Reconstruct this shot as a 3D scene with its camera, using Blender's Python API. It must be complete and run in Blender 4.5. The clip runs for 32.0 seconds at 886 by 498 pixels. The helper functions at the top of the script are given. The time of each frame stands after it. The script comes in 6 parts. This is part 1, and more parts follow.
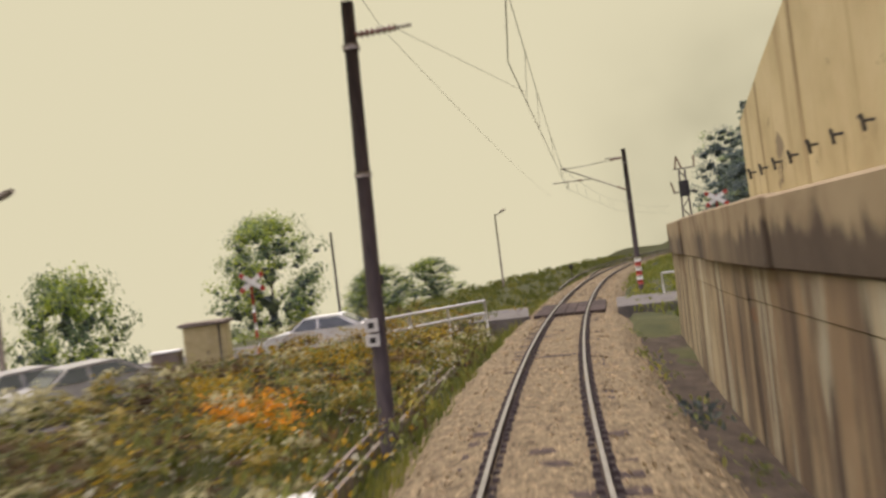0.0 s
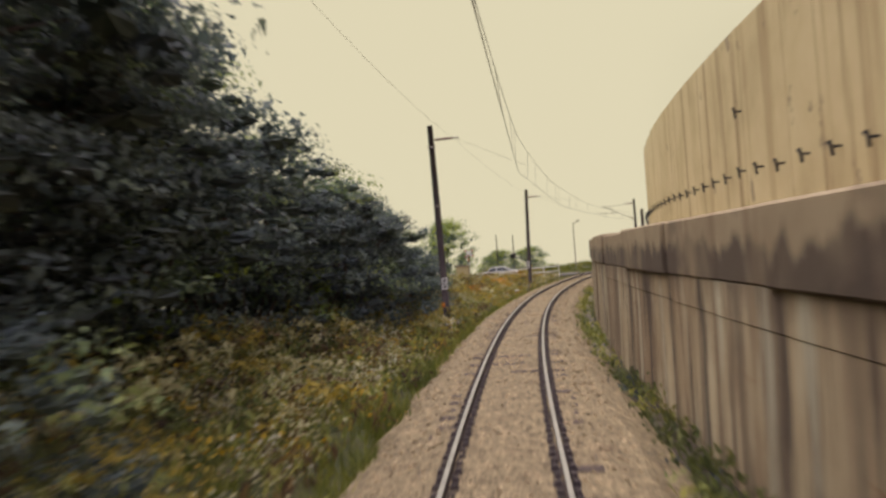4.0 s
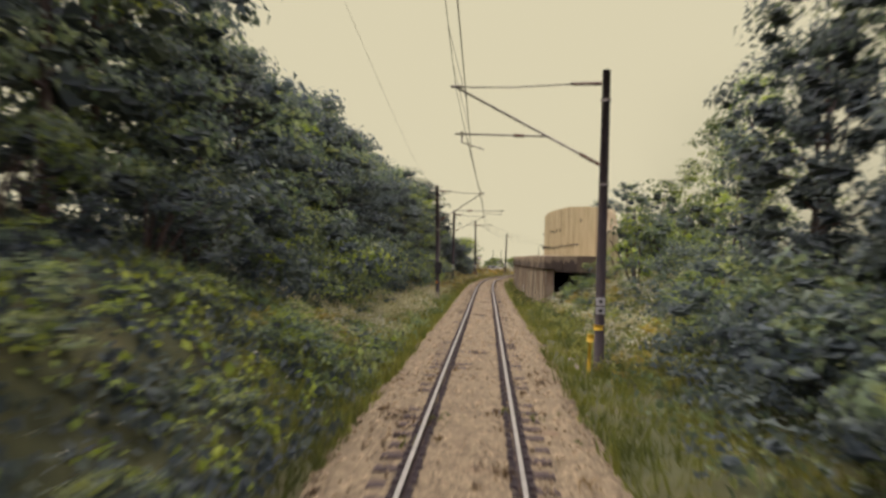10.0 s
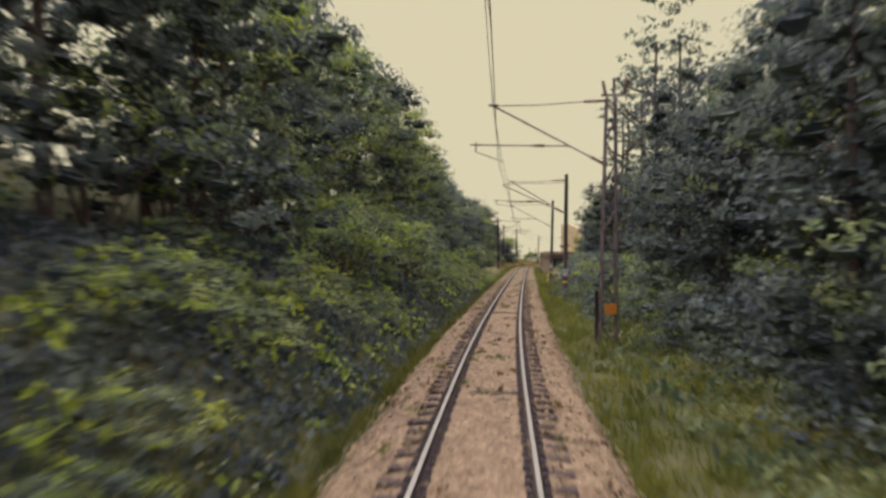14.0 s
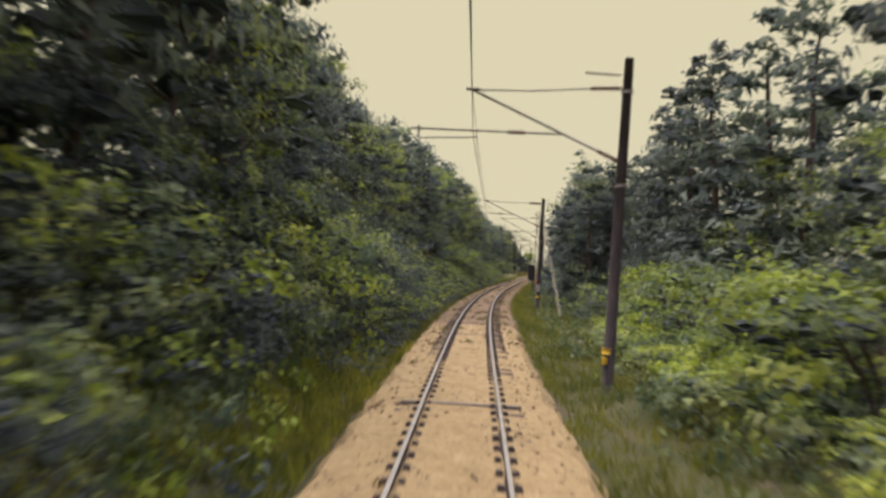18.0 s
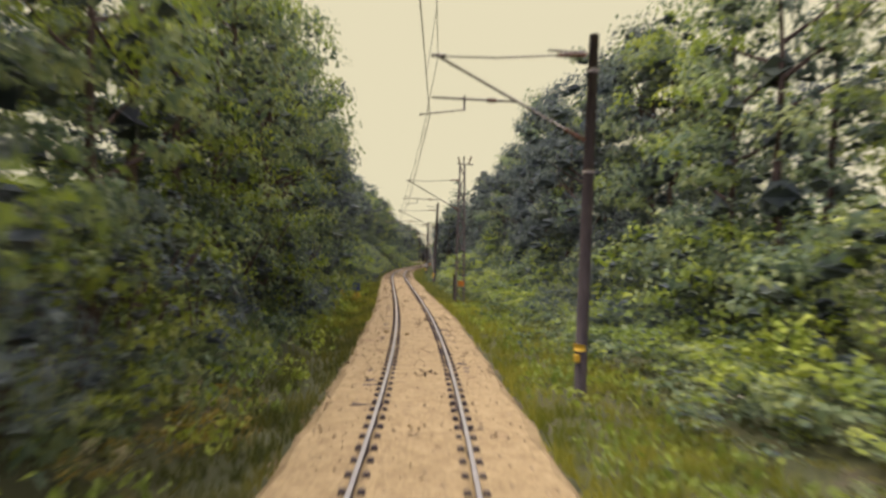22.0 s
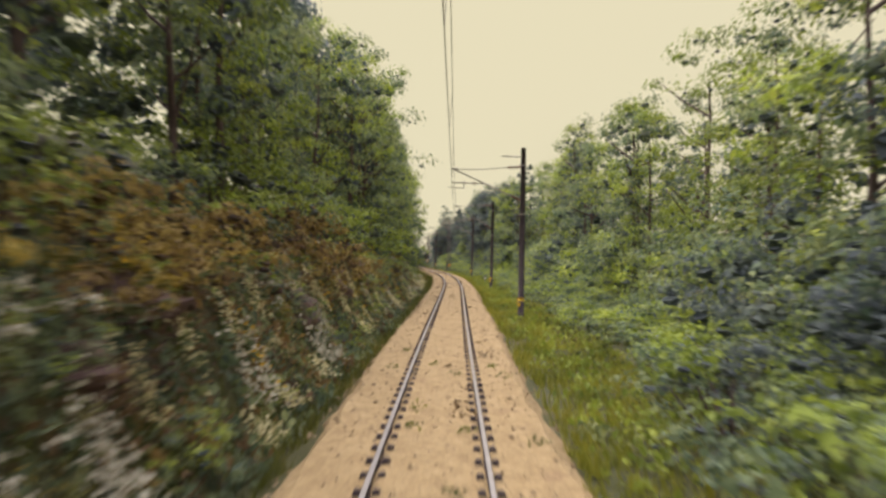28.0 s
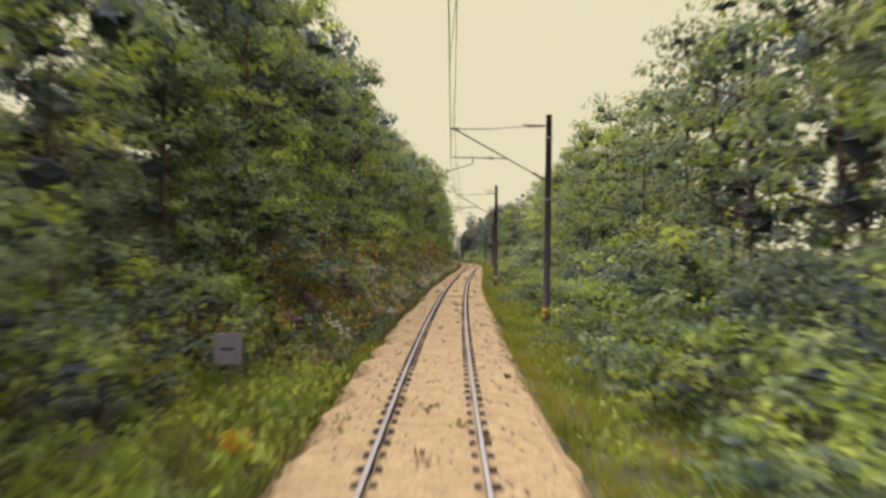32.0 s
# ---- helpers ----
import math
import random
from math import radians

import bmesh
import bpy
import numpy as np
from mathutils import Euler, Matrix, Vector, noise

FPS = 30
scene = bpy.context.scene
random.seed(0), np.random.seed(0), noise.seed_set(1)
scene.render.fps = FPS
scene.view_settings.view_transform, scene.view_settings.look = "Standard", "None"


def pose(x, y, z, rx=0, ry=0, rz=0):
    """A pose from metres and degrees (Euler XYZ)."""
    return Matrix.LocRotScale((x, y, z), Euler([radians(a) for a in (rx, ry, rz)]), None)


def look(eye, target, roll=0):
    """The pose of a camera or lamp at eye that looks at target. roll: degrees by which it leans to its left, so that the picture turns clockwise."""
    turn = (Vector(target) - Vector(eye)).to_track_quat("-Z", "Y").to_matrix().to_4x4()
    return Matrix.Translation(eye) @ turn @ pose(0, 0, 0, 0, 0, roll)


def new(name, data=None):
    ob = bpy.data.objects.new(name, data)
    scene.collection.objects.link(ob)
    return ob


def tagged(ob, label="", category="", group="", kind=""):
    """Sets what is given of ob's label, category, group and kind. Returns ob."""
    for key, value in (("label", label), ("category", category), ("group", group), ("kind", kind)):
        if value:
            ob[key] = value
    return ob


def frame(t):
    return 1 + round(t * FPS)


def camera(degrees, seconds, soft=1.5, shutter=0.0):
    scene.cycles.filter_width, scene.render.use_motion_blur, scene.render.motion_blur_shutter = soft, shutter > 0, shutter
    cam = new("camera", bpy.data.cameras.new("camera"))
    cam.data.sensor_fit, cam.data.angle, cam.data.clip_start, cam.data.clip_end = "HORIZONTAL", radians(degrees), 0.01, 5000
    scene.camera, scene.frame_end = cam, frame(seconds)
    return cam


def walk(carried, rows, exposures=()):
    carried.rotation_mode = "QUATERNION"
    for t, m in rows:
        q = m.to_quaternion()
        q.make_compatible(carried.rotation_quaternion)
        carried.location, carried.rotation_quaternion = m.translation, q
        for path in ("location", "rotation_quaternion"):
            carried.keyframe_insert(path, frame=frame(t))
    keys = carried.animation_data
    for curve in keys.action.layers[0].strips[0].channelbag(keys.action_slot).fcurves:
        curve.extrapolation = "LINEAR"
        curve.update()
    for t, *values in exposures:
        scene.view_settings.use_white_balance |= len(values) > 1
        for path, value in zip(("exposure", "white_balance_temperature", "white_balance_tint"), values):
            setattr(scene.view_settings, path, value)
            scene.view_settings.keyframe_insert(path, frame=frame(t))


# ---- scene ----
SKY_STRENGTH, SUN_STRENGTH = 1.0, 5.0
FOG_COLOUR = (0.682, 0.618, 0.428, 1)
EXPOSURES = [(0.0, 0.12), (6.0, 0.12), (10.0, 0.03), (15.0, 0.05), (19.0, 0.12), (22.5, 0.22), (32.0, 0.24)]

# bend of the line in degrees a metre, every 12 m from s = -132 (s: metres travelled since the start)
BEND = [0.234, 0.234, 0.234, 0.234, 0.215, 0.196, 0.178, 0.159, 0.148, 0.185, 0.265, 0.309, 0.277, 0.194, 0.154, 0.078, 0.014, 0.002, -0.006, 0.003, 0.011, 0.012, 0.003, 0.062, 0.080, 0.091, 0.115, 0.107, 0.066, 0.008, 0.007, -0.021, -0.086, -0.145, -0.148, -0.118, -0.080, -0.027, 0.003, 0.012, 0.025, 0.048, 0.032, 0.042, 0.043, 0.072]
STEP = 1.0
S_MIN, S_MAX = -260.0, 470.0
TS = np.arange(S_MIN, S_MAX + 0.5, STEP)
_k = np.interp(TS, -132 + 12.0 * np.arange(len(BEND)), BEND)
_k[TS < -150] = 0
TH = np.concatenate([[0], np.cumsum((_k[1:] + _k[:-1]) / 2)])
TH -= TH[int(-S_MIN)]
_m = np.radians((TH[1:] + TH[:-1]) / 2)
TX = np.concatenate([[0], np.cumsum(np.sin(_m))])
TY = np.concatenate([[0], np.cumsum(-np.cos(_m))])
TX, TY = TX - TX[int(-S_MIN)], TY - TY[int(-S_MIN)]


def lay(s, off, z):
    """World points (n x 3) for distances s along the line, offsets to the right of it and heights over the rail heads."""
    s, off, z = np.broadcast_arrays(np.asarray(s, float), np.asarray(off, float), np.asarray(z, float))
    h = np.radians(np.interp(s, TS, TH))
    return np.stack([np.interp(s, TS, TX) + off * np.cos(h), np.interp(s, TS, TY) + off * np.sin(h), z], -1)


def turn_at(s):
    return float(np.interp(s, TS, TH))


# ---- camera: seconds, s, yaw against the line, pitch, roll ----
cam = camera(66.37, 32.0, soft=2.8, shutter=0.5)
ROWS = [
    (0.0, 0.00, 6.49, 1.13, 7.15),
    (0.5, 5.06, 6.55, 1.22, 7.11),
    (1.0, 10.21, 6.46, 1.07, 6.99),
    (1.5, 15.46, 6.40, 0.95, 6.27),
    (2.0, 20.80, 6.05, 0.89, 5.48),
    (2.5, 26.24, 5.60, 0.80, 4.70),
    (3.0, 31.76, 5.44, 0.79, 4.38),
    (3.5, 37.38, 5.17, 0.78, 4.42),
    (4.0, 43.10, 4.88, 0.67, 4.14),
    (4.5, 48.89, 4.59, 0.52, 3.99),
    (5.0, 54.76, 4.36, 0.38, 4.06),
    (5.5, 60.71, 4.21, 0.34, 4.07),
    (6.0, 66.74, 4.20, 0.50, 3.38),
    (6.5, 72.84, 4.27, 0.55, 3.06),
    (7.0, 79.02, 4.18, 0.56, 2.56),
    (7.5, 85.29, 3.95, 0.65, 1.69),
    (8.0, 91.63, 3.79, 0.80, 1.12),
    (8.5, 98.06, 3.67, 0.87, 0.67),
    (9.0, 104.55, 3.63, 0.70, -0.09),
    (9.5, 111.11, 3.58, 0.73, -0.89),
    (10.0, 117.74, 3.60, 0.76, -1.30),
    (10.5, 124.42, 3.70, 0.56, -1.15),
    (11.0, 131.14, 3.73, 0.46, -0.89),
    (11.5, 137.89, 3.76, 0.36, -0.55),
    (12.0, 144.68, 4.07, 0.35, -0.46),
    (12.5, 151.51, 4.28, 0.30, -0.64),
    (13.0, 158.36, 4.62, 0.40, -0.96),
    (13.5, 165.25, 4.37, 0.16, -0.85),
    (14.0, 172.17, 4.29, 0.27, -0.83),
    (14.5, 179.12, 4.46, 0.60, -0.87),
    (15.0, 186.08, 4.52, 0.84, -0.62),
    (15.5, 193.07, 4.37, 0.74, 0.28),
    (16.0, 200.08, 4.03, 0.79, 0.46),
    (16.5, 207.10, 3.61, 0.91, 0.02),
    (17.0, 214.12, 3.21, 1.04, -0.88),
    (17.5, 221.15, 2.94, 1.11, -1.92),
    (18.0, 228.19, 2.91, 1.05, -2.42),
    (18.5, 235.22, 2.85, 1.34, -3.22),
    (19.0, 242.21, 2.60, 0.80, -3.63),
    (19.5, 249.19, 2.01, -0.43, -2.79),
    (20.0, 256.13, 1.27, 0.52, -2.26),
    (20.5, 263.03, 1.06, 0.77, -1.49),
    (21.0, 269.87, 0.74, 0.90, -1.10),
    (21.5, 276.66, 0.95, 0.06, -1.04),
    (22.0, 283.38, 0.18, 0.48, -1.25),
    (22.5, 290.05, -0.55, 0.69, -1.16),
    (23.0, 296.65, -0.42, 0.59, -1.49),
    (23.5, 303.21, -0.09, 0.64, -1.29),
    (24.0, 309.70, 0.43, 0.51, -1.17),
    (24.5, 316.17, 0.60, 0.35, -0.94),
    (25.0, 322.64, 0.62, 0.50, -0.70),
    (25.5, 329.13, 0.78, 0.69, -0.86),
    (26.0, 335.62, 0.70, 0.85, -0.60),
    (26.5, 342.15, 0.52, 0.94, -0.38),
    (27.0, 348.75, 0.34, 0.92, -0.40),
    (27.5, 355.41, 0.28, 0.78, -0.58),
    (28.0, 362.13, 0.46, 0.47, -0.63),
    (28.5, 368.94, 0.35, 0.52, -0.66),
    (29.0, 375.87, 0.09, 0.17, -0.99),
    (29.5, 382.90, 0.35, 0.23, -1.32),
    (30.0, 390.05, 0.57, 0.26, -1.35),
    (30.5, 397.31, 0.49, 0.06, -1.17),
    (31.0, 404.71, 0.50, 0.42, -0.47),
    (31.5, 412.24, 0.36, 0.23, -0.09),
    (32.0, 419.89, -0.08, 0.18, -0.36),
]
EYE_OFF, EYE_HIGH = 0.224, 2.742
path = []
for t, s, yaw, pitch, roll in ROWS:
    e = lay(s, EYE_OFF, EYE_HIGH)
    path.append((t, pose(e[0], e[1], e[2], 90 + pitch, roll, turn_at(s) + yaw)))
walk(cam, path, EXPOSURES)

# ---- world and sun: bright fog over the valley ----
world = bpy.data.worlds.new("world")
scene.world = world
world.use_nodes = True
wn, wl = world.node_tree.nodes, world.node_tree.links
wn.clear()
sky = wn.new("ShaderNodeTexSky")
sky.sky_type, sky.sun_disc = "NISHITA", False
sky.sun_elevation, sky.sun_rotation = radians(68), radians(320)
sky.dust_density, sky.air_density = 8.0, 1.0
fog = wn.new("ShaderNodeRGB")
fog.outputs[0].default_value = (1.16, 1.06, 1.34, 1)
dim = wn.new("ShaderNodeVectorMath")
dim.operation = "SCALE"
dim.inputs["Scale"].default_value = 0.06
mixn = wn.new("ShaderNodeMix")
mixn.data_type = "RGBA"
mixn.inputs[0].default_value = 0.93
bg = wn.new("ShaderNodeBackground")
bg.inputs[1].default_value = SKY_STRENGTH
wo = wn.new("ShaderNodeOutputWorld")
wl.new(sky.outputs[0], dim.inputs[0])
wl.new(dim.outputs[0], mixn.inputs[6])
wl.new(fog.outputs[0], mixn.inputs[7])
wl.new(mixn.outputs[2], bg.inputs[0])
wl.new(bg.outputs[0], wo.inputs[0])
sun_data = bpy.data.lights.new("sun", "SUN")
sun_data.energy, sun_data.angle, sun_data.color = SUN_STRENGTH, radians(60), (1.0, 0.9, 0.84)
sun = new("sun", sun_data)
sun.matrix_world = look((0, 0, 60), (4.0, -2.5, 50), 0)


# ---- materials ----
def link(nt, a, b):
    nt.links.new(a, b)


def ramp_node(nt, stops):
    r = nt.nodes.new("ShaderNodeValToRGB")
    el = r.color_ramp.elements
    while len(el) < len(stops):
        el.new(0.5)
    for e, (p, c) in zip(el, stops):
        e.position, e.color = p, (*c, 1)
    return r


def material(name, stops, rough=0.85, scale=3.0, stretch=(1, 1, 1), bump=0.3, bump_scale=None, metal=0.0, vary="", vary_amount=0.25,
             second=None, spec=0.3, cells=0.0, joint=0.35):
    """Two-scale noise material. stops: colour ramp over the large noise; second: (colour, scale, threshold, stretch) of stains."""
    m = bpy.data.materials.new(name)
    m.use_nodes = True
    nt = m.node_tree
    b = nt.nodes["Principled BSDF"]
    b.inputs["Roughness"].default_value, b.inputs["Metallic"].default_value = rough, metal
    b.inputs["Specular IOR Level"].default_value = spec
    tc = nt.nodes.new("ShaderNodeTexCoord")
    mp = nt.nodes.new("ShaderNodeMapping")
    mp.inputs["Scale"].default_value = stretch
    link(nt, tc.outputs["Object"], mp.inputs[0])
    n1 = nt.nodes.new("ShaderNodeTexNoise")
    n1.inputs["Scale"].default_value, n1.inputs["Detail"].default_value, n1.inputs["Roughness"].default_value = scale, 6, 0.62
    link(nt, mp.outputs[0], n1.inputs["Vector"])
    r = ramp_node(nt, stops)
    link(nt, n1.outputs["Fac"], r.inputs[0])
    col = r.outputs[0]
    if second:
        scol, sscale, thr, sstretch = second
        mp2 = nt.nodes.new("ShaderNodeMapping")
        mp2.inputs["Scale"].default_value = sstretch
        link(nt, tc.outputs["Object"], mp2.inputs[0])
        n2 = nt.nodes.new("ShaderNodeTexNoise")
        n2.inputs["Scale"].default_value, n2.inputs["Detail"].default_value = sscale, 5
        link(nt, mp2.outputs[0], n2.inputs["Vector"])
        r2 = ramp_node(nt, [(thr, (0, 0, 0)), (thr + 0.14, (1, 1, 1))])
        link(nt, n2.outputs["Fac"], r2.inputs[0])
        mx = nt.nodes.new("ShaderNodeMix")
        mx.data_type = "RGBA"
        link(nt, r2.outputs[0], mx.inputs[0])
        link(nt, col, mx.inputs[6])
        mx.inputs[7].default_value = (*scol, 1)
        col = mx.outputs[2]
    if vary:
        if vary == "object":
            src = nt.nodes.new("ShaderNodeObjectInfo").outputs["Random"]
        else:
            src = nt.nodes.new("ShaderNodeNewGeometry").outputs["Random Per Island"]
        mr = nt.nodes.new("ShaderNodeMapRange")
        mr.inputs[3].default_value, mr.inputs[4].default_value = 1 - vary_amount, 1 + vary_amount
        link(nt, src, mr.inputs[0])
        sc = nt.nodes.new("ShaderNodeVectorMath")
        sc.operation = "SCALE"
        link(nt, col, sc.inputs[0])
        link(nt, mr.outputs[0], sc.inputs["Scale"])
        col = sc.outputs[0]
    gaps = None
    if cells:
        # single stones of uneven tone with dark joints between them
        tone, gaps = nt.nodes.new("ShaderNodeTexVoronoi"), nt.nodes.new("ShaderNodeTexVoronoi")
        gaps.feature = "DISTANCE_TO_EDGE"
        for q in (tone, gaps):
            q.inputs["Scale"].default_value = cells
            link(nt, tc.outputs["Object"], q.inputs["Vector"])
        grey = nt.nodes.new("ShaderNodeSeparateColor")
        link(nt, tone.outputs["Color"], grey.inputs[0])
        lo = nt.nodes.new("ShaderNodeMapRange")
        lo.inputs[3].default_value, lo.inputs[4].default_value = 0.45 + 0.5 * joint, 1.55 - 0.45 * joint
        link(nt, grey.outputs[0], lo.inputs[0])
        ed = nt.nodes.new("ShaderNodeMapRange")
        ed.inputs[2].default_value, ed.inputs[3].default_value = 0.16, joint
        link(nt, gaps.outputs["Distance"], ed.inputs[0])
        both = nt.nodes.new("ShaderNodeMath")
        both.operation = "MULTIPLY"
        link(nt, lo.outputs[0], both.inputs[0])
        link(nt, ed.outputs[0], both.inputs[1])
        sc2 = nt.nodes.new("ShaderNodeVectorMath")
        sc2.operation = "SCALE"
        link(nt, col, sc2.inputs[0])
        link(nt, both.outputs[0], sc2.inputs["Scale"])
        col = sc2.outputs[0]
    link(nt, col, b.inputs["Base Color"])
    if bump:
        n3 = nt.nodes.new("ShaderNodeTexNoise")
        n3.inputs["Scale"].default_value, n3.inputs["Detail"].default_value = bump_scale or scale * 6, 4
        link(nt, mp.outputs[0], n3.inputs["Vector"])
        bp = nt.nodes.new("ShaderNodeBump")
        bp.inputs["Strength"].default_value, bp.inputs["Distance"].default_value = bump, 0.03
        link(nt, n3.outputs["Fac"], bp.inputs["Height"])
        link(nt, bp.outputs[0], b.inputs["Normal"])
    return m


def stained_concrete(name, base, streaks, crust=None, crust_z=(0, 0)):
    """Old concrete: cloudy base, vertical run-off streaks at three widths, and a dark crust with a ragged lower rim."""
    m = bpy.data.materials.new(name)
    m.use_nodes = True
    nt = m.node_tree
    b = nt.nodes["Principled BSDF"]
    b.inputs["Roughness"].default_value, b.inputs["Specular IOR Level"].default_value = 0.88, 0.25
    tc = nt.nodes.new("ShaderNodeTexCoord")

    def noise(scale, stretch, detail=5):
        mp = nt.nodes.new("ShaderNodeMapping")
        mp.inputs["Scale"].default_value = stretch
        link(nt, tc.outputs["Object"], mp.inputs[0])
        n = nt.nodes.new("ShaderNodeTexNoise")
        n.inputs["Scale"].default_value, n.inputs["Detail"].default_value, n.inputs["Roughness"].default_value = scale, detail, 0.6
        link(nt, mp.outputs[0], n.inputs["Vector"])
        return n.outputs["Fac"]

    r = ramp_node(nt, base)
    link(nt, noise(0.55, (1, 1, 0.7)), r.inputs[0])
    col = r.outputs[0]

    def over(fac, colour, col):
        mx = nt.nodes.new("ShaderNodeMix")
        mx.data_type = "RGBA"
        link(nt, fac, mx.inputs[0])
        link(nt, col, mx.inputs[6])
        mx.inputs[7].default_value = (*colour, 1)
        return mx.outputs[2]

    for colour, scale, stretch, lo, hi, amount in streaks:
        r2 = ramp_node(nt, [(lo, (0, 0, 0)), (hi, (amount, amount, amount))])
        link(nt, noise(scale, stretch), r2.inputs[0])
        col = over(r2.outputs[0], colour, col)
    if crust:
        sep = nt.nodes.new("ShaderNodeSeparateXYZ")
        link(nt, tc.outputs["Object"], sep.inputs[0])
        add = nt.nodes.new("ShaderNodeMath")
        add.operation = "MULTIPLY_ADD"
        link(nt, noise(3.6, (1, 1, 0.1), 8), add.inputs[0])
        add.inputs[1].default_value = 1.5 if crust_z[1] > crust_z[0] else -1.5
        link(nt, sep.outputs[2], add.inputs[2])
        mr = nt.nodes.new("ShaderNodeMapRange")
        lift = 0.75 if crust_z[1] > crust_z[0] else -0.75
        mr.inputs[1].default_value, mr.inputs[2].default_value = crust_z[0] + lift, crust_z[1] + lift
        mr.inputs[4].default_value = 0.88
        link(nt, add.outputs[0], mr.inputs[0])
        patch = ramp_node(nt, [(0.36, (0.25, 0.25, 0.25)), (0.52, (1, 1, 1))])
        link(nt, noise(0.45, (1, 1, 0.3), 4), patch.inputs[0])
        both = nt.nodes.new("ShaderNodeMath")
        both.operation = "MULTIPLY"
        link(nt, mr.outputs[0], both.inputs[0])
        link(nt, patch.outputs[0], both.inputs[1])
        col = over(both.outputs[0], crust, col)
    link(nt, col, b.inputs["Base Color"])
    bp = nt.nodes.new("ShaderNodeBump")
    bp.inputs["Strength"].default_value, bp.inputs["Distance"].default_value = 0.4, 0.03
    link(nt, noise(7.0, (1, 1, 0.6)), bp.inputs["Height"])
    link(nt, bp.outputs[0], b.inputs["Normal"])
    return m


def leaf_material(name, dark, mid, light, rough=0.7, haze_sheen=0.2):
    """Leaves: colour by leaf island and by large patches, with light passing through."""
    m = bpy.data.materials.new(name)
    m.use_nodes = True
    nt = m.node_tree
    b = nt.nodes["Principled BSDF"]
    b.inputs["Roughness"].default_value, b.inputs["Specular IOR Level"].default_value = rough, 0.22
    # bluish sheen lifts the dark leaves, standing in for haze
    b.inputs["Sheen Weight"].default_value, b.inputs["Sheen Roughness"].default_value = haze_sheen, 0.6
    b.inputs["Sheen Tint"].default_value = (0.84, 0.82, 1.0, 1)
    geo = nt.nodes.new("ShaderNodeNewGeometry")
    tc = nt.nodes.new("ShaderNodeTexCoord")
    # large tone patches imitate lit boughs and dark hollows
    n = nt.nodes.new("ShaderNodeTexNoise")
    n.inputs["Scale"].default_value, n.inputs["Detail"].default_value = 0.55, 3
    link(nt, tc.outputs["Object"], n.inputs["Vector"])
    mad = nt.nodes.new("ShaderNodeMath")
    mad.operation = "MULTIPLY_ADD"
    link(nt, geo.outputs["Random Per Island"], mad.inputs[0])
    mad.inputs[1].default_value = 0.22
    link(nt, n.outputs["Fac"], mad.inputs[2])
    off = nt.nodes.new("ShaderNodeMath")
    off.operation = "SUBTRACT"
    link(nt, mad.outputs[0], off.inputs[0])
    off.inputs[1].default_value = 0.11
    r = ramp_node(nt, [(0.33, dark), (0.5, mid), (0.68, light)])
    link(nt, off.outputs[0], r.inputs[0])
    oi = nt.nodes.new("ShaderNodeObjectInfo")
    mr = nt.nodes.new("ShaderNodeMapRange")
    mr.inputs[3].default_value, mr.inputs[4].default_value = 0.65, 1.35
    link(nt, oi.outputs["Random"], mr.inputs[0])
    sc = nt.nodes.new("ShaderNodeVectorMath")
    sc.operation = "SCALE"
    link(nt, r.outputs[0], sc.inputs[0])
    link(nt, mr.outputs[0], sc.inputs["Scale"])
    link(nt, sc.outputs[0], b.inputs["Base Color"])
    tr = nt.nodes.new("ShaderNodeBsdfTranslucent")
    link(nt, sc.outputs[0], tr.inputs[0])
    mix = nt.nodes.new("ShaderNodeMixShader")
    mix.inputs[0].default_value = 0.38
    out = nt.nodes["Material Output"]
    link(nt, b.outputs[0], mix.inputs[1])
    link(nt, tr.outputs[0], mix.inputs[2])
    link(nt, mix.outputs[0], out.inputs[0])
    return m


M_GROUND = material("soil_and_grass", [(0.25, (0.035, 0.04, 0.017)), (0.5, (0.06, 0.063, 0.024)), (0.75, (0.095, 0.085, 0.034))], 0.95, 0.9, bump=0.6, bump_scale=9,
                    second=((0.1, 0.075, 0.05), 0.5, 0.62, (1, 1, 1)))
M_BED = material("ballast_bed", [(0.3, (0.143, 0.106, 0.0629)), (0.5, (0.247, 0.19, 0.111)), (0.75, (0.318, 0.248, 0.144))], 0.95, 5.0, bump=1.0, bump_scale=22,
                 second=((0.186, 0.124, 0.0728), 1.2, 0.62, (1, 1, 1)), cells=15.0)
M_BED_PINK = material("pinkish_gravel_bed", [(0.3, (0.193, 0.132, 0.0822)), (0.55, (0.284, 0.203, 0.127)), (0.75, (0.351, 0.255, 0.164))], 0.95, 4.0, bump=1.0, bump_scale=24,
                      second=((0.132, 0.0849, 0.056), 1.3, 0.6, (1, 1, 1)), cells=17.0)
M_BED_TAN = material("tan_gravel_bed", [(0.3, (0.263, 0.187, 0.0895)), (0.55, (0.365, 0.27, 0.135)), (0.75, (0.426, 0.323, 0.171))], 0.95, 4.0, bump=0.8, bump_scale=26,
                     second=((0.243, 0.162, 0.0895), 0.9, 0.64, (1, 1, 1)), cells=26.0, joint=0.72)
M_STONE_TAN = material("tan_gravel_stone", [(0.3, (0.216, 0.16, 0.0936)), (0.7, (0.336, 0.26, 0.158))], 0.92, 1.5, bump=0.0, vary="island", vary_amount=0.3)
M_STONE = material("ballast_stone", [(0.3, (0.209, 0.158, 0.0927)), (0.7, (0.362, 0.281, 0.168))], 0.92, 1.5, bump=0.0, vary="island", vary_amount=0.5)
M_RAIL_SIDE = material("rusty_steel", [(0.3, (0.03, 0.02, 0.018)), (0.7, (0.07, 0.044, 0.036))], 0.8, 9.0, bump=0.4)
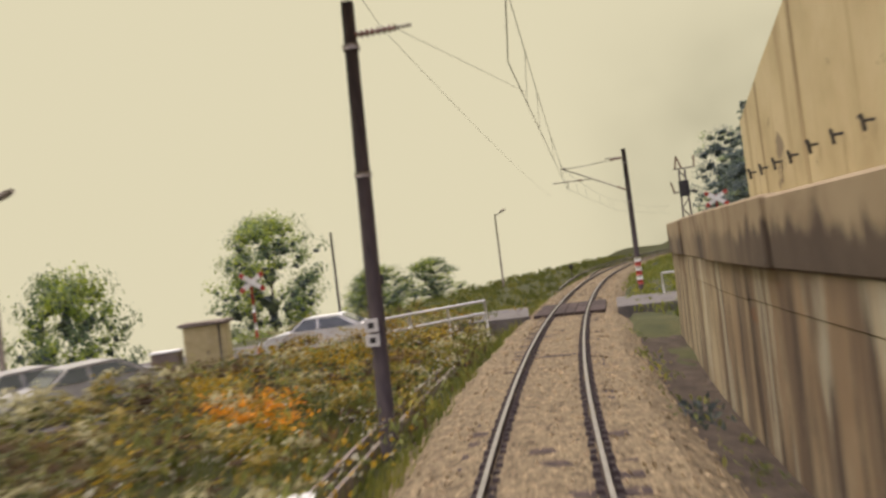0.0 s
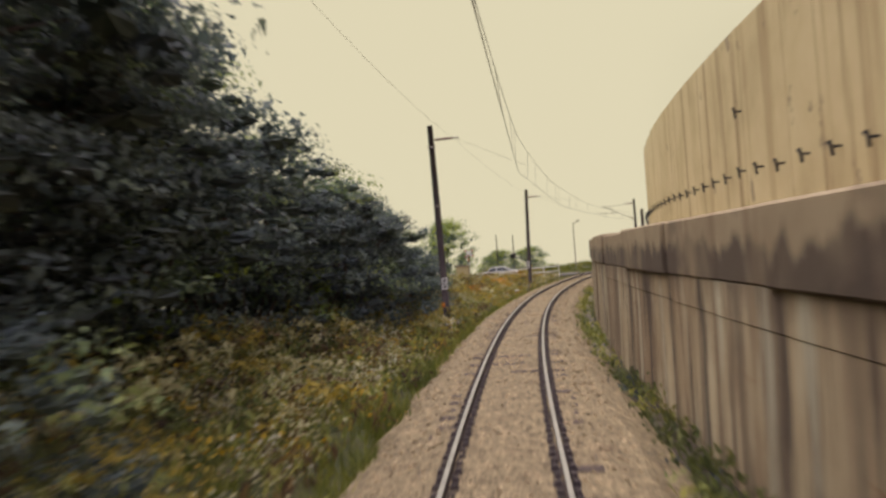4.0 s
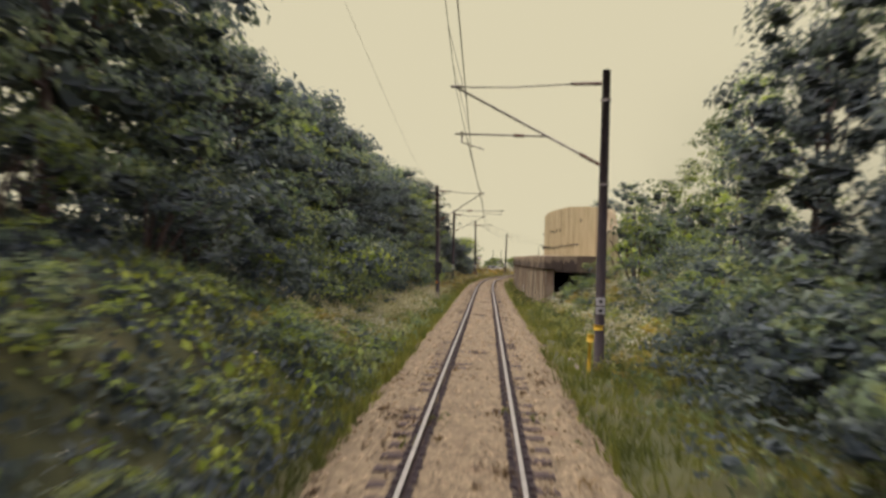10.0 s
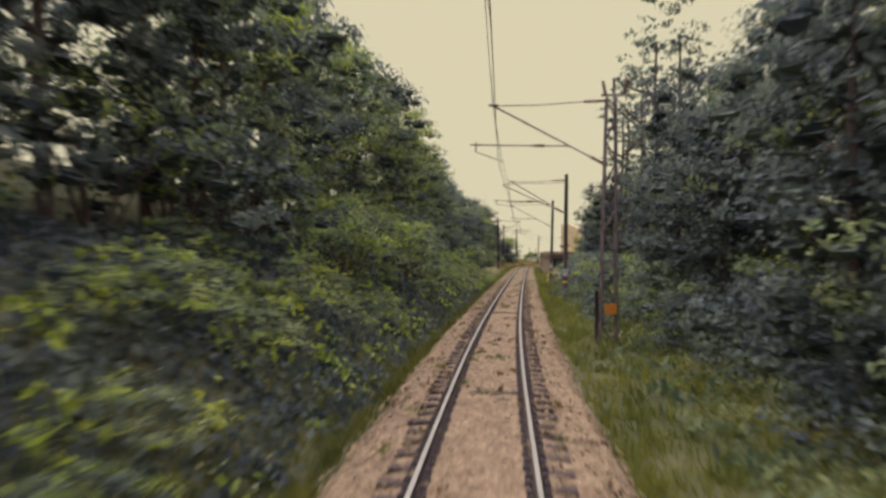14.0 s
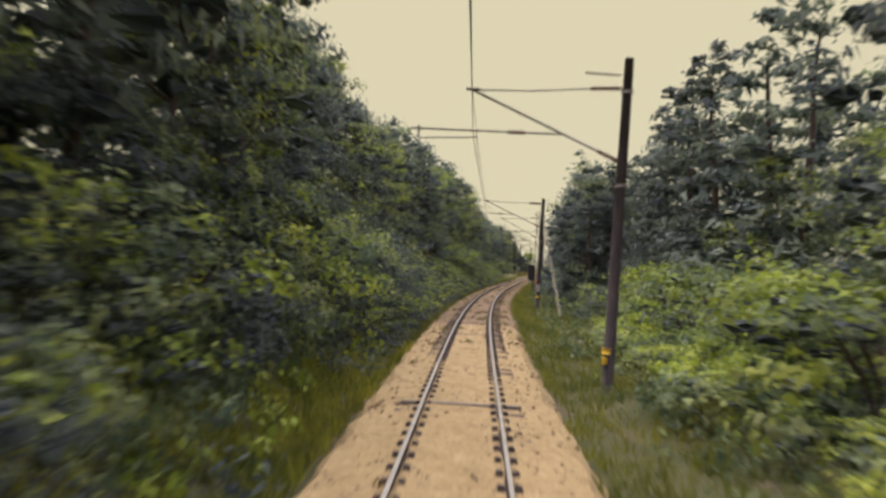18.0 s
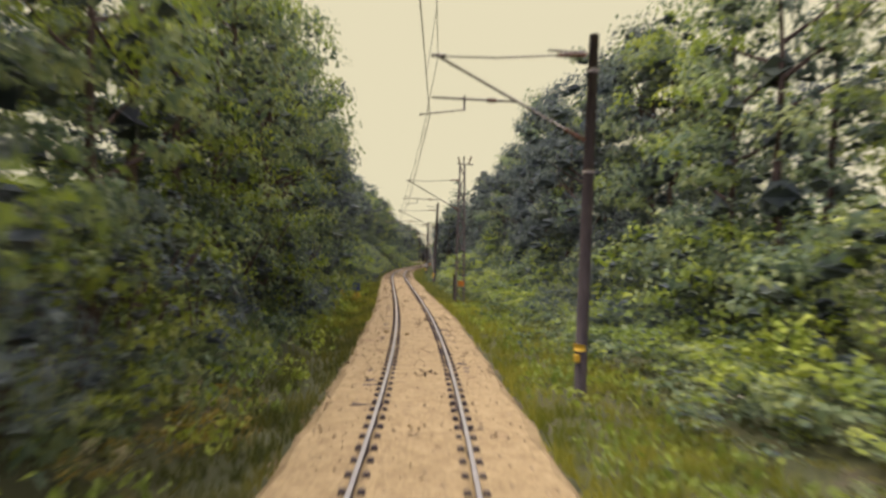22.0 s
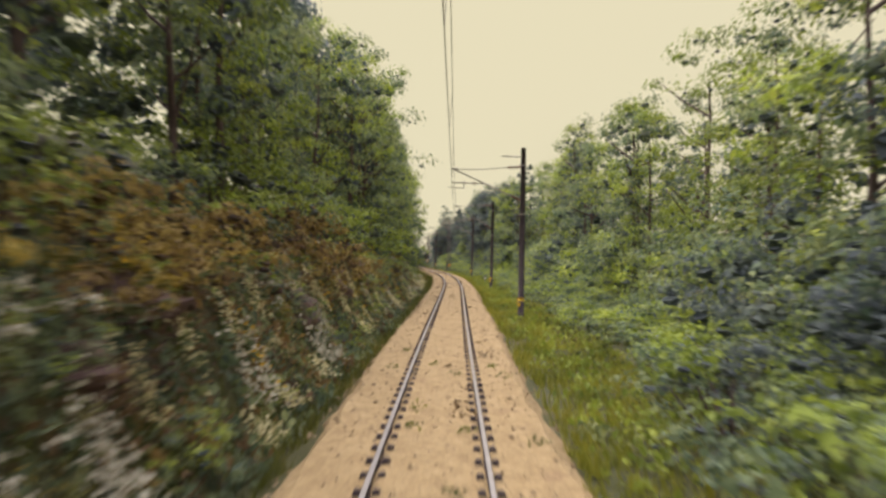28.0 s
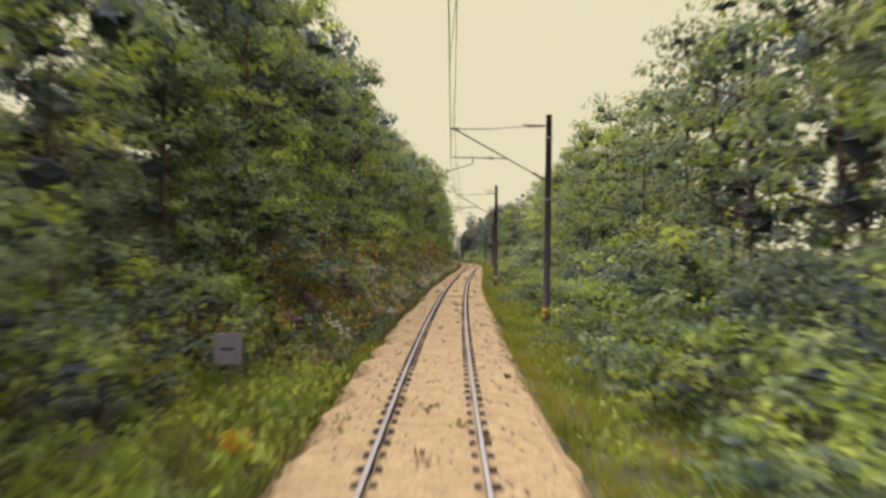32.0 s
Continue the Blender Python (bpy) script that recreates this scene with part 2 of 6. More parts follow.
M_FASTEN = material("oily_rusty_iron", [(0.3, (0.022, 0.016, 0.018)), (0.7, (0.05, 0.034, 0.032))], 0.7, 9.0, bump=0.4)
M_RAIL_TOP = material("worn_rail_head", [(0.3, (0.3, 0.285, 0.27)), (0.7, (0.46, 0.435, 0.41))], 0.4, 4.0, metal=0.85, bump=0.05)
M_SLEEPER = material("tarred_wood", [(0.3, (0.035, 0.026, 0.026)), (0.7, (0.09, 0.064, 0.054))], 0.9, 6.0, bump=0.6, vary="object", vary_amount=0.3)
M_CONC = stained_concrete("streaked_concrete", [(0.36, (0.253, 0.199, 0.126)), (0.5, (0.408, 0.33, 0.21)), (0.64, (0.466, 0.386, 0.253))],
                          [((0.186, 0.118, 0.0702), 0.33, (1, 1, 0.5), 0.47, 0.6, 0.7), ((0.183, 0.13, 0.0842), 0.1, (1, 1, 0.5), 0.45, 0.58, 0.6), ((0.249, 0.179, 0.11), 1.2, (1, 1, 0.12), 0.52, 0.6, 0.6), ((0.109, 0.0772, 0.0561), 1.6, (1, 1, 0.03), 0.51, 0.57, 0.75),
                           ((0.0583, 0.0455, 0.0385), 2.7, (1, 1, 0.05), 0.54, 0.58, 0.85), ((0.183, 0.0895, 0.042), 0.5, (1, 1, 3.0), 0.64, 0.68, 0.5), ((0.0832, 0.0651, 0.0491), 5.0, (1, 1, 0.03), 0.6, 0.63, 0.6), ((0.484, 0.451, 0.337), 2.1, (1, 1, 0.07), 0.56, 0.61, 0.6)],
                          (0.142, 0.106, 0.0736), (1.75, 2.3))
M_CONC_UP = stained_concrete("pale_concrete", [(0.3, (0.406, 0.328, 0.188)), (0.5, (0.484, 0.399, 0.234)), (0.72, (0.541, 0.455, 0.278))],
                             [((0.309, 0.228, 0.124), 1.1, (1, 1, 0.04), 0.55, 0.62, 0.55), ((0.194, 0.133, 0.0704), 2.2, (1, 1, 0.025), 0.6, 0.64, 0.65), ((0.136, 0.104, 0.086), 0.7, (1, 1, 0.9), 0.65, 0.68, 0.7)])
M_COPING = stained_concrete("damp_concrete", [(0.3, (0.237, 0.18, 0.117)), (0.5, (0.31, 0.244, 0.158)), (0.72, (0.368, 0.296, 0.196))],
                            [((0.13, 0.0958, 0.0688), 0.5, (1, 1, 0.8), 0.54, 0.62, 0.75), ((0.18, 0.127, 0.0825), 2.4, (1, 1, 0.1), 0.55, 0.62, 0.6)], (0.0695, 0.0527, 0.0441), (2.75, 2.6))
M_POLE = material("weathered_mast_paint", [(0.3, (0.035, 0.028, 0.032)), (0.62, (0.075, 0.058, 0.055)), (0.75, (0.15, 0.12, 0.11))], 0.7, 2.5, stretch=(3, 3, 0.5), bump=0.3, bump_scale=25,
                  second=((0.42, 0.38, 0.34), 2.2, 0.68, (3, 3, 0.45)))
M_LATTICE = material("grey_weathered_lattice_paint", [(0.3, (0.1, 0.08, 0.078)), (0.7, (0.2, 0.165, 0.155))], 0.65, 4.0, bump=0.2, second=((0.12, 0.06, 0.035), 3.0, 0.6, (1, 1, 0.5)))
M_STEEL = material("dull_galvanised_steel", [(0.3, (0.16, 0.14, 0.12)), (0.7, (0.27, 0.24, 0.2))], 0.6, 8, metal=0.5, bump=0.1)
M_WIRE = material("copper_wire", [(0.3, (0.11, 0.095, 0.08)), (0.7, (0.16, 0.14, 0.11))], 0.6, 5, metal=0.3, bump=0)
M_INS = material("brown_porcelain", [(0.3, (0.12, 0.06, 0.04)), (0.7, (0.2, 0.1, 0.07))], 0.25, 6, bump=0)
M_WHITE = material("chipped_white_paint", [(0.3, (0.55, 0.54, 0.5)), (0.7, (0.74, 0.73, 0.69))], 0.6, 5, bump=0.1, second=((0.3, 0.26, 0.22), 6, 0.66, (1, 1, 1)))
M_BLACK = material("black_paint", [(0.3, (0.02, 0.02, 0.02)), (0.7, (0.045, 0.04, 0.04))], 0.6, 6, bump=0.1)
M_ORANGE = material("faded_orange_paint", [(0.3, (0.62, 0.2, 0.03)), (0.7, (0.75, 0.3, 0.05))], 0.6, 6, bump=0.1)
M_YELLOW = material("faded_yellow_paint", [(0.3, (0.68, 0.42, 0.03)), (0.7, (0.8, 0.52, 0.06))], 0.6, 6, bump=0.1)
M_RED = material("faded_red_paint", [(0.3, (0.3, 0.04, 0.03)), (0.7, (0.42, 0.07, 0.05))], 0.6, 6, bump=0.1)
M_BARK = material("bark", [(0.3, (0.05, 0.035, 0.03)), (0.7, (0.14, 0.1, 0.085))], 0.95, 5, stretch=(2, 2, 0.5), bump=0.8)
M_ASPHALT = material("worn_asphalt", [(0.3, (0.09, 0.085, 0.08)), (0.7, (0.2, 0.18, 0.16))], 0.95, 2, bump=0.4, bump_scale=40)
M_ROCK = material("earth_and_rock", [(0.3, (0.05, 0.034, 0.032)), (0.5, (0.11, 0.072, 0.06)), (0.75, (0.2, 0.14, 0.11))], 0.95, 2.2, bump=1.0, bump_scale=7, second=((0.1, 0.12, 0.05), 1.7, 0.55, (1, 1, 1)))
M_EARTH = material("dark_trodden_earth", [(0.3, (0.03, 0.0228, 0.0168)), (0.5, (0.06, 0.045, 0.033)), (0.75, (0.102, 0.078, 0.057))], 0.95, 2.5, bump=1.0, bump_scale=18)
M_PLASTER = material("cream_plaster", [(0.3, (0.66, 0.6, 0.48)), (0.7, (0.78, 0.73, 0.61))], 0.9, 1.2, bump=0.15)
M_BROWN = material("dark_brown_boards", [(0.3, (0.07, 0.045, 0.04)), (0.7, (0.14, 0.09, 0.075))], 0.85, 2.5, stretch=(6, 6, 0.5), bump=0.3)
M_ROOF = material("grey_brown_tiles", [(0.3, (0.1, 0.075, 0.065)), (0.7, (0.2, 0.155, 0.13))], 0.85, 3, bump=0.5)
M_CAR = material("pale_car_paint", [(0.3, (0.62, 0.62, 0.58)), (0.7, (0.74, 0.74, 0.7))], 0.3, 2, bump=0, spec=0.5, vary="object", vary_amount=0.12)
M_CAR_GREY = material("dull_beige_car_paint", [(0.3, (0.3, 0.29, 0.26)), (0.7, (0.44, 0.43, 0.39))], 0.45, 2, bump=0, spec=0.4, vary="object", vary_amount=0.3)
M_GLASS = material("dark_car_glass", [(0.3, (0.05, 0.06, 0.06)), (0.7, (0.09, 0.1, 0.1))], 0.08, 2, bump=0, spec=0.6)
M_TYRE = material("black_rubber", [(0.3, (0.02, 0.02, 0.02)), (0.7, (0.04, 0.04, 0.04))], 0.9, 8, bump=0.1)
M_CONE = material("grey_cable_trough_concrete", [(0.3, (0.13, 0.105, 0.085)), (0.7, (0.27, 0.225, 0.18))], 0.9, 3, bump=0.3)
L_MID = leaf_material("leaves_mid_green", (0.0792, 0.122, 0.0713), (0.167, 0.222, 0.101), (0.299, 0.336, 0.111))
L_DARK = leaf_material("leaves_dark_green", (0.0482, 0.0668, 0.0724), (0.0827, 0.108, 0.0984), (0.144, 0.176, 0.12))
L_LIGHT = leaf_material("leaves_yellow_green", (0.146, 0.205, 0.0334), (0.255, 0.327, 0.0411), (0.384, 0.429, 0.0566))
L_BLUE = leaf_material("needles_grey_green", (0.055, 0.078, 0.064), (0.1, 0.13, 0.095), (0.16, 0.19, 0.125))
L_GRASS = leaf_material("grass_blades", (0.0877, 0.108, 0.0213), (0.155, 0.174, 0.0304), (0.258, 0.246, 0.0456), haze_sheen=0.08)
L_STRAW = leaf_material("yellowish_grass_blades", (0.139, 0.164, 0.0194), (0.248, 0.258, 0.0276), (0.365, 0.338, 0.0415), haze_sheen=0.08)
L_DRY = leaf_material("dry_brown_weeds", (0.072, 0.048, 0.03), (0.156, 0.102, 0.048), (0.264, 0.18, 0.06), haze_sheen=0.08)
L_WEED = leaf_material("weed_leaves", (0.084, 0.104, 0.0336), (0.168, 0.185, 0.0504), (0.319, 0.294, 0.0672), haze_sheen=0.08)
L_GOLD = leaf_material("yellowing_weeds", (0.218, 0.185, 0.0504), (0.42, 0.319, 0.0588), (0.605, 0.454, 0.084), haze_sheen=0.08)
L_RUST = leaf_material("autumn_leaves", (0.19, 0.12, 0.04), (0.33, 0.235, 0.06), (0.44, 0.34, 0.09), haze_sheen=0.08)
F_WHITE = leaf_material("cream_white_blossom", (0.4, 0.38, 0.26), (0.58, 0.55, 0.4), (0.72, 0.7, 0.54), haze_sheen=0.08)
F_CREAM = leaf_material("pale_yellow_blossom", (0.4, 0.36, 0.17), (0.55, 0.5, 0.25), (0.66, 0.62, 0.36), haze_sheen=0.08)
F_YELLOW = leaf_material("yellow_blossom", (0.4, 0.24, 0.02), (0.55, 0.34, 0.02), (0.65, 0.44, 0.03), haze_sheen=0.08)
F_ORANGE = leaf_material("orange_blossom", (0.42, 0.15, 0.012), (0.6, 0.24, 0.015), (0.68, 0.32, 0.02), haze_sheen=0.08)


# ---- builders ----
def mesh_of(name, verts, faces, mats, slots=None, smooth=False):
    me = bpy.data.meshes.new(name)
    me.from_pydata(np.asarray(verts).tolist() if isinstance(verts, np.ndarray) else verts, [], faces.tolist() if isinstance(faces, np.ndarray) else faces)
    for m in mats if isinstance(mats, (list, tuple)) else [mats]:
        me.materials.append(m)
    if slots is not None:
        me.polygons.foreach_set("material_index", np.asarray(slots, dtype=np.int32))
    if smooth:
        me.polygons.foreach_set("use_smooth", np.ones(len(me.polygons), dtype=bool))
    me.update()
    return me


def put(name, me, parent=None, label="", m=None):
    ob = new(name, me)
    if parent is not None:
        ob.parent = parent
    if m is not None:
        ob.matrix_basis = m
    if label:
        ob["label"] = label
    return ob


def part(name, bm, mat, parent, label=""):
    me = bpy.data.meshes.new(name)
    bm.to_mesh(me)
    bm.free()
    me.materials.append(mat)
    return put(name, me, parent, label)


def empty(name, m, label, category, group="", kind=""):
    e = new(name)
    e.matrix_basis = m
    return tagged(e, label, category, group, kind)


def at(s, off, z=0.0, turn=0.0):
    """The frame at a place by the line: x to the right of it, y back along it (the way the camera looks), z up."""
    p = lay(s, off, z)
    return pose(p[0], p[1], p[2], 0, 0, turn_at(s) + turn)


def bm_box(x0, x1, y0, y1, z0, z1, bevel=0.0):
    bm = bmesh.new()
    v = [bm.verts.new((x, y, z)) for z in (z0, z1) for y in (y0, y1) for x in (x0, x1)]
    for f in ((0, 2, 3, 1), (4, 5, 7, 6), (0, 1, 5, 4), (2, 6, 7, 3), (0, 4, 6, 2), (1, 3, 7, 5)):
        bm.faces.new([v[i] for i in f])
    if bevel:
        bmesh.ops.bevel(bm, geom=bm.edges[:], offset=bevel, segments=2, affect="EDGES", profile=0.5)
    return bm


def tube_arrays(points, radii, sides=8, caps=True):
    """A tube through points, with a radius at each."""
    pts = np.asarray(points, float)
    n = len(pts)
    rad = np.broadcast_to(np.asarray(radii, float), (n,))
    tan = np.gradient(pts, axis=0)
    tan /= np.linalg.norm(tan, axis=1)[:, None] + 1e-9
    ref = np.where(np.abs(tan[:, 2:3]) > 0.9, np.array([[1.0, 0, 0]]), np.array([[0, 0, 1.0]]))
    u = np.cross(tan, ref)
    u /= np.linalg.norm(u, axis=1)[:, None] + 1e-9
    w = np.cross(tan, u)
    a = np.arange(sides) * 2 * np.pi / sides
    v = pts[:, None] + rad[:, None, None] * (np.cos(a)[None, :, None] * u[:, None] + np.sin(a)[None, :, None] * w[:, None])
    faces = []
    for i in range(n - 1):
        for j in range(sides):
            k = (j + 1) % sides
            faces.append((i * sides + j, i * sides + k, (i + 1) * sides + k, (i + 1) * sides + j))
    if caps:
        faces.append(tuple(range(sides)))
        faces.append(tuple((n - 1) * sides + j for j in reversed(range(sides))))
    return v.reshape(-1, 3), faces


def tube(name, points, radii, mat, parent=None, label="", sides=8, smooth=True):
    v, f = tube_arrays(points, radii, sides)
    return put(name, mesh_of(name, v, f, mat, smooth=smooth), parent, label)


def merge(pieces):
    vs, fs, o = [], [], 0
    for v, f in pieces:
        vs.append(np.asarray(v))
        fs += [tuple(i + o for i in q) for q in f]
        o += len(v)
    return np.concatenate(vs), fs


def leaves(rng, centres, size, up=0.5, out=None, aspect=0.5, droop=0.2, loose=0.6):
    """Folded pointed leaves at the centres: verts and quads as arrays. out: outward directions."""
    n = len(centres)
    nor = rng.normal(size=(n, 3)) * loose
    nor[:, 2] += up
    if out is not None:
        nor += out
    nor /= np.linalg.norm(nor, axis=1)[:, None] + 1e-9
    d = rng.normal(size=(n, 3))
    d -= nor * (d * nor).sum(1)[:, None]
    d /= np.linalg.norm(d, axis=1)[:, None] + 1e-9
    d[:, 2] -= droop
    e = np.cross(nor, d)
    L = size * rng.uniform(0.6, 1.35, (n, 1))
    wd = L * aspect
    a = centres - d * L * 0.5
    b = centres + e * wd * 0.5 + nor * L * 0.08
    c = centres + d * L * 0.5
    g = centres - e * wd * 0.5 + nor * L * 0.08
    v = np.stack([a, b, c, g], 1).reshape(-1, 3)
    f = np.arange(n * 4).reshape(n, 4)
    return v, f


# ---- ground ----
def smooth(x, a, b):
    t = np.clip((x - a) / (b - a), 0, 1)
    return t * t * (3 - 2 * t)


def span(s, a, b, soft=8.0):
    return smooth(s, a - soft, a + soft) * (1 - smooth(s, b - soft, b + soft))


def bumps(x, y):
    return 0.5 * (np.sin(x * 0.9 + 1.3 * np.sin(y * 0.53)) + np.sin(y * 0.77 + 1.7 * np.sin(x * 0.41)))


WALL_S0, WALL_S1 = -24.0, 69.4


def wall_off(s):
    return np.interp(s, [-30, -22, -13, -5, 5, 20, 35, 50, 60, 70], [4.1, 3.8, 3.3, 3.02, 2.95, 2.85, 3.1, 3.4, 3.68, 4.27])


def upper_off(s):
    return np.interp(s, [-30, -18, 0, 23, 43, 57, 70], [6.7, 6.6, 6.7, 7.05, 7.6, 8.1, 8.45])


def ground_z(s, off):
    s, off = np.broadcast_arrays(np.asarray(s, float), np.asarray(off, float))
    d = np.abs(off)
    z = -0.62 + 0.0 * s
    # left of the line
    meadow = -0.75 * (1 - smooth(d, 3, 7)) - 0.15 * smooth(d, 3, 7)
    wood = -0.55 + np.clip(d - 5.5, 0, 12) * 0.38
    ivy = -0.6 + smooth(d, 2.5, 7.5) * 3.4 + np.clip(d - 7.5, 0, 12) * 0.3
    verge = -0.6 + smooth(d, 3.3, 6.5) * 1.6 + np.clip(d - 6.5, 0, 12) * 0.4
    bank = -0.6 + smooth(d, 2.7, 4.6) * 2.6 + np.clip(d - 4.6, 0, 12) * 0.5
    w1, w2, w3, w4 = smooth(s, 16, 34), smooth(s, 86, 108), smooth(s, 196, 214), smooth(s, 292, 316)
    meadow = meadow - np.clip(d - 17, 0, 30) * 0.16 * smooth(d, 17, 20) * (1 - span(s, -30, -8, 4) * span(d, 20, 36, 3))
    lf = meadow * (1 - w1) + wood * w1
    lf = lf * (1 - w2) + ivy * w2
    lf = lf * (1 - w3) + verge * w3
    lf = lf * (1 - w4) + bank * w4
    w6 = smooth(s, 394, 403)
    lf = lf * (1 - w6) + (-0.55 + np.clip(d - 5.0, 0, 14) * 0.35) * w6
    lf = lf - 0.2 * np.clip(d - 12, 0, 40) * smooth(-s, 33, 40) - 0.5 * np.clip(d - 38, 0, 24) * (1 - smooth(s, 0, 20))
    # right of the line
    hill = -0.6 + np.clip(d - 5.2, 0, 7.5) * 0.5
    flat = -0.6 + np.clip(d - 7, 0, 12) * 0.12
    beyond = -0.3 + 0.0 * d
    behind = np.where(d > upper_off(s) + 1.5, 3.0, -0.7)
    rt = np.where(s < 70.6, behind, hill)
    rt = np.where(s < WALL_S0 - 1, beyond * (1 - smooth(-s, 60, 90)) + (beyond + np.clip(d - 6, 0, 20) * 0.35) * smooth(-s, 60, 90), rt)
    w5 = smooth(s, 88, 104)
    rt = rt * (1 - w5) + flat * w5
    z = np.where(off < 0, lf, rt)
    z = z + 0.12 * bumps(s * 1.0, off * 1.3) * smooth(d, 2.6, 4.0)
    return np.where(d < 2.4 - 0.3 * smooth(s, 98, 116), -0.72, z)


OFFS = np.array([-46, -38, -32, -27, -23, -20, -17.5, -15, -13, -11, -9.5, -8.5, -7.5, -6.7, -6, -5.4, -4.8, -4.3, -3.8, -3.4, -3, -2.6, -2.2, -1, 1, 2.2, 2.6, 3, 3.4, 3.8, 4.3, 4.8,
                 5.4, 6, 6.7, 7.5, 8.3, 9.2, 10.2, 11.5, 13, 15, 17.5, 20, 23, 27, 32, 38, 46])
GS = np.arange(-190, 461, 1.6)
gs, go = np.meshgrid(GS, OFFS, indexing="ij")
gp = lay(gs, go, ground_z(gs, go))
cen = np.array([gp[..., 0].mean(), gp[..., 1].mean(), 0.0])


def far(p, axis, to):
    """The rim of the sheet, carried out to the horizon along one axis."""
    q = p.copy()
    q[..., axis] = to
    q[..., 1 - axis] = cen[1 - axis] + (q[..., 1 - axis] - cen[1 - axis]) * 2.0
    q[..., 2] = -24.0
    return q


gp = np.concatenate([far(gp[:, :1], 0, -3000.0), gp, far(gp[:, -1:], 0, 3000.0)], 1)
gp = np.concatenate([far(gp[:1], 1, 3000.0), gp, far(gp[-1:], 1, -3000.0)], 0)
for c in (0, -1):
    gp[0, c, 0] = gp[-1, c, 0] = -3000.0 if c == 0 else 3000.0
nr, nc = gp.shape[:2]
ii = np.arange(nr * nc).reshape(nr, nc)
gf = np.stack([ii[:-1, :-1], ii[1:, :-1], ii[1:, 1:], ii[:-1, 1:]], -1).reshape(-1, 4)
tagged(put("ground", mesh_of("ground", gp.reshape(-1, 3), gf, M_GROUND, smooth=True)), "weedy earth and rough grass beside the railway", "ground", kind="structure")


# glowing shell added all round to imitate the bright fog that closes the view
M_FOG_GLOW = bpy.data.materials.new("glowing_fog")
M_FOG_GLOW.use_nodes = True
_fn = M_FOG_GLOW.node_tree.nodes["Principled BSDF"]
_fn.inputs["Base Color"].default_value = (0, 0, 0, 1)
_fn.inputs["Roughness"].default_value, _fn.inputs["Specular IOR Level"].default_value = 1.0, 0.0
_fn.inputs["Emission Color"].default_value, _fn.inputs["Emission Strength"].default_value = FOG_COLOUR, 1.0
# a dimmer area in the glow imitates a wooded hill in haze
_ft = M_FOG_GLOW.node_tree
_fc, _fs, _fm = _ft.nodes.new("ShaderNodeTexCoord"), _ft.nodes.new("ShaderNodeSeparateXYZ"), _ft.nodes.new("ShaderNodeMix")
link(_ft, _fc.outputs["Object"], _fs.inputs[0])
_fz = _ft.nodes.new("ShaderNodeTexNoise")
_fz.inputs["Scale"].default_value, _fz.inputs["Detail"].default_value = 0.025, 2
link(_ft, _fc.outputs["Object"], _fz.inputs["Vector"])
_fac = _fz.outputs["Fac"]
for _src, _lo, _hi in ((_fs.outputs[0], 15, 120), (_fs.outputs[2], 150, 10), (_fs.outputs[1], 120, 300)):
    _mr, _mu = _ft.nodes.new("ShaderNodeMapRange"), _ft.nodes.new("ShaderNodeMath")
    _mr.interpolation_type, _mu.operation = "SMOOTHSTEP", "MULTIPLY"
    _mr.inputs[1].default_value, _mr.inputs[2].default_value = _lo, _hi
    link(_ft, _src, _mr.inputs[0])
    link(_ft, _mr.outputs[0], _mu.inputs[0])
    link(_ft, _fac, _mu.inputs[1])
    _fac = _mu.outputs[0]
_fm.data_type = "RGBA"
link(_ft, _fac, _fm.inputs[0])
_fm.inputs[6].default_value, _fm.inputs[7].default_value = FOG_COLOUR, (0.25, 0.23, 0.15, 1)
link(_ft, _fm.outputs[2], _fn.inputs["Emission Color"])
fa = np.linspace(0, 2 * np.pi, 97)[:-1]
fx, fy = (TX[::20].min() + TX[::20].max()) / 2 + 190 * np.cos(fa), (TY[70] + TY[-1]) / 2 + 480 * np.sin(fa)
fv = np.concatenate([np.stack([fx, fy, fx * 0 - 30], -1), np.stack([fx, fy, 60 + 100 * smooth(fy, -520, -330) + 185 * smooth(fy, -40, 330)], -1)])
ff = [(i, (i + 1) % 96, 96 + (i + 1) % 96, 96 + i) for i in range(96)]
tagged(put("backdrop", mesh_of("backdrop", fv, ff, M_FOG_GLOW)), "glowing backdrop imitating bright fog in the distance", "fog", kind="structure")


# ---- track ----
def bed_z(s):
    return -0.138 + 0.013 * smooth(s, 198, 212)


track = empty("railway_track", pose(0, 0, 0), "single railway track with worn steel rails on pale ballast", "railway track", kind="structure")
BS = np.arange(-188, 458, 0.8)
prof_o = np.array([-2.75, -2.35, -2.1, -1.8, -1.3, -0.6, 0, 0.6, 1.3, 1.8, 2.1, 2.35, 2.75])
prof_z = np.array([-0.62, -0.36, -0.18, -0.03, 0, 0.0, 0, 0.0, 0, -0.03, -0.18, -0.36, -0.62])
bs, bo = np.meshgrid(BS, prof_o, indexing="ij")
rng = np.random.default_rng(3)
edge = 0.05 * np.sin(bs * 0.23 + np.sign(bo)) + 0.04 * np.sin(bs * 1.9 + 2 * np.sign(bo)) + rng.normal(size=bs.shape) * 0.045
edge = edge + np.where(bo < 0, 0.17 * np.sin(bs * 2.3) * smooth(bs, 384, 396), 0)
bo2 = bo + np.where(np.abs(bo) > 1.7, np.sign(bo) * edge , 0)
bo2 = bo2 - np.sign(bo) * 0.36 * smooth(np.abs(bo), 1.7, 2.75) * smooth(bs, 98, 116)
bz = bed_z(bs) + np.broadcast_to(prof_z, bs.shape) + rng.normal(size=bs.shape) * 0.012
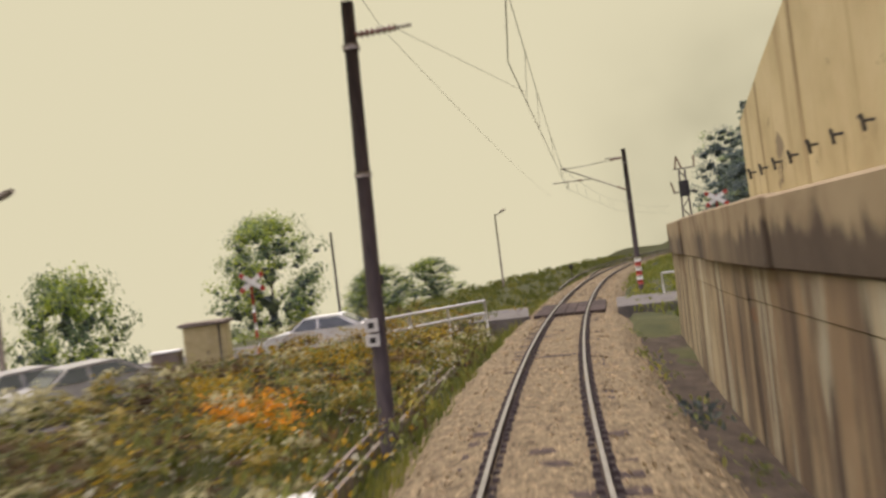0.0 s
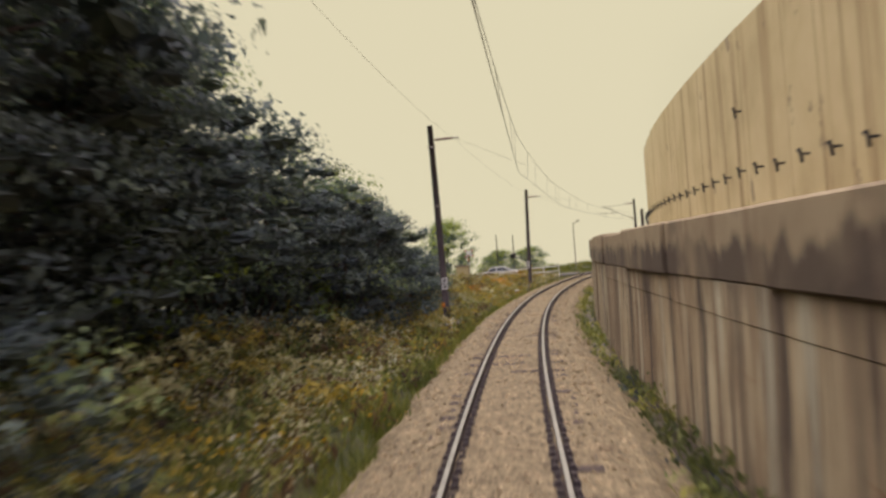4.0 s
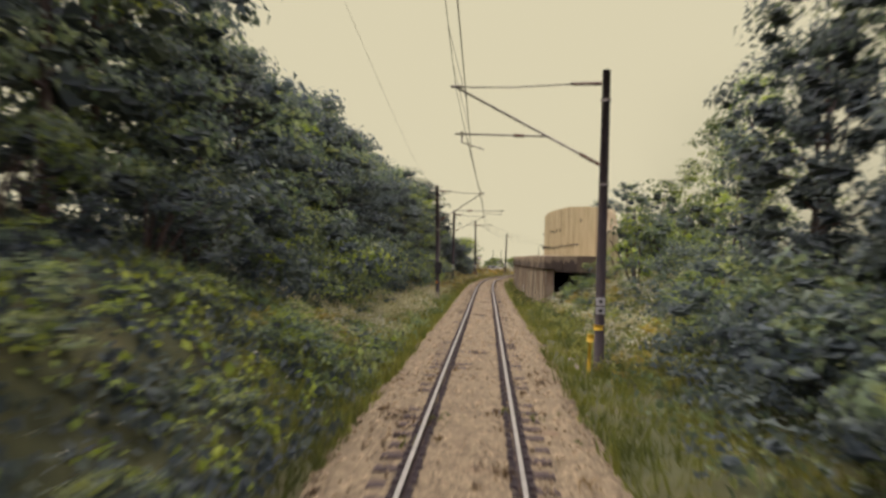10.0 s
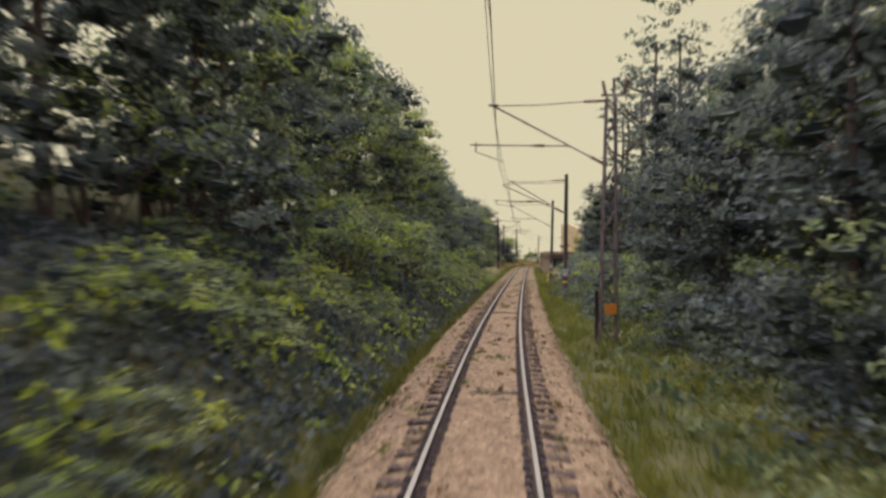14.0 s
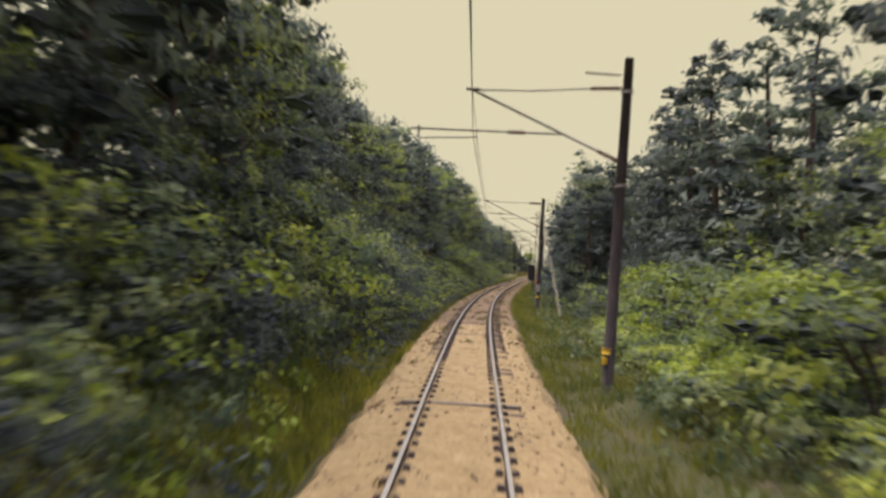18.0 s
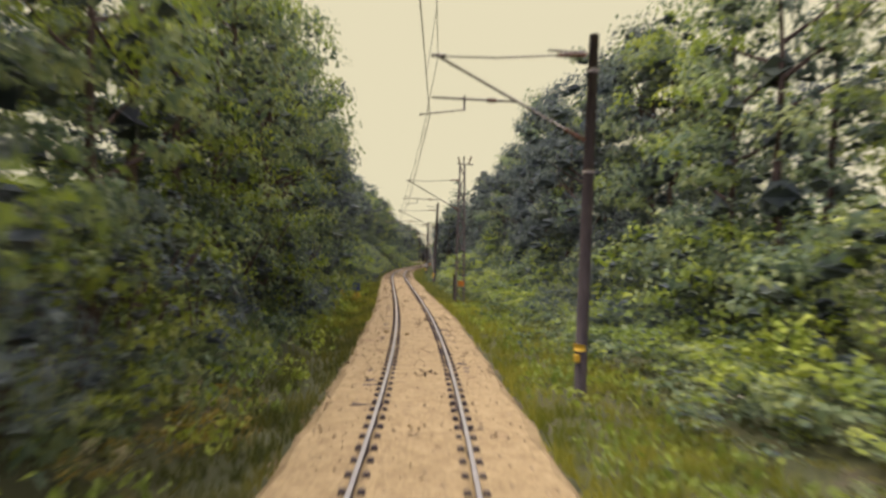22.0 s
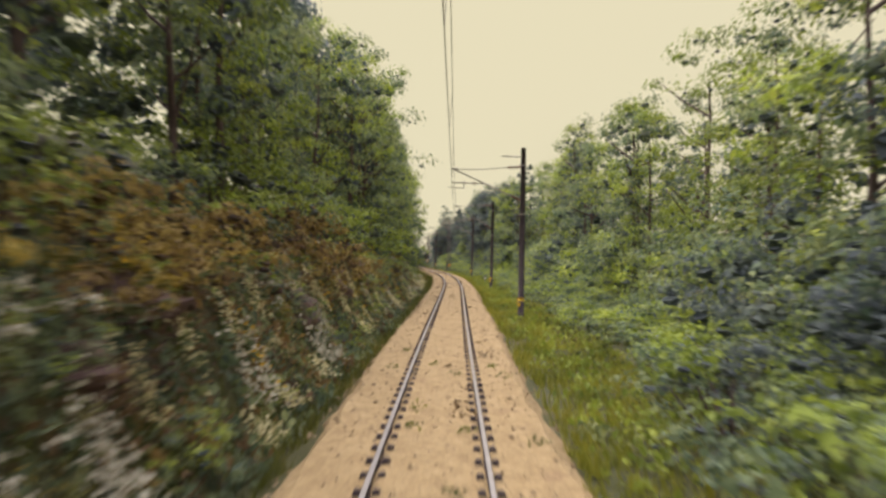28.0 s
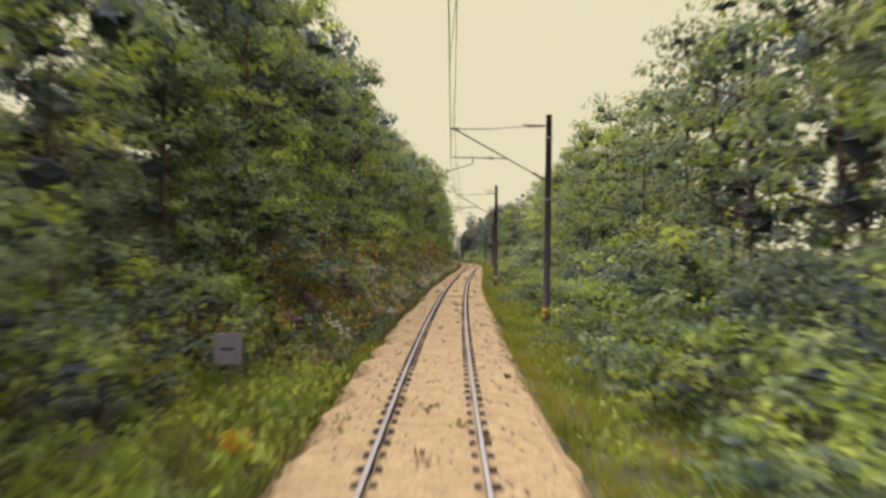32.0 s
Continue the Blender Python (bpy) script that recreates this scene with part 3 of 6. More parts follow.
bz = np.where(np.abs(np.abs(bo) - 1.3) < 0.1, bz - 0.065 * span(bs, 108, 205, 10) - 0.018, bz)
bz = np.where(np.abs(bo) > 2.7, -0.8, bz)
bp_ = lay(bs, bo2, bz)
nr, nc = bp_.shape[:2]
ii = np.arange(nr * nc).reshape(nr, nc)
bf = np.stack([ii[:-1, :-1], ii[1:, :-1], ii[1:, 1:], ii[:-1, 1:]], -1).reshape(-1, 4)
cut0, cut = (int((q + 188) / 0.8) * (nc - 1) for q in (114, 196))
put("ballast_bed", mesh_of("ballast_bed", bp_.reshape(-1, 3), bf[:cut0], M_BED), track, "pale crushed limestone ballast bed")
put("ballast_bed", mesh_of("ballast_bed", bp_.reshape(-1, 3), bf[cut0:cut], M_BED_PINK), track, "weathered pinkish ballast bed")
put("ballast_bed", mesh_of("ballast_bed", bp_.reshape(-1, 3), bf[cut:], M_BED_TAN), track, "fresh tan gravel ballast bed")
# loose stones over the bed
rng = np.random.default_rng(5)
NST = 46000
ss, so_ = rng.uniform(-60, 430, NST), rng.uniform(-1, 1, NST)
so_ = so_ * (2.5 - 0.36 * smooth(ss, 98, 116))
sz = bed_z(ss) + np.interp(np.abs(so_), [0, 1.3, 1.8, 2.1, 2.35, 2.75], [0, 0, -0.03, -0.18, -0.36, -0.6])
sc_ = rng.uniform(0.022, 0.05, NST) * np.where((ss > 204) & (rng.uniform(size=NST) > 0.3), 0.4, 1.0)
octa = np.array([[1, 0, 0], [0, 1, 0], [-1, 0, 0], [0, -1, 0], [0, 0, 1], [0, 0, -1]], float)
ofc = np.array([[0, 1, 4], [1, 2, 4], [2, 3, 4], [3, 0, 4], [1, 0, 5], [2, 1, 5], [3, 2, 5], [0, 3, 5]])
ang = rng.uniform(0, 6.28, NST)
ca, sa = np.cos(ang), np.sin(ang)
base = octa[None] * rng.uniform(0.6, 1.35, (NST, 6, 1)) + rng.normal(size=(NST, 6, 3)) * 0.22
base = np.stack([base[..., 0] * ca[:, None] - base[..., 1] * sa[:, None], base[..., 0] * sa[:, None] + base[..., 1] * ca[:, None], base[..., 2] * 0.8], -1)
sv = lay(ss, so_, sz)[:, None] + base * sc_[:, None, None]
sf = (ofc[None] + 6 * np.arange(NST)[:, None, None]).reshape(-1, 3)
tan = np.repeat(ss + rng.normal(size=NST) * 6 > 112, 8)
tagged(put("loose_ballast", mesh_of("loose_ballast", sv.reshape(-1, 3), sf[~tan], M_STONE), track, "loose pale ballast stones"), kind="stuff")
tagged(put("loose_ballast", mesh_of("loose_ballast", sv.reshape(-1, 3), sf[tan], M_STONE_TAN), track, "loose tan gravel stones"), kind="stuff")
# rails
RP = np.array([(-0.0625, -0.149), (0.0625, -0.149), (0.0625, -0.138), (0.012, -0.122), (0.009, -0.045), (0.033, -0.036), (0.036, -0.008), (0.026, 0.0), (-0.026, 0.0), (-0.036, -0.008),
               (-0.033, -0.036), (-0.009, -0.045), (-0.012, -0.122), (-0.0625, -0.138)])


def rail_mesh(name, s0, s1, offset):
    sr = np.arange(s0, s1, 1.5)
    a, b = np.meshgrid(sr, np.arange(len(RP)), indexing="ij")
    v = lay(a, (offset(a) if callable(offset) else offset) + RP[b, 0], RP[b, 1])
    m, k = a.shape
    i = np.arange(m * k).reshape(m, k)
    j = np.roll(i, -1, axis=1)
    f = np.stack([i[:-1], j[:-1], j[1:], i[1:]], -1).reshape(-1, 4)
    slots = np.tile(np.array([1 if q in (6, 7, 8) else 0 for q in range(k)]), m - 1)
    return mesh_of(name, v.reshape(-1, 3), f, [M_RAIL_SIDE, M_RAIL_TOP], slots)


for o in (-0.75, 0.75):
    put("rail", rail_mesh("rail", -188, 456, o), track, "worn steel rail with a bright head")
siding = lambda a: -0.75 - 0.9 - np.clip(-46 - a, 0, 200) * 0.045
put("rail", rail_mesh("rail", -180, -46, lambda a: siding(a) - 0.3), track, "rusty rail of a siding")
put("rail", rail_mesh("rail", -180, -60, lambda a: siding(a) + 1.1), track, "rusty rail of a siding")
# sleepers: the stretch where they lie bare as parts, the rest joined
rng = np.random.default_rng(8)
sl_me = None
lumps, clips = [], []
for i in range(-150, 760):
    s = i * 0.62
    off = rng.normal() * 0.02
    zt = -0.152 + rng.normal() * 0.007
    if 110 < s < 296:
        if sl_me is None:
            bm = bm_box(-1.25, 1.25, -0.125, 0.125, -0.16, 0, 0.012)
            sl_me = bpy.data.meshes.new("sleeper")
            bm.to_mesh(sl_me)
            bm.free()
            sl_me.materials.append(M_SLEEPER)
        put("sleeper", sl_me, track, "", at(s, off, zt, rng.normal() * 0.6))
    else:
        lumps.append((s, off, zt - (0.03 if s > 200 else 0.0)))
    for r in (-0.75, 0.75):
        for e in (-1, 1):
            clips.append((s, r + e * 0.115, -0.118))
            if s < 205:
                clips.append((s + 0.31, r + e * 0.1, -0.125))
box8 = np.array([(x, y, z) for z in (-1, 1) for y in (-1, 1) for x in (-1, 1)], float)
boxf = np.array([(0, 2, 3, 1), (4, 5, 7, 6), (0, 1, 5, 4), (2, 6, 7, 3), (0, 4, 6, 2), (1, 3, 7, 5)])


def boxes(name, rows, half, mat, parent, taper=0.7):
    r = np.array(rows)
    n = len(r)
    h = np.radians(np.interp(r[:, 0], TS, TH))
    b = box8 * np.array(half)
    b = np.where(box8[:, 2:3] > 0, b * np.array([taper, taper, 1]), b)
    c, s_ = np.cos(h)[:, None], np.sin(h)[:, None]
    v = np.stack([b[None, :, 0] * c - b[None, :, 1] * s_, b[None, :, 0] * s_ + b[None, :, 1] * c, np.broadcast_to(b[None, :, 2], (n, 8))], -1)
    v += lay(r[:, 0], r[:, 1], r[:, 2])[:, None]
    f = (boxf[None] + 8 * np.arange(n)[:, None, None]).reshape(-1, 4)
    return tagged(put(name, mesh_of(name, v.reshape(-1, 3), f, mat), parent), kind="stuff")


boxes("sleepers_beyond", [(s, o, z - 0.08) for s, o, z in lumps], (1.25, 0.125, 0.08), M_SLEEPER, track, 0.98)
boxes("rail_fastenings", clips, (0.064, 0.085, 0.042), M_FASTEN, track, 0.6)


# ---- retaining wall with a gallery ledge ----
def prism(s0, s1, sect, gap=0.012, bevel=0.02, n=2):
    """A piece along the line from s0 to s1; sect(s) gives its outline as (offset, height) points, counterclockwise seen down the line."""
    bm = bmesh.new()
    rings = []
    for s in np.linspace(s0 + gap, s1 - gap, n):
        sec = sect(s)
        p = lay(s, [q[0] for q in sec], [q[1] for q in sec])
        rings.append([bm.verts.new(v) for v in p])
    k = len(rings[0])
    for a, b in zip(rings, rings[1:]):
        for i in range(k):
            bm.faces.new((a[i], a[(i + 1) % k], b[(i + 1) % k], b[i]))
    bm.faces.new(rings[0][::-1])
    bm.faces.new(rings[-1])
    bmesh.ops.recalc_face_normals(bm, faces=bm.faces[:])
    if bevel:
        bmesh.ops.bevel(bm, geom=bm.edges[:], offset=bevel, segments=1, affect="EDGES")
    return bm


def upper_top(s):
    return np.interp(s, [-24.5, -17.5, -14, -8, 0, 10, 30, 42, 52, 60, 65, 68.5], [6.2, 8.3, 9.0, 9.2, 9.1, 9.0, 8.8, 8.35, 7.95, 7.35, 7.0, 6.6])


wall = empty("retaining_wall", pose(0, 0, 0), "streaked concrete retaining wall with a dark wet ledge", "wall", kind="structure")
rng = np.random.default_rng(11)
cuts = np.linspace(WALL_S0, WALL_S1, 37)
for a, b in zip(cuts, cuts[1:]):
    j = rng.normal() * 0.012
    jz = 1.66 + 0.06 * math.sin(a * 0.11) + rng.normal() * 0.012
    part("panel", prism(a, b, lambda s: [(wall_off(s) + j, -0.9), (wall_off(s) + j + 0.05, jz), (wall_off(s) + 0.72, jz), (wall_off(s) + 0.72, -0.9)], 0.002, 0.008), M_CONC, wall)
    part("panel_band", prism(a, b, lambda s: [(wall_off(s) + j + 0.04, jz + 0.009), (wall_off(s) + j + 0.045, 2.12), (wall_off(s) + 0.72, 2.12), (wall_off(s) + 0.72, jz + 0.009)], 0.002, 0.008), M_CONC, wall)
cuts = np.linspace(WALL_S0, WALL_S1 + 0.25, 20)
for a, b in zip(cuts, cuts[1:]):
    j = rng.normal() * 0.03
    t = 3.08 + rng.normal() * 0.02
    part("coping_beam", prism(a, b, lambda s: [(wall_off(s) - 0.02 + j, 2.125), (wall_off(s) - 0.02 + j, t), (wall_off(s) + 1.3, t + 0.03), (wall_off(s) + 1.3, 2.125)], 0.008, 0.035), M_COPING, wall,
         "damp dark-stained concrete beam")
    part("ledge_slab", prism(a, b, lambda s: [(wall_off(s) + 1.302, 2.3), (wall_off(s) + 1.302, t + 0.01), (upper_off(s) + 1.2, t), (upper_off(s) + 1.2, 2.3)], 0.008, 0.02), M_COPING, wall)
cuts = np.concatenate([np.linspace(-24.5, 62, 27), [68.5]])
for a, b in zip(cuts, cuts[1:]):
    j = rng.normal() * 0.012
    part("parapet_panel", prism(a, b, lambda s: [(upper_off(s) + j, 3.115), (upper_off(s) + j, upper_top(s)), (upper_off(s) + 0.75, upper_top(s) - 0.05), (upper_off(s) + 0.75, 3.115)], 0.004, 0.01),
         M_CONC_UP, wall)
for o0, o1, m in ((5.56, 6.5, M_COPING), (6.505, 8.15, M_CONC), (8.155, 9.35, M_CONC_UP)):
    part("end_beam", prism(69.2, 69.75, lambda s: [(o0, 1.93), (o0, 3.1), (o1, 3.1), (o1, 1.93)], 0.0, 0.025), m, wall)
part("end_lip", prism(69.2, 69.66, lambda s: [(5.0, 1.95), (5.0, 2.12), (5.54, 2.12), (5.54, 1.95)], 0.0, 0.015), M_COPING, wall)
part("end_buttress", prism(68.52, 69.6, lambda s: [(upper_off(s) - 0.02, 3.12), (upper_off(s) - 0.02, np.interp(s, [68.5, 69.6], [6.55, 4.92])), (upper_off(s) + 0.9, np.interp(s, [68.5, 69.6], [6.5, 4.87])),
                                                   (upper_off(s) + 0.9, 3.12)], 0.0, 0.03), M_CONC_UP, wall)
part("gallery_back_wall", prism(WALL_S0, 69.2, lambda s: [(upper_off(s) + 0.9, -0.9), (upper_off(s) + 0.9, 2.29), (upper_off(s) + 1.2, 2.29), (upper_off(s) + 1.2, -0.9)], 0.0, 0.0, 30), M_COPING, wall)
part("gallery_floor_kerb", prism(20, 69, lambda s: [(wall_off(s) + 1.06, -0.9), (wall_off(s) + 1.06, -0.5), (upper_off(s) + 0.88, -0.5), (upper_off(s) + 0.88, -0.9)], 0.0, 0.0, 20), M_COPING, wall)
# cable hooks on the parapet
hook_v, hook_f = merge([tube_arrays([(0, 0, 0), (-0.22, 0, 0.0)], 0.035, 6), tube_arrays([(-0.18, 0, -0.2), (-0.2, 0, 0.0), (-0.22, 0.03, 0.13)], 0.04, 6), tube_arrays([(-0.2, 0, 0.04), (-0.2, 0.16, 0.1)], 0.03, 6)])
hook_me = mesh_of("cable_hook", hook_v, hook_f, M_BLACK)
for i in range(55):
    s = -23 + i * 1.5
    put("cable_hook", hook_me, wall, "", at(s, float(upper_off(s)), float(np.interp(s, [-24, -10, 5, 23, 38, 57], [4.3, 4.45, 4.66, 4.58, 4.2, 4.2])) + rng.normal() * 0.03, rng.normal() * 8))
for s, z in ((47, 5.9), (44, 6.0), (41.5, 5.9), (38, 6.1), (22, 6.4), (60, 6.2)):
    put("cable_hook", hook_me, wall, "", at(s, float(upper_off(s)), z))
# bare earth between ballast and wall
ES = np.linspace(WALL_S0, 72, 190)
er = np.random.default_rng(17)
ek = np.linspace(0, 1, 7)
es, ef = np.meshgrid(ES, ek, indexing="ij")
eo = 2.2 + ef * (wall_off(es) + 0.05 - 2.2)
ep = lay(es, eo, -0.66 + 0.1 * (1 - ef) ** 2 + er.normal(size=es.shape) * 0.025)
ei = np.arange(es.size).reshape(es.shape)
tagged(put("earth_strip", mesh_of("earth_strip", ep.reshape(-1, 3), np.stack([ei[:-1, :-1], ei[1:, :-1], ei[1:, 1:], ei[:-1, 1:]], -1).reshape(-1, 4), M_EARTH, smooth=True)), "dark bare earth at the foot of the wall", "ground", kind="structure")
# posts on the ledge
for s in (-1.0, -2.2):
    p = tube("ledge_post", [(0, 0, 0), (0, 0.02, 1.75)], [0.09, 0.07], M_POLE, sides=8)
    p.matrix_basis = at(s, 6.1, 3.08)
    tagged(p, "short dark steel post on the wall ledge", "post", "posts on the ledge")
mk = empty("kilometre_plate", at(55.5, float(wall_off(55.5)) - 0.0, 0.02), "small black and white stencil plate on the concrete wall", "sign")
part("plate", bm_box(-0.02, 0.0, -0.17, 0.17, -0.45, 0.45, 0.005), M_WHITE, mk)
for z0, z1 in ((-0.44, -0.25), (-0.14, -0.1), (-0.02, 0.02), (0.1, 0.14), (0.22, 0.26), (0.36, 0.44)):
    part("bar", bm_box(-0.026, -0.02, -0.12, 0.12, z0, z1), M_BLACK, mk)
# stepping stones and cable trough along the wall foot
slab_me = bpy.data.meshes.new("cover_slab")
bm = bm_box(-0.25, 0.25, -0.24, 0.24, -0.06, 0.0, 0.012)
bm.to_mesh(slab_me)
bm.free()
slab_me.materials.append(M_CONE)
tro = empty("cable_trough", pose(0, 0, 0), "concrete cable trough with loose cover slabs", "cable trough", kind="structure")
for i in range(60):
    s = -8 + i * 0.52
    put("cover_slab", slab_me, tro, "", at(s, 2.5 + rng.normal() * 0.03, -0.5 + rng.normal() * 0.015, rng.normal() * 4))
for i in range(26):
    s = -20 + i * 1.05
    part("trough_side", prism(s, s + 1.05, lambda q: [(-3.62, -0.8), (-3.62, -0.42), (-3.52, -0.42), (-3.52, -0.8)], 0.01, 0.01), M_CONE, tro)
    part("trough_side", prism(s, s + 1.05, lambda q: [(-3.22, -0.8), (-3.22, -0.42), (-3.12, -0.42), (-3.12, -0.8)], 0.01, 0.01), M_CONE, tro)
jb = empty("junction_box", at(-8.6, -3.4, -0.6, 12), "small pale concrete cable junction box in the weeds", "junction box")
part("body", bm_box(-0.26, 0.26, -0.3, 0.3, 0, 0.36, 0.02), M_CONE, jb)
part("lid", bm_box(-0.3, 0.3, -0.34, 0.34, 0.362, 0.42, 0.015), M_WHITE, jb, "pale lid")
side = empty("drain_channel", pose(0, 0, 0), "narrow concrete drain channel in the grass", "drain", kind="structure")
for i in range(20):
    s = 72 + i * 1.3
    part("channel_stone", prism(s, s + 1.3, lambda q: [(3.1, -0.8), (3.1, -0.6), (3.22, -0.6), (3.22, -0.8)], 0.015, 0.01), M_CONE, side)


# ---- catenary masts ----
def insulator(p0, p1, parent, name="insulator"):
    p0, p1 = np.array(p0, float), np.array(p1, float)
    ts = np.linspace(0, 1, 15)
    rad = [0.03 if i % 2 else 0.075 for i in range(15)]
    return tube(name, [p0 + (p1 - p0) * t for t in ts], rad, M_INS, parent, "ribbed brown insulator", 8)


def lattice(parent, h, w0=0.6, w1=0.32):
    for sx in (-1, 1):
        for sy in (-1, 1):
            tube("leg", [(sx * w0 / 2, sy * w0 / 2, 0), (sx * w1 / 2, sy * w1 / 2, h)], 0.042, M_LATTICE, parent, sides=4, smooth=False)
    n = 11
    for i in range(n):
        z0, z1 = h * i / n + 0.1, h * (i + 1) / n + 0.1
        a0, a1 = (w0 + (w1 - w0) * z0 / h) / 2, (w0 + (w1 - w0) * min(z1, h) / h) / 2
        e = 1 if i % 2 else -1
        z1 = min(z1, h)
        for q in (-1, 1):
            tube("lacing_bar", [(-e * a0, q * a0, z0), (e * a1, q * a1, z1)], 0.024, M_LATTICE, parent, sides=4, smooth=False)
            tube("lacing_bar", [(q * a0, e * a0, z0), (q * a1, -e * a1, z1)], 0.024, M_LATTICE, parent, sides=4, smooth=False)


def mast(s, off, z0, z1, kind="pole", arm="", tip=(-0.3, 7.6), reg=6.5, end=None, zj=5.6, tags="", box=False, band="orange", label="", lean=0.0):
    """A mast with its cantilever. Heights are over the rails; offsets from the line's middle."""
    sd = 1 if off > 0 else -1
    root = empty("catenary_mast", at(s, off, z0), label, "catenary mast", "catenary masts along the track")
    h = z1 - z0
    rng_ = random.Random(int(s * 7))
    if kind == "pole":
        tube("pole", [(0, 0, -0.5), (lean * 0.5, 0, h * 0.5), (lean, 0, h)], [0.16, 0.145, 0.12], M_POLE, root, sides=12)
        for q in (0.62, 0.9):
            tube("clamp_band", [(lean * q, 0, h * q - 0.05), (lean * q, 0, h * q + 0.05)], 0.16, M_STEEL, root, sides=12)
    else:
        lattice(root, h - 0.4)
        tube("spike", [(0.1, 0, h - 0.5), (0.1, 0, h + 0.25)], 0.05, M_STEEL, root)
        tube("crossarm", [(-0.35, 0, h - 0.3), (0.75, 0, h - 0.3)], 0.045, M_STEEL, root)
        insulator((0.45, 0, h - 0.25), (0.6, 0, h + 0.25), root)
        insulator((-0.2, 0, h - 0.25), (-0.3, 0, h + 0.2), root)
        part("plate", bm_box(-0.16, 0.26, -0.36, -0.33, 1.3, 1.68, 0.01), M_ORANGE, root, "faded orange plate")
        tube("stub_post", [(-0.4, 0.15, -0.4), (-0.4, 0.15, 2.1)], 0.06, M_POLE, root)
    up = 0.52 if s < 90 else 0.18 if s < 130 else 0.0
    front = 0.17
    if tags:
        for i, (zz, hh) in enumerate(((1.95 + up, 0.24), (1.68 + up, 0.22))):
            p = part("number_plate", bm_box(-0.13, 0.13, -front, -front + 0.02, zz - hh / 2, zz + hh / 2, 0.004), M_WHITE, root, "small white enamel plate")
            part("bar", bm_box(-0.05, 0.06, -front - 0.006, -front - 0.001, zz - 0.05, zz + 0.05), M_BLACK, p)
    if band == "orange":
        if s > 90:
            tube("paint_band", [(0, 0, 1.08 + up), (0, 0, 1.24 + up)], 0.164, M_ORANGE if s < 90 else M_YELLOW, root, "faded paint band", 12)
        if not 90 < s < 200:
            part("band_tab", bm_box(-0.17, -0.05, -0.19, -0.05, 0.82 + up, 1.0 + up, 0.004), M_ORANGE if s < 90 else M_YELLOW, root)
    if band == "stripe":
        for i in range(6):
            tube("paint_band", [(0, 0, 0.2 + i * 0.26), (0, 0, 0.46 + i * 0.26)], 0.17 + 0.002 * (i % 2), M_WHITE if i % 2 else M_RED, root, sides=12)
    if box == "side":
        b = part("box", bm_box(-0.74, -0.26, 0.02, 0.3, 2.35, 3.5, 0.03), M_BLACK, root, "dark steel switch box")
        part("box_hinge", bm_box(-0.76, -0.74, 0.04, 0.26, 2.5, 3.35, 0.004), M_STEEL, b)
        tube("box_bracket", [(-0.74, 0.1, 3.62), (-0.1, 0.1, 3.6)], 0.02, M_STEEL, root)
        tube("box_bracket", [(-0.74, 0.1, 2.25), (-0.1, 0.1, 2.25)], 0.02, M_STEEL, root)
    elif box:
        b = part("box", bm_box(-0.24, 0.24, -0.42, -0.18, 2.1, 2.95, 0.03), M_BLACK, root, "dark steel switch box")
        part("box_hinge", bm_box(-0.26, -0.24, -0.4, -0.2, 2.2, 2.85, 0.004), M_STEEL, b)
        tube("pull_rod", [(0.05, -0.2, 2.95), (0.02, -0.17, h * 0.86)], 0.022, M_STEEL, root)
    loc = lambda o, z: ((o - off), 0, z - z0)
    face = 0.14 * -sd + lean * 0.8
    if arm:
        tp, ztip = tip
        a, b = np.array((face, 0, zj - z0)), np.array(loc(tp, ztip))
        insulator(a, a + (b - a) * 0.14, root)
        tube("cantilever_tube", [a + (b - a) * 0.13, b], 0.034, M_STEEL, root)
        top = np.array((face, 0, min(z1 - 0.35, ztip + 0.15) - z0))
        insulator(top, top + (b - top) * 0.2, root)
        tube("top_tie", [top + (b - top) * 0.18, top + (b - top) * 0.6 + np.array((0, 0, -0.05)), b], 0.022, M_STEEL, root)
        f = (reg - zj) / max(ztip - zj, 0.5)
        j = a + (b - a) * f
        e = np.array(loc(end, reg + 0.05))
        tube("registration_tube", [j, e], 0.028, M_STEEL, root)
        tube("messenger_clamp", [b + np.array((-0.16, 0, 0.02)), b + np.array((0.2, 0, 0.02))], 0.045, M_STEEL, root)
        if arm == "push":
            br = e + np.array((0.22 * sd, 0, 0))
            c = np.array(loc(0.05 * sd, 6.12))
        else:
            br = j + (e - j) * 0.62
            c = np.array(loc(-0.15 * sd, 6.12))
        tube("drop_bracket", [br + np.array((0, 0, 0.08)), br + np.array((0, 0, -0.28))], 0.026, M_STEEL, root)
        tube("steady_arm", [br + np.array((0, 0, -0.26)), c], 0.018, M_STEEL, root)
        insulator(j + (e - j) * 0.25, j + (e - j) * 0.36, root)
    else:
        a = np.array((face, 0, h - 0.62))
        insulator(a, a + np.array((0.75 * -sd, 0, 0)), root)
        tube("hook_arm", [a + np.array((0.72 * -sd, 0, 0)), a + np.array((1.05 * -sd, 0, 0.0))], 0.03, M_STEEL, root)
    if arm and kind == "pole":
        a = np.array((face, 0, h - 0.45))
        tube("feeder_bracket", [a, a + np.array((0.95 * -sd, 0, 0.04))], 0.03, M_STEEL, root)
    return root


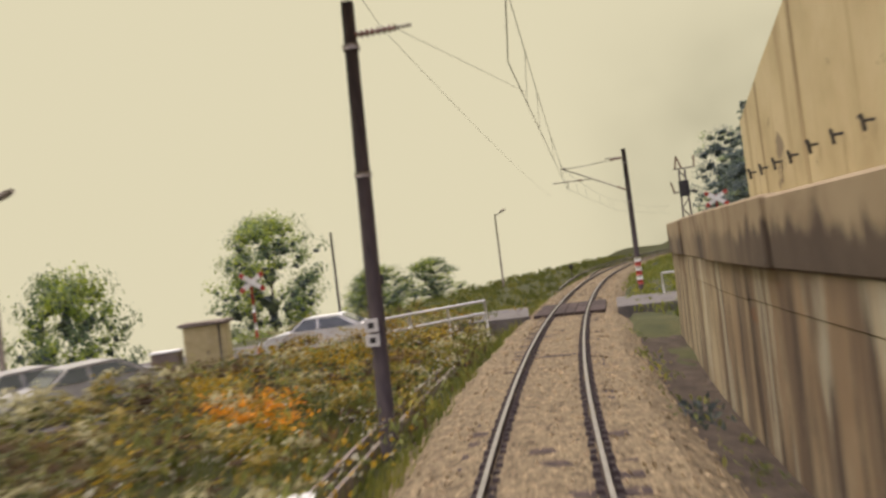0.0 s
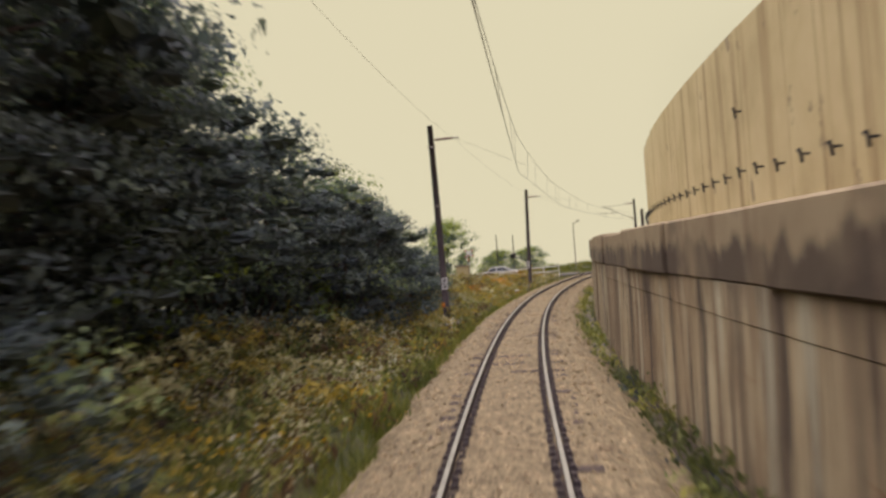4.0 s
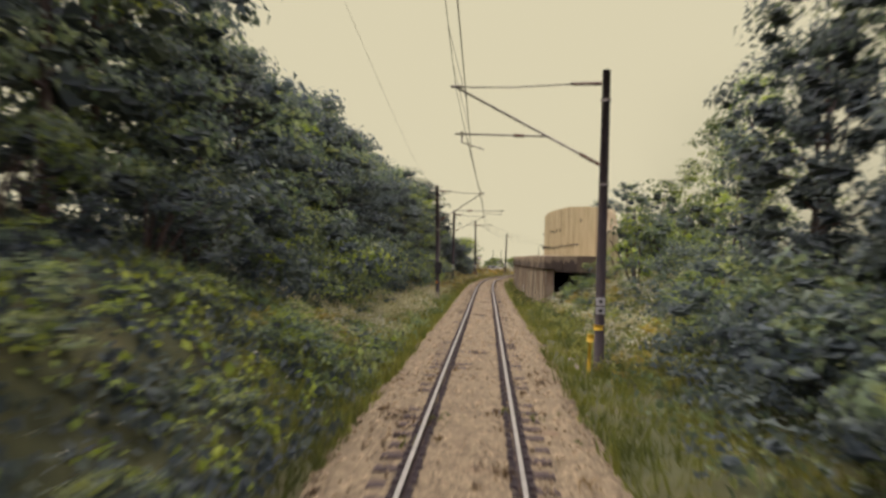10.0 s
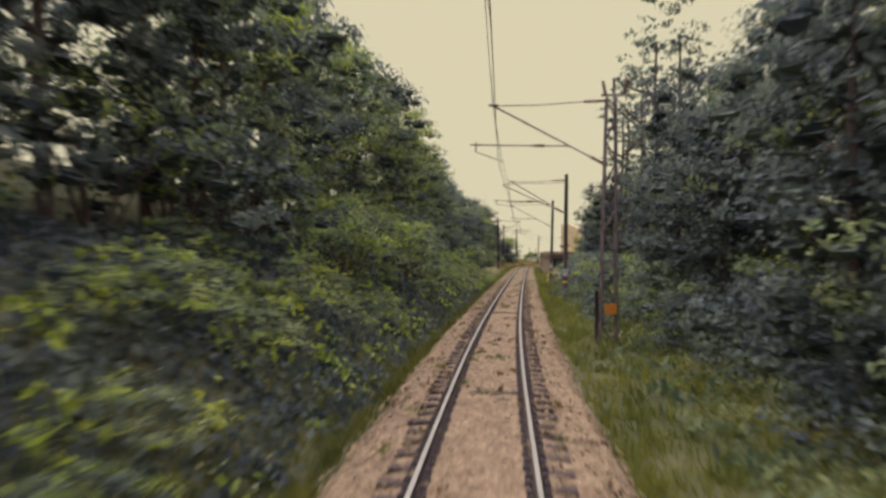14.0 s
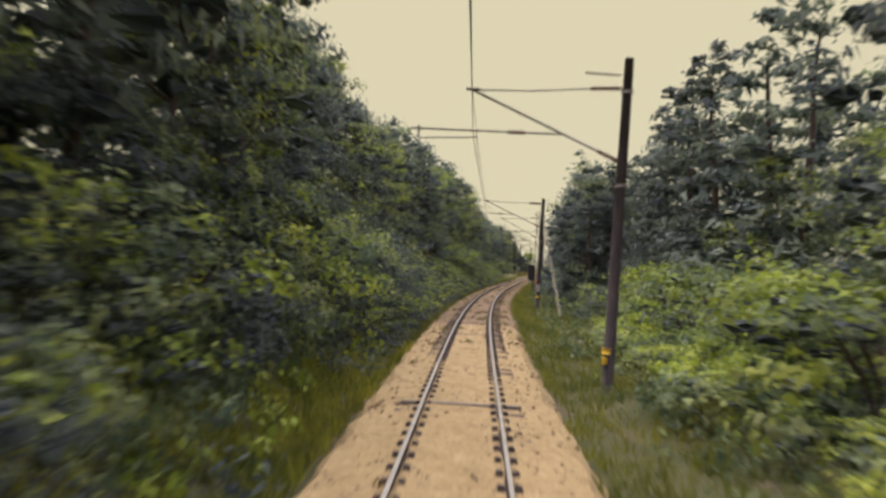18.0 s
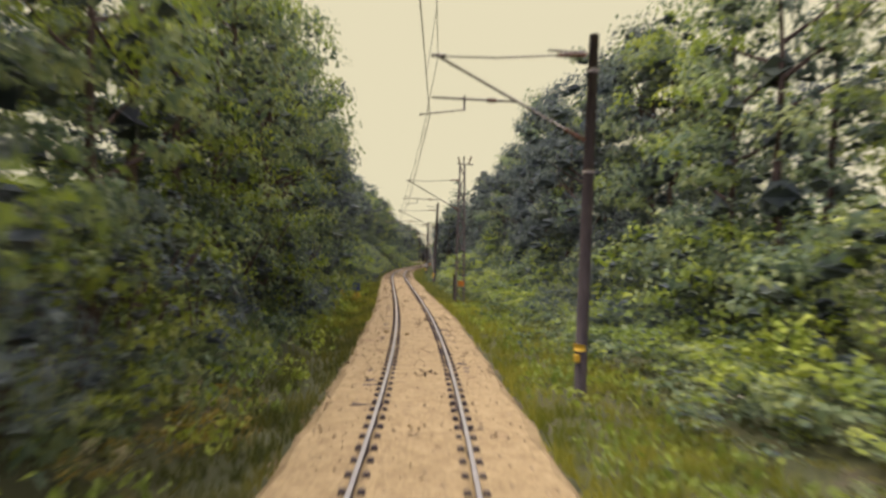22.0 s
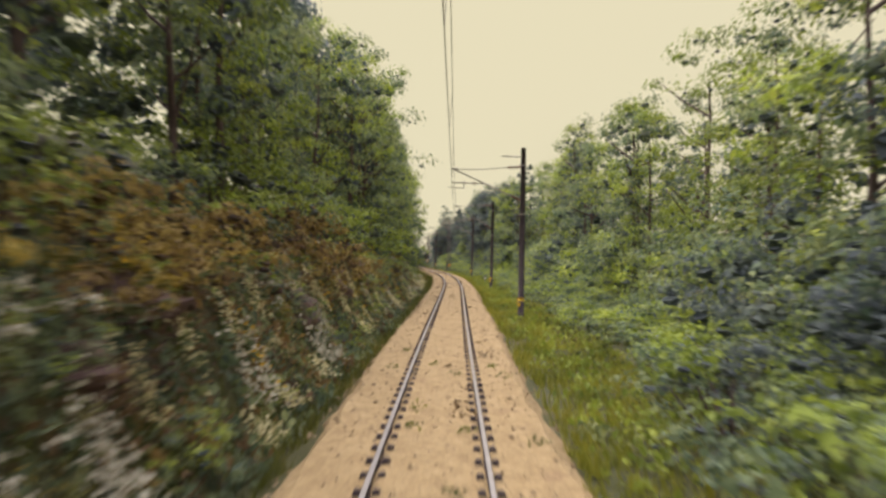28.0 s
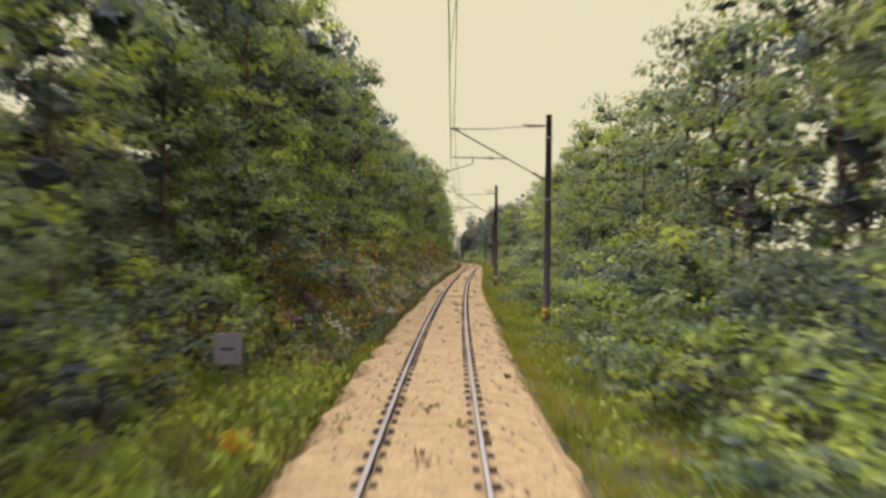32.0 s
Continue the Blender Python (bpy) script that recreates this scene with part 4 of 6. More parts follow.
PL = "tall dark weathered steel catenary mast beside the track"
mast(-40.7, 3.33, -0.1, 7.95, arm="pull", tip=(-0.2, 7.3), end=-0.9, band="stripe", label="dark catenary mast with a red and white striped foot")
mast(-12, -2.95, -0.7, 7.7, tags="y", band="", lean=0.25, label="dark catenary mast with white plates among the weeds")
mast(14.2, -3.42, -0.75, 8.45, tags="y", band="orange", lean=-0.19, label="dark catenary mast with white plates and an orange tab")
mast(39.0, -4.0, -0.6, 8.3, arm="pull", tip=(-0.55, 7.65), reg=6.65, end=0.5, zj=5.9, tags="y", band="", label=PL)
mast(67.3, -3.4, -0.5, 8.15, arm="push", tip=(-0.3, 7.6), reg=6.28, end=1.4, zj=5.5, tags="", box=True, lean=-0.24, label="dark catenary mast with a black switch box")
mast(96.8, 3.68, -0.6, 8.6, arm="push", tip=(-0.85, 8.05), reg=6.55, end=-0.85, zj=5.7, tags="y", lean=0.08, label=PL)
mast(122.8, 3.8, -0.6, 8.45, arm="push", tip=(-0.1, 7.9), reg=6.5, end=-1.4, zj=5.7, tags="y", label="dark catenary mast with a double bracket")
mast(147.0, 3.92, -0.7, 8.85, kind="lattice", arm="push", tip=(-0.37, 8.2), reg=6.7, end=-1.2, zj=6.0, band="", label="riveted steel lattice mast with an orange plate")
mast(177.0, 3.9, -0.75, 7.75, arm="push", tip=(-0.2, 7.45), reg=6.5, end=-1.4, zj=5.6, tags="y", box="side", lean=0.17, label="dark catenary mast with a box and a guy wire")
mast(210.0, 3.74, -0.6, 8.35, arm="push", tip=(-0.13, 7.4), reg=6.27, end=-1.75, zj=5.6, lean=0.28, label=PL)
mast(237.0, 3.7, -0.7, 9.3, kind="lattice", arm="pull", tip=(0.05, 7.75), reg=6.5, end=-0.35, zj=5.8, band="", label="steel lattice mast with insulators on its head")
mast(267.0, 3.9, -0.6, 8.2, arm="pull", tip=(0.28, 7.55), reg=6.5, end=0.15, zj=5.6, lean=0.19, label=PL)
mast(297.0, 3.7, -0.65, 7.9, arm="pull", tip=(0.3, 7.4), reg=6.1, end=0.15, zj=5.3, lean=0.13, label=PL)
mast(328.3, 3.53, -0.6, 8.1, arm="pull", tip=(0.15, 7.0), reg=6.3, end=0.0, zj=5.5, lean=0.07, label=PL)
mast(360.0, 3.2, -0.7, 8.55, arm="push", tip=(-0.15, 7.72), reg=6.62, end=-1.0, zj=5.8, label=PL)
mast(391.0, 4.17, -0.85, 8.55, arm="pull", tip=(0.23, 7.95), reg=6.7, end=0.13, zj=5.8, lean=0.08, label=PL)
mast(424.5, 3.9, -0.7, 8.4, arm="pull", tip=(0.2, 7.8), reg=6.6, end=0.1, zj=5.7, label=PL)
# second bracket on the mast of the overlap
g2 = empty("overlap_bracket", at(122.8, 3.8, 0), "second steel bracket arm bolted to the same mast", "bracket")
tube("cantilever_tube", [(-0.15, 0.3, 5.7), (-4.6, 0.6, 7.75)], 0.034, M_STEEL, g2)
tube("registration_tube", [(-1.9, 0.4, 6.5), (-4.3, 0.6, 6.45)], 0.028, M_STEEL, g2)
tube("top_tie", [(-0.15, 0.3, 7.9), (-4.6, 0.6, 7.8)], 0.022, M_STEEL, g2)

# ---- wires ----
MS = [-120, -80, -40.7, -12, 14.2, 39, 67.3, 96.8, 122.8, 147, 177, 210, 237, 267, 297, 328.3, 360, 391, 424.5, 455]
MO = [0, 0, -0.2, 0.2, 0.15, -0.5, -0.3, -0.85, -0.3, -0.37, -0.2, -0.13, 0.05, 0.28, 0.3, 0.15, 0.1, 0.23, 0.2, 0.2]
MZ = [7.4, 7.4, 7.3, 7.5, 7.55, 7.65, 7.7, 8.05, 7.9, 8.2, 7.45, 7.4, 7.75, 7.55, 7.4, 7.0, 7.95, 7.95, 7.8, 7.8]
cat = empty("catenary_wires", pose(0, 0, 0), "thin overhead contact and carrier wires with droppers", "overhead wire")
for a in range(len(MS) - 1):
    f = np.linspace(0, 1, 9)
    s = MS[a] + (MS[a + 1] - MS[a]) * f
    p0, p1 = lay(MS[a], MO[a], MZ[a]), lay(MS[a + 1], MO[a + 1], MZ[a + 1])
    up = p0[None] + (p1 - p0)[None] * f[:, None]
    up[:, 2] -= 1.6 * f * (1 - f)
    q0, q1 = lay(MS[a], MO[a] * 0.4, 6.1), lay(MS[a + 1], MO[a + 1] * 0.4, 6.1)
    lo = q0[None] + (q1 - q0)[None] * f[:, None]
    tube("carrier_wire", up, 0.009, M_WIRE, cat, sides=5)
    tube("contact_wire", lo, 0.01, M_WIRE, cat, sides=5)
    for i in (1, 2, 4, 6, 7):
        tube("dropper", [up[i], lo[i]], 0.006, M_WIRE, cat, sides=4)
# feeder over the left masts and pull-off span wires
fd = empty("feeder_wire", pose(0, 0, 0), "single thin feeder wire over the mast heads", "overhead wire")
for (s0, o0, z0), (s1, o1, z1) in (((-60, -3.5, 7.3), (-12, -2.1, 7.1)), ((-12, -2.1, 7.1), (14.2, -2.6, 7.8)), ((14.2, -2.6, 7.8), (30, -4.5, 9.5)), ((67.3, -3.9, 7.4), (100, -3.7, 9.5))):
    f = np.linspace(0, 1, 9)[:, None]
    p0, p1 = lay(s0, o0, z0), lay(s1, o1, z1)
    w = p0 + (p1 - p0) * f
    w[:, 2] -= (1.2 * f * (1 - f))[:, 0]
    tube("span", w, 0.005, M_WIRE, fd, sides=4)
for s0, o0, z0, s1, o1, z1 in ((-12, -1.9, 7.1, -18, 0.15, 6.9), (14.2, -2.5, 7.8, 9, 0.1, 7.0)):
    tube("pull_off_wire", [lay(s0, o0, z0), lay(s1, o1, z1)], 0.006, M_WIRE, fd, sides=4)
guy = empty("guy_wires", pose(0, 0, 0), "pair of steel guy wires staying a mast", "guy wire")
tube("stay", [lay(177, 4.0, 6.4), lay(186.3, 4.9, -0.3)], 0.022, M_STEEL, guy, sides=6)
tube("stay", [lay(177, 4.08, 6.4), lay(186.4, 5.0, -0.3)], 0.022, M_STEEL, guy, sides=6)
insulator(lay(179.6, 4.25, 4.55), lay(180.0, 4.29, 4.25), guy)


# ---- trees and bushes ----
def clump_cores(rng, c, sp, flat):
    """Rough dark boulders imitating shade inside the leaf clumps: verts and quads as arrays."""
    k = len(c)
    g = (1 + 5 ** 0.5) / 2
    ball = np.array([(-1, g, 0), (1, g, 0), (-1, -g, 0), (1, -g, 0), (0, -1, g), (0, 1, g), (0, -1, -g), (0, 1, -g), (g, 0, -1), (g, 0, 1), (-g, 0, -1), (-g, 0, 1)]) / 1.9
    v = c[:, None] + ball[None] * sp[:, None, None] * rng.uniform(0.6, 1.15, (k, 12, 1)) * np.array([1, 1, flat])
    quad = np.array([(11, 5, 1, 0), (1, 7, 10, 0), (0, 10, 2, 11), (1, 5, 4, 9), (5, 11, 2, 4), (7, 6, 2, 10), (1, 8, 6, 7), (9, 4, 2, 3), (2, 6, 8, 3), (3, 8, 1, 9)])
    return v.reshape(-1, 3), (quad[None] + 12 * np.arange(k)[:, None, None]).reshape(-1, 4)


def crown_mesh(name, seed, h, wide, low, clusters, per, size, mats, shape="round", flat=0.45, lit=0.3, aspect=0.6, spread=1.0, cheap=False, core=0.56):
    """A crown of leaf clumps, each round a dark core, with an uneven outline."""
    rng = np.random.default_rng(seed)
    ph = rng.uniform(0, 6.28, 6)

    def radius(u, a):
        if shape == "spruce":
            r = (1 - u) ** 0.8 * (0.82 + 0.18 * np.sin(u * 38 + ph[0])) + 0.03
        elif shape == "bush":
            r = np.sqrt(np.clip(1 - (u * 0.95) ** 2, 0, 1))
        else:
            r = np.sin(np.pi * np.clip(u * 0.86 + 0.12, 0, 1)) ** 0.6
        return r * wide * (1 + 0.22 * np.sin(2 * a + ph[1] + 3 * u) + 0.16 * np.sin(3 * a + ph[2] - 5 * u) + 0.12 * np.sin(5 * a + ph[3] + 9 * u))

    u = rng.beta(1.15, 1.0 if shape != "spruce" else 1.5, clusters)
    a = rng.uniform(0, 6.28, clusters)
    r = radius(u, a) * rng.uniform(0.45, 1.0, clusters) ** 0.8
    c = np.stack([r * np.cos(a), r * np.sin(a), low + u * (h - low)], -1)
    idx = np.repeat(np.arange(clusters), per)
    n = len(idx)
    spc = spread * wide * rng.uniform(0.2, 0.38, clusters) * ((1 - 0.8 * u) if shape == "spruce" else 1.0)
    sp = spc[idx, None]
    dome = rng.normal(size=(n, 3))
    dome[:, 2] = np.abs(dome[:, 2]) * 1.1 - 0.3
    dome += 0.5 * np.stack([np.cos(a), np.sin(a), 0 * a], -1)[idx]
    dome /= np.linalg.norm(dome, axis=1)[:, None]
    p = c[idx] + dome * sp * rng.uniform(0.45, 1.15, (n, 1)) * np.array([1, 1, flat * 1.5])
    p[:, 2] = np.maximum(p[:, 2], 0.04)
    v, f = leaves(rng, p, size, 0.35, dome * 1.4, aspect, 0.3, 0.42)
    if cheap:
        # three-cornered leaves, broad at the stalk
        q = v.reshape(-1, 4, 3)
        v = np.stack([(q[:, 0] + q[:, 3]) / 2 + (q[:, 3] - q[:, 1]) * 0.15, (q[:, 0] + q[:, 1]) / 2 + (q[:, 1] - q[:, 3]) * 0.15, q[:, 2]], 1).reshape(-1, 3)
        f = np.arange(len(v)).reshape(-1, 3)
    # lighter second colour grows commoner upwards, painting the lit tops of most trees
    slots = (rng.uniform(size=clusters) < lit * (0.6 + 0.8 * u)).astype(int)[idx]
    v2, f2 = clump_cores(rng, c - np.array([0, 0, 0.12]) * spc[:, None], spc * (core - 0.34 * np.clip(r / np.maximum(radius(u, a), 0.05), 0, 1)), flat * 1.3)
    # a few big dark masses round the stem, added as shade in the crown
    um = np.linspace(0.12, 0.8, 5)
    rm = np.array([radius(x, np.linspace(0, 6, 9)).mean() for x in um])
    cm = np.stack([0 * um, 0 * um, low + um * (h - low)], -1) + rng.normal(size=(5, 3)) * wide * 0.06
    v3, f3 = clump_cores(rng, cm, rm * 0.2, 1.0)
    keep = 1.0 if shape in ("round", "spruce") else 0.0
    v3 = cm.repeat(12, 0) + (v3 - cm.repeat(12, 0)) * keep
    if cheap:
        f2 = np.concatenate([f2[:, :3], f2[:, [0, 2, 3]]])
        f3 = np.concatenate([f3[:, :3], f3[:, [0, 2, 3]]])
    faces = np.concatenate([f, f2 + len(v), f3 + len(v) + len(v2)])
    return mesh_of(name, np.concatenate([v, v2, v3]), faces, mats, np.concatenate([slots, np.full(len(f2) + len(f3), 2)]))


def trunk_mesh(name, seed, h, r, limbs=7, bare=0.25):
    rng = np.random.default_rng(seed)
    zz = np.linspace(-0.4, h * 0.86, 7)
    bend = np.cumsum(rng.normal(size=(7, 2)) * 0.06 * h / 10, axis=0)
    pts = np.stack([bend[:, 0], bend[:, 1], zz], -1)
    pieces = [tube_arrays(pts, np.linspace(r, r * 0.2, 7), 8)]
    for i in range(limbs):
        z = rng.uniform(bare, 0.75) * h
        a = rng.uniform(0, 6.28)
        b0 = np.array([np.interp(z, zz, pts[:, 0]), np.interp(z, zz, pts[:, 1]), z])
        ln = rng.uniform(0.12, 0.22) * h
        d = np.array([math.cos(a), math.sin(a), rng.uniform(0.3, 0.9)])
        pieces.append(tube_arrays([b0, b0 + d * ln * 0.5, b0 + d * ln + np.array([0, 0, 0.1 * ln])], [r * 0.4, r * 0.25, r * 0.08], 6))
    v, f = merge(pieces)
    return mesh_of(name, v, f, M_BARK, smooth=True)


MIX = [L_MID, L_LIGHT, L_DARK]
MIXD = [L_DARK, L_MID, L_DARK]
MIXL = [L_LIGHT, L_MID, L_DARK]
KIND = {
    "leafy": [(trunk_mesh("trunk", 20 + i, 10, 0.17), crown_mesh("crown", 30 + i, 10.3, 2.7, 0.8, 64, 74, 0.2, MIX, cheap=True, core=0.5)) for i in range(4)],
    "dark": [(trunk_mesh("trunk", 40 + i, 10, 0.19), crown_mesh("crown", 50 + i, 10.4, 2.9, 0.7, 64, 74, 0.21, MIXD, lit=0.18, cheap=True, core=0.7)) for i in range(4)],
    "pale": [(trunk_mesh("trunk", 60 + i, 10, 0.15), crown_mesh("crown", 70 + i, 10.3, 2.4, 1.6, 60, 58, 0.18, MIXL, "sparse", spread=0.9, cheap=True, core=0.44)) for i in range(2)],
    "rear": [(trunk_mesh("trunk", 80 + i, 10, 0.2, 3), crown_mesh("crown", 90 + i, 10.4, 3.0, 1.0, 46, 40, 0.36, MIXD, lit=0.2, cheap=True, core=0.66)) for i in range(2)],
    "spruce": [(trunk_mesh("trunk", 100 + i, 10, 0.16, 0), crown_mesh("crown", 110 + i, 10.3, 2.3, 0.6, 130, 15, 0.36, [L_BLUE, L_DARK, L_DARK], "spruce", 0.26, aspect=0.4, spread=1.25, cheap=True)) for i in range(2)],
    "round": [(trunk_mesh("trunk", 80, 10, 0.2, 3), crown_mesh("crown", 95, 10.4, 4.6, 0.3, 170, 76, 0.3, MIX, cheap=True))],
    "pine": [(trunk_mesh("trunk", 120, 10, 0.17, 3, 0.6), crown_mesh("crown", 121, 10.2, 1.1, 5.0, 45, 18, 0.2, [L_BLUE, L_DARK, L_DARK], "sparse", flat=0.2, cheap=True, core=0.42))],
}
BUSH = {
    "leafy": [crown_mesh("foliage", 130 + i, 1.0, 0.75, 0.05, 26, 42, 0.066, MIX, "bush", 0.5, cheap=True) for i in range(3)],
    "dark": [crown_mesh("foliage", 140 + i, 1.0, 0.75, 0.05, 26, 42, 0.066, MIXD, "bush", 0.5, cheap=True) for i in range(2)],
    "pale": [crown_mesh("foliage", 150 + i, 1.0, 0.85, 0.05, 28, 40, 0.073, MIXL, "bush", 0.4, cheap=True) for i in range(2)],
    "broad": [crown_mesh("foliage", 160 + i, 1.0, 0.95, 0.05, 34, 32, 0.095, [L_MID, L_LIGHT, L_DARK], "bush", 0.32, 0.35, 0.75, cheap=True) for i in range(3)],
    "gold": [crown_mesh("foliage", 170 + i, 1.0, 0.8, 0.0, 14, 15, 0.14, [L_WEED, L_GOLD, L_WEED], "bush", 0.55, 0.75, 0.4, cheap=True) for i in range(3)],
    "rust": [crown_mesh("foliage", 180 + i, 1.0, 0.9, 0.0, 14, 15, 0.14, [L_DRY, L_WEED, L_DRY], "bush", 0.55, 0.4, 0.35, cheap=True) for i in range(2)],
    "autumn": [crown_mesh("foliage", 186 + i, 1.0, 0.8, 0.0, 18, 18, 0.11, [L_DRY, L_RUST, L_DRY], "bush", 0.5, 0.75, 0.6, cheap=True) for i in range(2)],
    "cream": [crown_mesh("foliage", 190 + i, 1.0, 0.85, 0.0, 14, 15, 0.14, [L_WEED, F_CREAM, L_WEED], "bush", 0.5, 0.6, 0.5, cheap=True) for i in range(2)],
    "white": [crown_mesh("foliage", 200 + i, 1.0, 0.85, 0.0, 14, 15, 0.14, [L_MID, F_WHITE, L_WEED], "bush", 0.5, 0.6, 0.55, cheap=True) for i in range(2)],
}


def stem_mesh(seed):
    rng = np.random.default_rng(seed)
    ps = []
    for i in range(6):
        a, r = rng.uniform(0, 6.28), rng.uniform(0.25, 0.5)
        ps.append(tube_arrays([(0.05 * math.cos(a), 0.05 * math.sin(a), -0.05), (r * 0.5 * math.cos(a), r * 0.5 * math.sin(a), 0.4), (r * math.cos(a), r * math.sin(a), 0.75)], [0.02, 0.014, 0.006], 5))
    v, f = merge(ps)
    return mesh_of("stem", v, f, M_BARK)


STEMS = [stem_mesh(i) for i in range(2)]
TREE_LABEL = {"leafy": "dense green leafy tree beside the track", "dark": "dark green dense tree on the slope", "pale": "pale yellow-green tree, partly lightened to imitate haze",
              "spruce": "tall grey-green spruce in the wood", "pine": "tall slender pine with bare lower trunk", "rear": "broad dark tree standing in the fog", "round": "broad round tree beyond the road"}
BUSH_LABEL = {"leafy": "dense green bush beside the track", "dark": "dark green bush in the shade", "pale": "yellow-green leafy shrub beside the track", "broad": "broad-leaved green knotweed bush"}
trng = random.Random(77)


def standing(s, off, k, wide, sink):
    return at(s, off, float(ground_z(s, off)) - sink, trng.uniform(0, 360)) @ Matrix.Diagonal((k * wide, k * wide, k, 1))


def tree(kind, s, off, h, wide=1.0):
    tm, cm = KIND[kind][trng.randrange(len(KIND[kind]))]
    e = empty("tree", standing(s, off, h / 10.3, wide, 0.1), TREE_LABEL[kind], "tree", kind + " trees along the line")
    put("trunk", tm, e)
    put("crown", cm, e)


def bush(kind, s, off, h, wide=1.0):
    e = empty("bush", standing(s, off, h, wide, 0.06), BUSH_LABEL[kind], "bush", kind + " bushes along the line")
    put("foliage", BUSH[kind][trng.randrange(len(BUSH[kind]))], e)
    put("stem", STEMS[trng.randrange(2)], e)


def row(fn, kinds, side, s0, s1, step, o0, o1, h0, h1, w0=0.9, w1=1.15):
    s = s0
    while s < s1:
        fn(trng.choice(kinds), s + trng.uniform(-0.3, 0.3) * step, side * trng.uniform(o0, o1), trng.uniform(h0, h1), trng.uniform(w0, w1))
        s += step * trng.uniform(0.8, 1.2)


def joined(me):
    """A mesh's points, quads and slots as arrays."""
    v = np.empty(len(me.vertices) * 3)
    me.vertices.foreach_get("co", v)
    f = np.empty(len(me.loops), dtype=np.int32)
    me.loops.foreach_get("vertex_index", f)
    sl = np.empty(len(me.polygons), dtype=np.int32)
    me.polygons.foreach_get("material_index", sl)
    return v.reshape(-1, 3), f.reshape(len(sl), -1), sl


class Thicket:
    """Growth that nobody could count, gathered into one object."""

    def __init__(self, source, sink, unit):
        self.source, self.sink, self.unit, self.rows = source, sink, unit, []

    def __call__(self, kind, s, off, h, wide=1.0):
        ms = self.source[kind]
        self.rows.append((kind, trng.randrange(len(ms)), standing(s, off, h / self.unit, wide, self.sink)))

    def finish(self, name, label, mats):
        vs, fs, ss, o = [], [], [], 0
        for kind, i, m in self.rows:
            me = self.source[kind][i]
            v, f, sl = joined(me[1] if isinstance(me, tuple) else me)
            a = np.array(m)
            vs.append(v @ a[:3, :3].T + a[:3, 3])
            fs.append(f + o)
            ss.append(np.array([mats.index(x) for x in (me[1] if isinstance(me, tuple) else me).materials])[sl])
            o += len(v)
        return tagged(put(name, mesh_of(name, np.concatenate(vs), sum([q.tolist() for q in fs], []) if len({q.shape[1] for q in fs}) > 1 else np.concatenate(fs), mats, np.concatenate(ss))), label, "woodland", kind="stuff")


woods = Thicket(KIND, 0.1, 10.3)
thicket = Thicket(BUSH, 0.06, 1.0)
# left of the line
weeds = Thicket(BUSH, 0.06, 1.0)


def rise(s):
    return float(np.interp(s, [2, 8, 13, 18, 27, 34], [3.2, 4.8, 6.2, 6.8, 8.6, 10.5]))


s = 3.0
while s < 35:
    tree("dark", s, -trng.uniform(7.8, 8.6) - 1.5 * smooth(s, 18, 26), rise(s) * trng.uniform(1.0, 1.15), 1.35)
    tree("dark", s + 1.5, -trng.uniform(10.5, 12.0), rise(s) * trng.uniform(1.0, 1.2), 1.4)
    s += 2.5
s = 4.0
while s < 17:
    tree("dark", s, -trng.uniform(6.6, 7.4), rise(s) * trng.uniform(0.75, 0.9), 1.6)
    h = trng.uniform(1.8, 2.6) + 0.05 * s
    thicket("dark", s + 0.6, -5.2 - 0.5 * h, h, 1.1)
    s += 1.6
s = 3.5
while s < 36:
    bh = rise(s) * trng.uniform(0.36, 0.52)
    bush(trng.choice(["dark", "dark", "leafy"]), s, -5.0 - 0.75 * bh - trng.uniform(0, 0.6) - 0.6 - 1.8 * smooth(s, 18, 26), bh, 0.95)
    s += 1.5
row(tree, ["dark", "dark", "leafy"], -1, 35, 60, 3.2, 7.8, 9.4, 8.0, 9.8, 1.05, 1.35)
row(tree, ["dark", "dark", "leafy"], -1, 60, 100, 3.6, 9.4, 11, 8.0, 10.0, 1.05, 1.35)
row(tree, ["dark", "dark", "leafy"], -1, 100, 142, 3.7, 9.6, 11.5, 10.0, 13.0, 0.95, 1.15)
row(tree, ["dark", "dark", "leafy"], -1, 142, 205, 3.4, 9.0, 11, 8.5, 11, 1.0, 1.2)
row(tree, ["dark", "leafy", "dark"], -1, 205, 250, 2.8, 6.6, 8.2, 10.0, 13.0, 0.8, 1.0)
# paler kinds from here on put haze and light into the leaf colour
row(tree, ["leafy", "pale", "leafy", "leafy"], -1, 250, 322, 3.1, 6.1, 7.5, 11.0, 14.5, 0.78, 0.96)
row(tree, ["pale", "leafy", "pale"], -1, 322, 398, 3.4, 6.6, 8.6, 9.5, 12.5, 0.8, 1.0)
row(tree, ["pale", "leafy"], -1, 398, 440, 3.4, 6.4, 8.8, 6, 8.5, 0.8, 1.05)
row(woods, ["rear"], -1, 20, 100, 3.4, 11.5, 14.5, 10, 12, 1.1, 1.4)
row(woods, ["rear"], -1, 98, 205, 7, 14, 18, 13, 16, 1.0, 1.3)
row(woods, ["rear"], -1, 205, 325, 4.6, 10.5, 13.5, 12, 14.5, 1.0, 1.3)
row(woods, ["rear"], -1, 325, 440, 4.2, 10, 13, 11, 13.5, 1.0, 1.3)
row(thicket, ["dark", "leafy"], -1, 36, 60, 1.8, 6.0, 7.2, 1.8, 3.4, 1.0, 1.4)
row(thicket, ["dark", "leafy"], -1, 60, 100, 1.9, 7.2, 8.8, 1.4, 2.8, 1.0, 1.4)
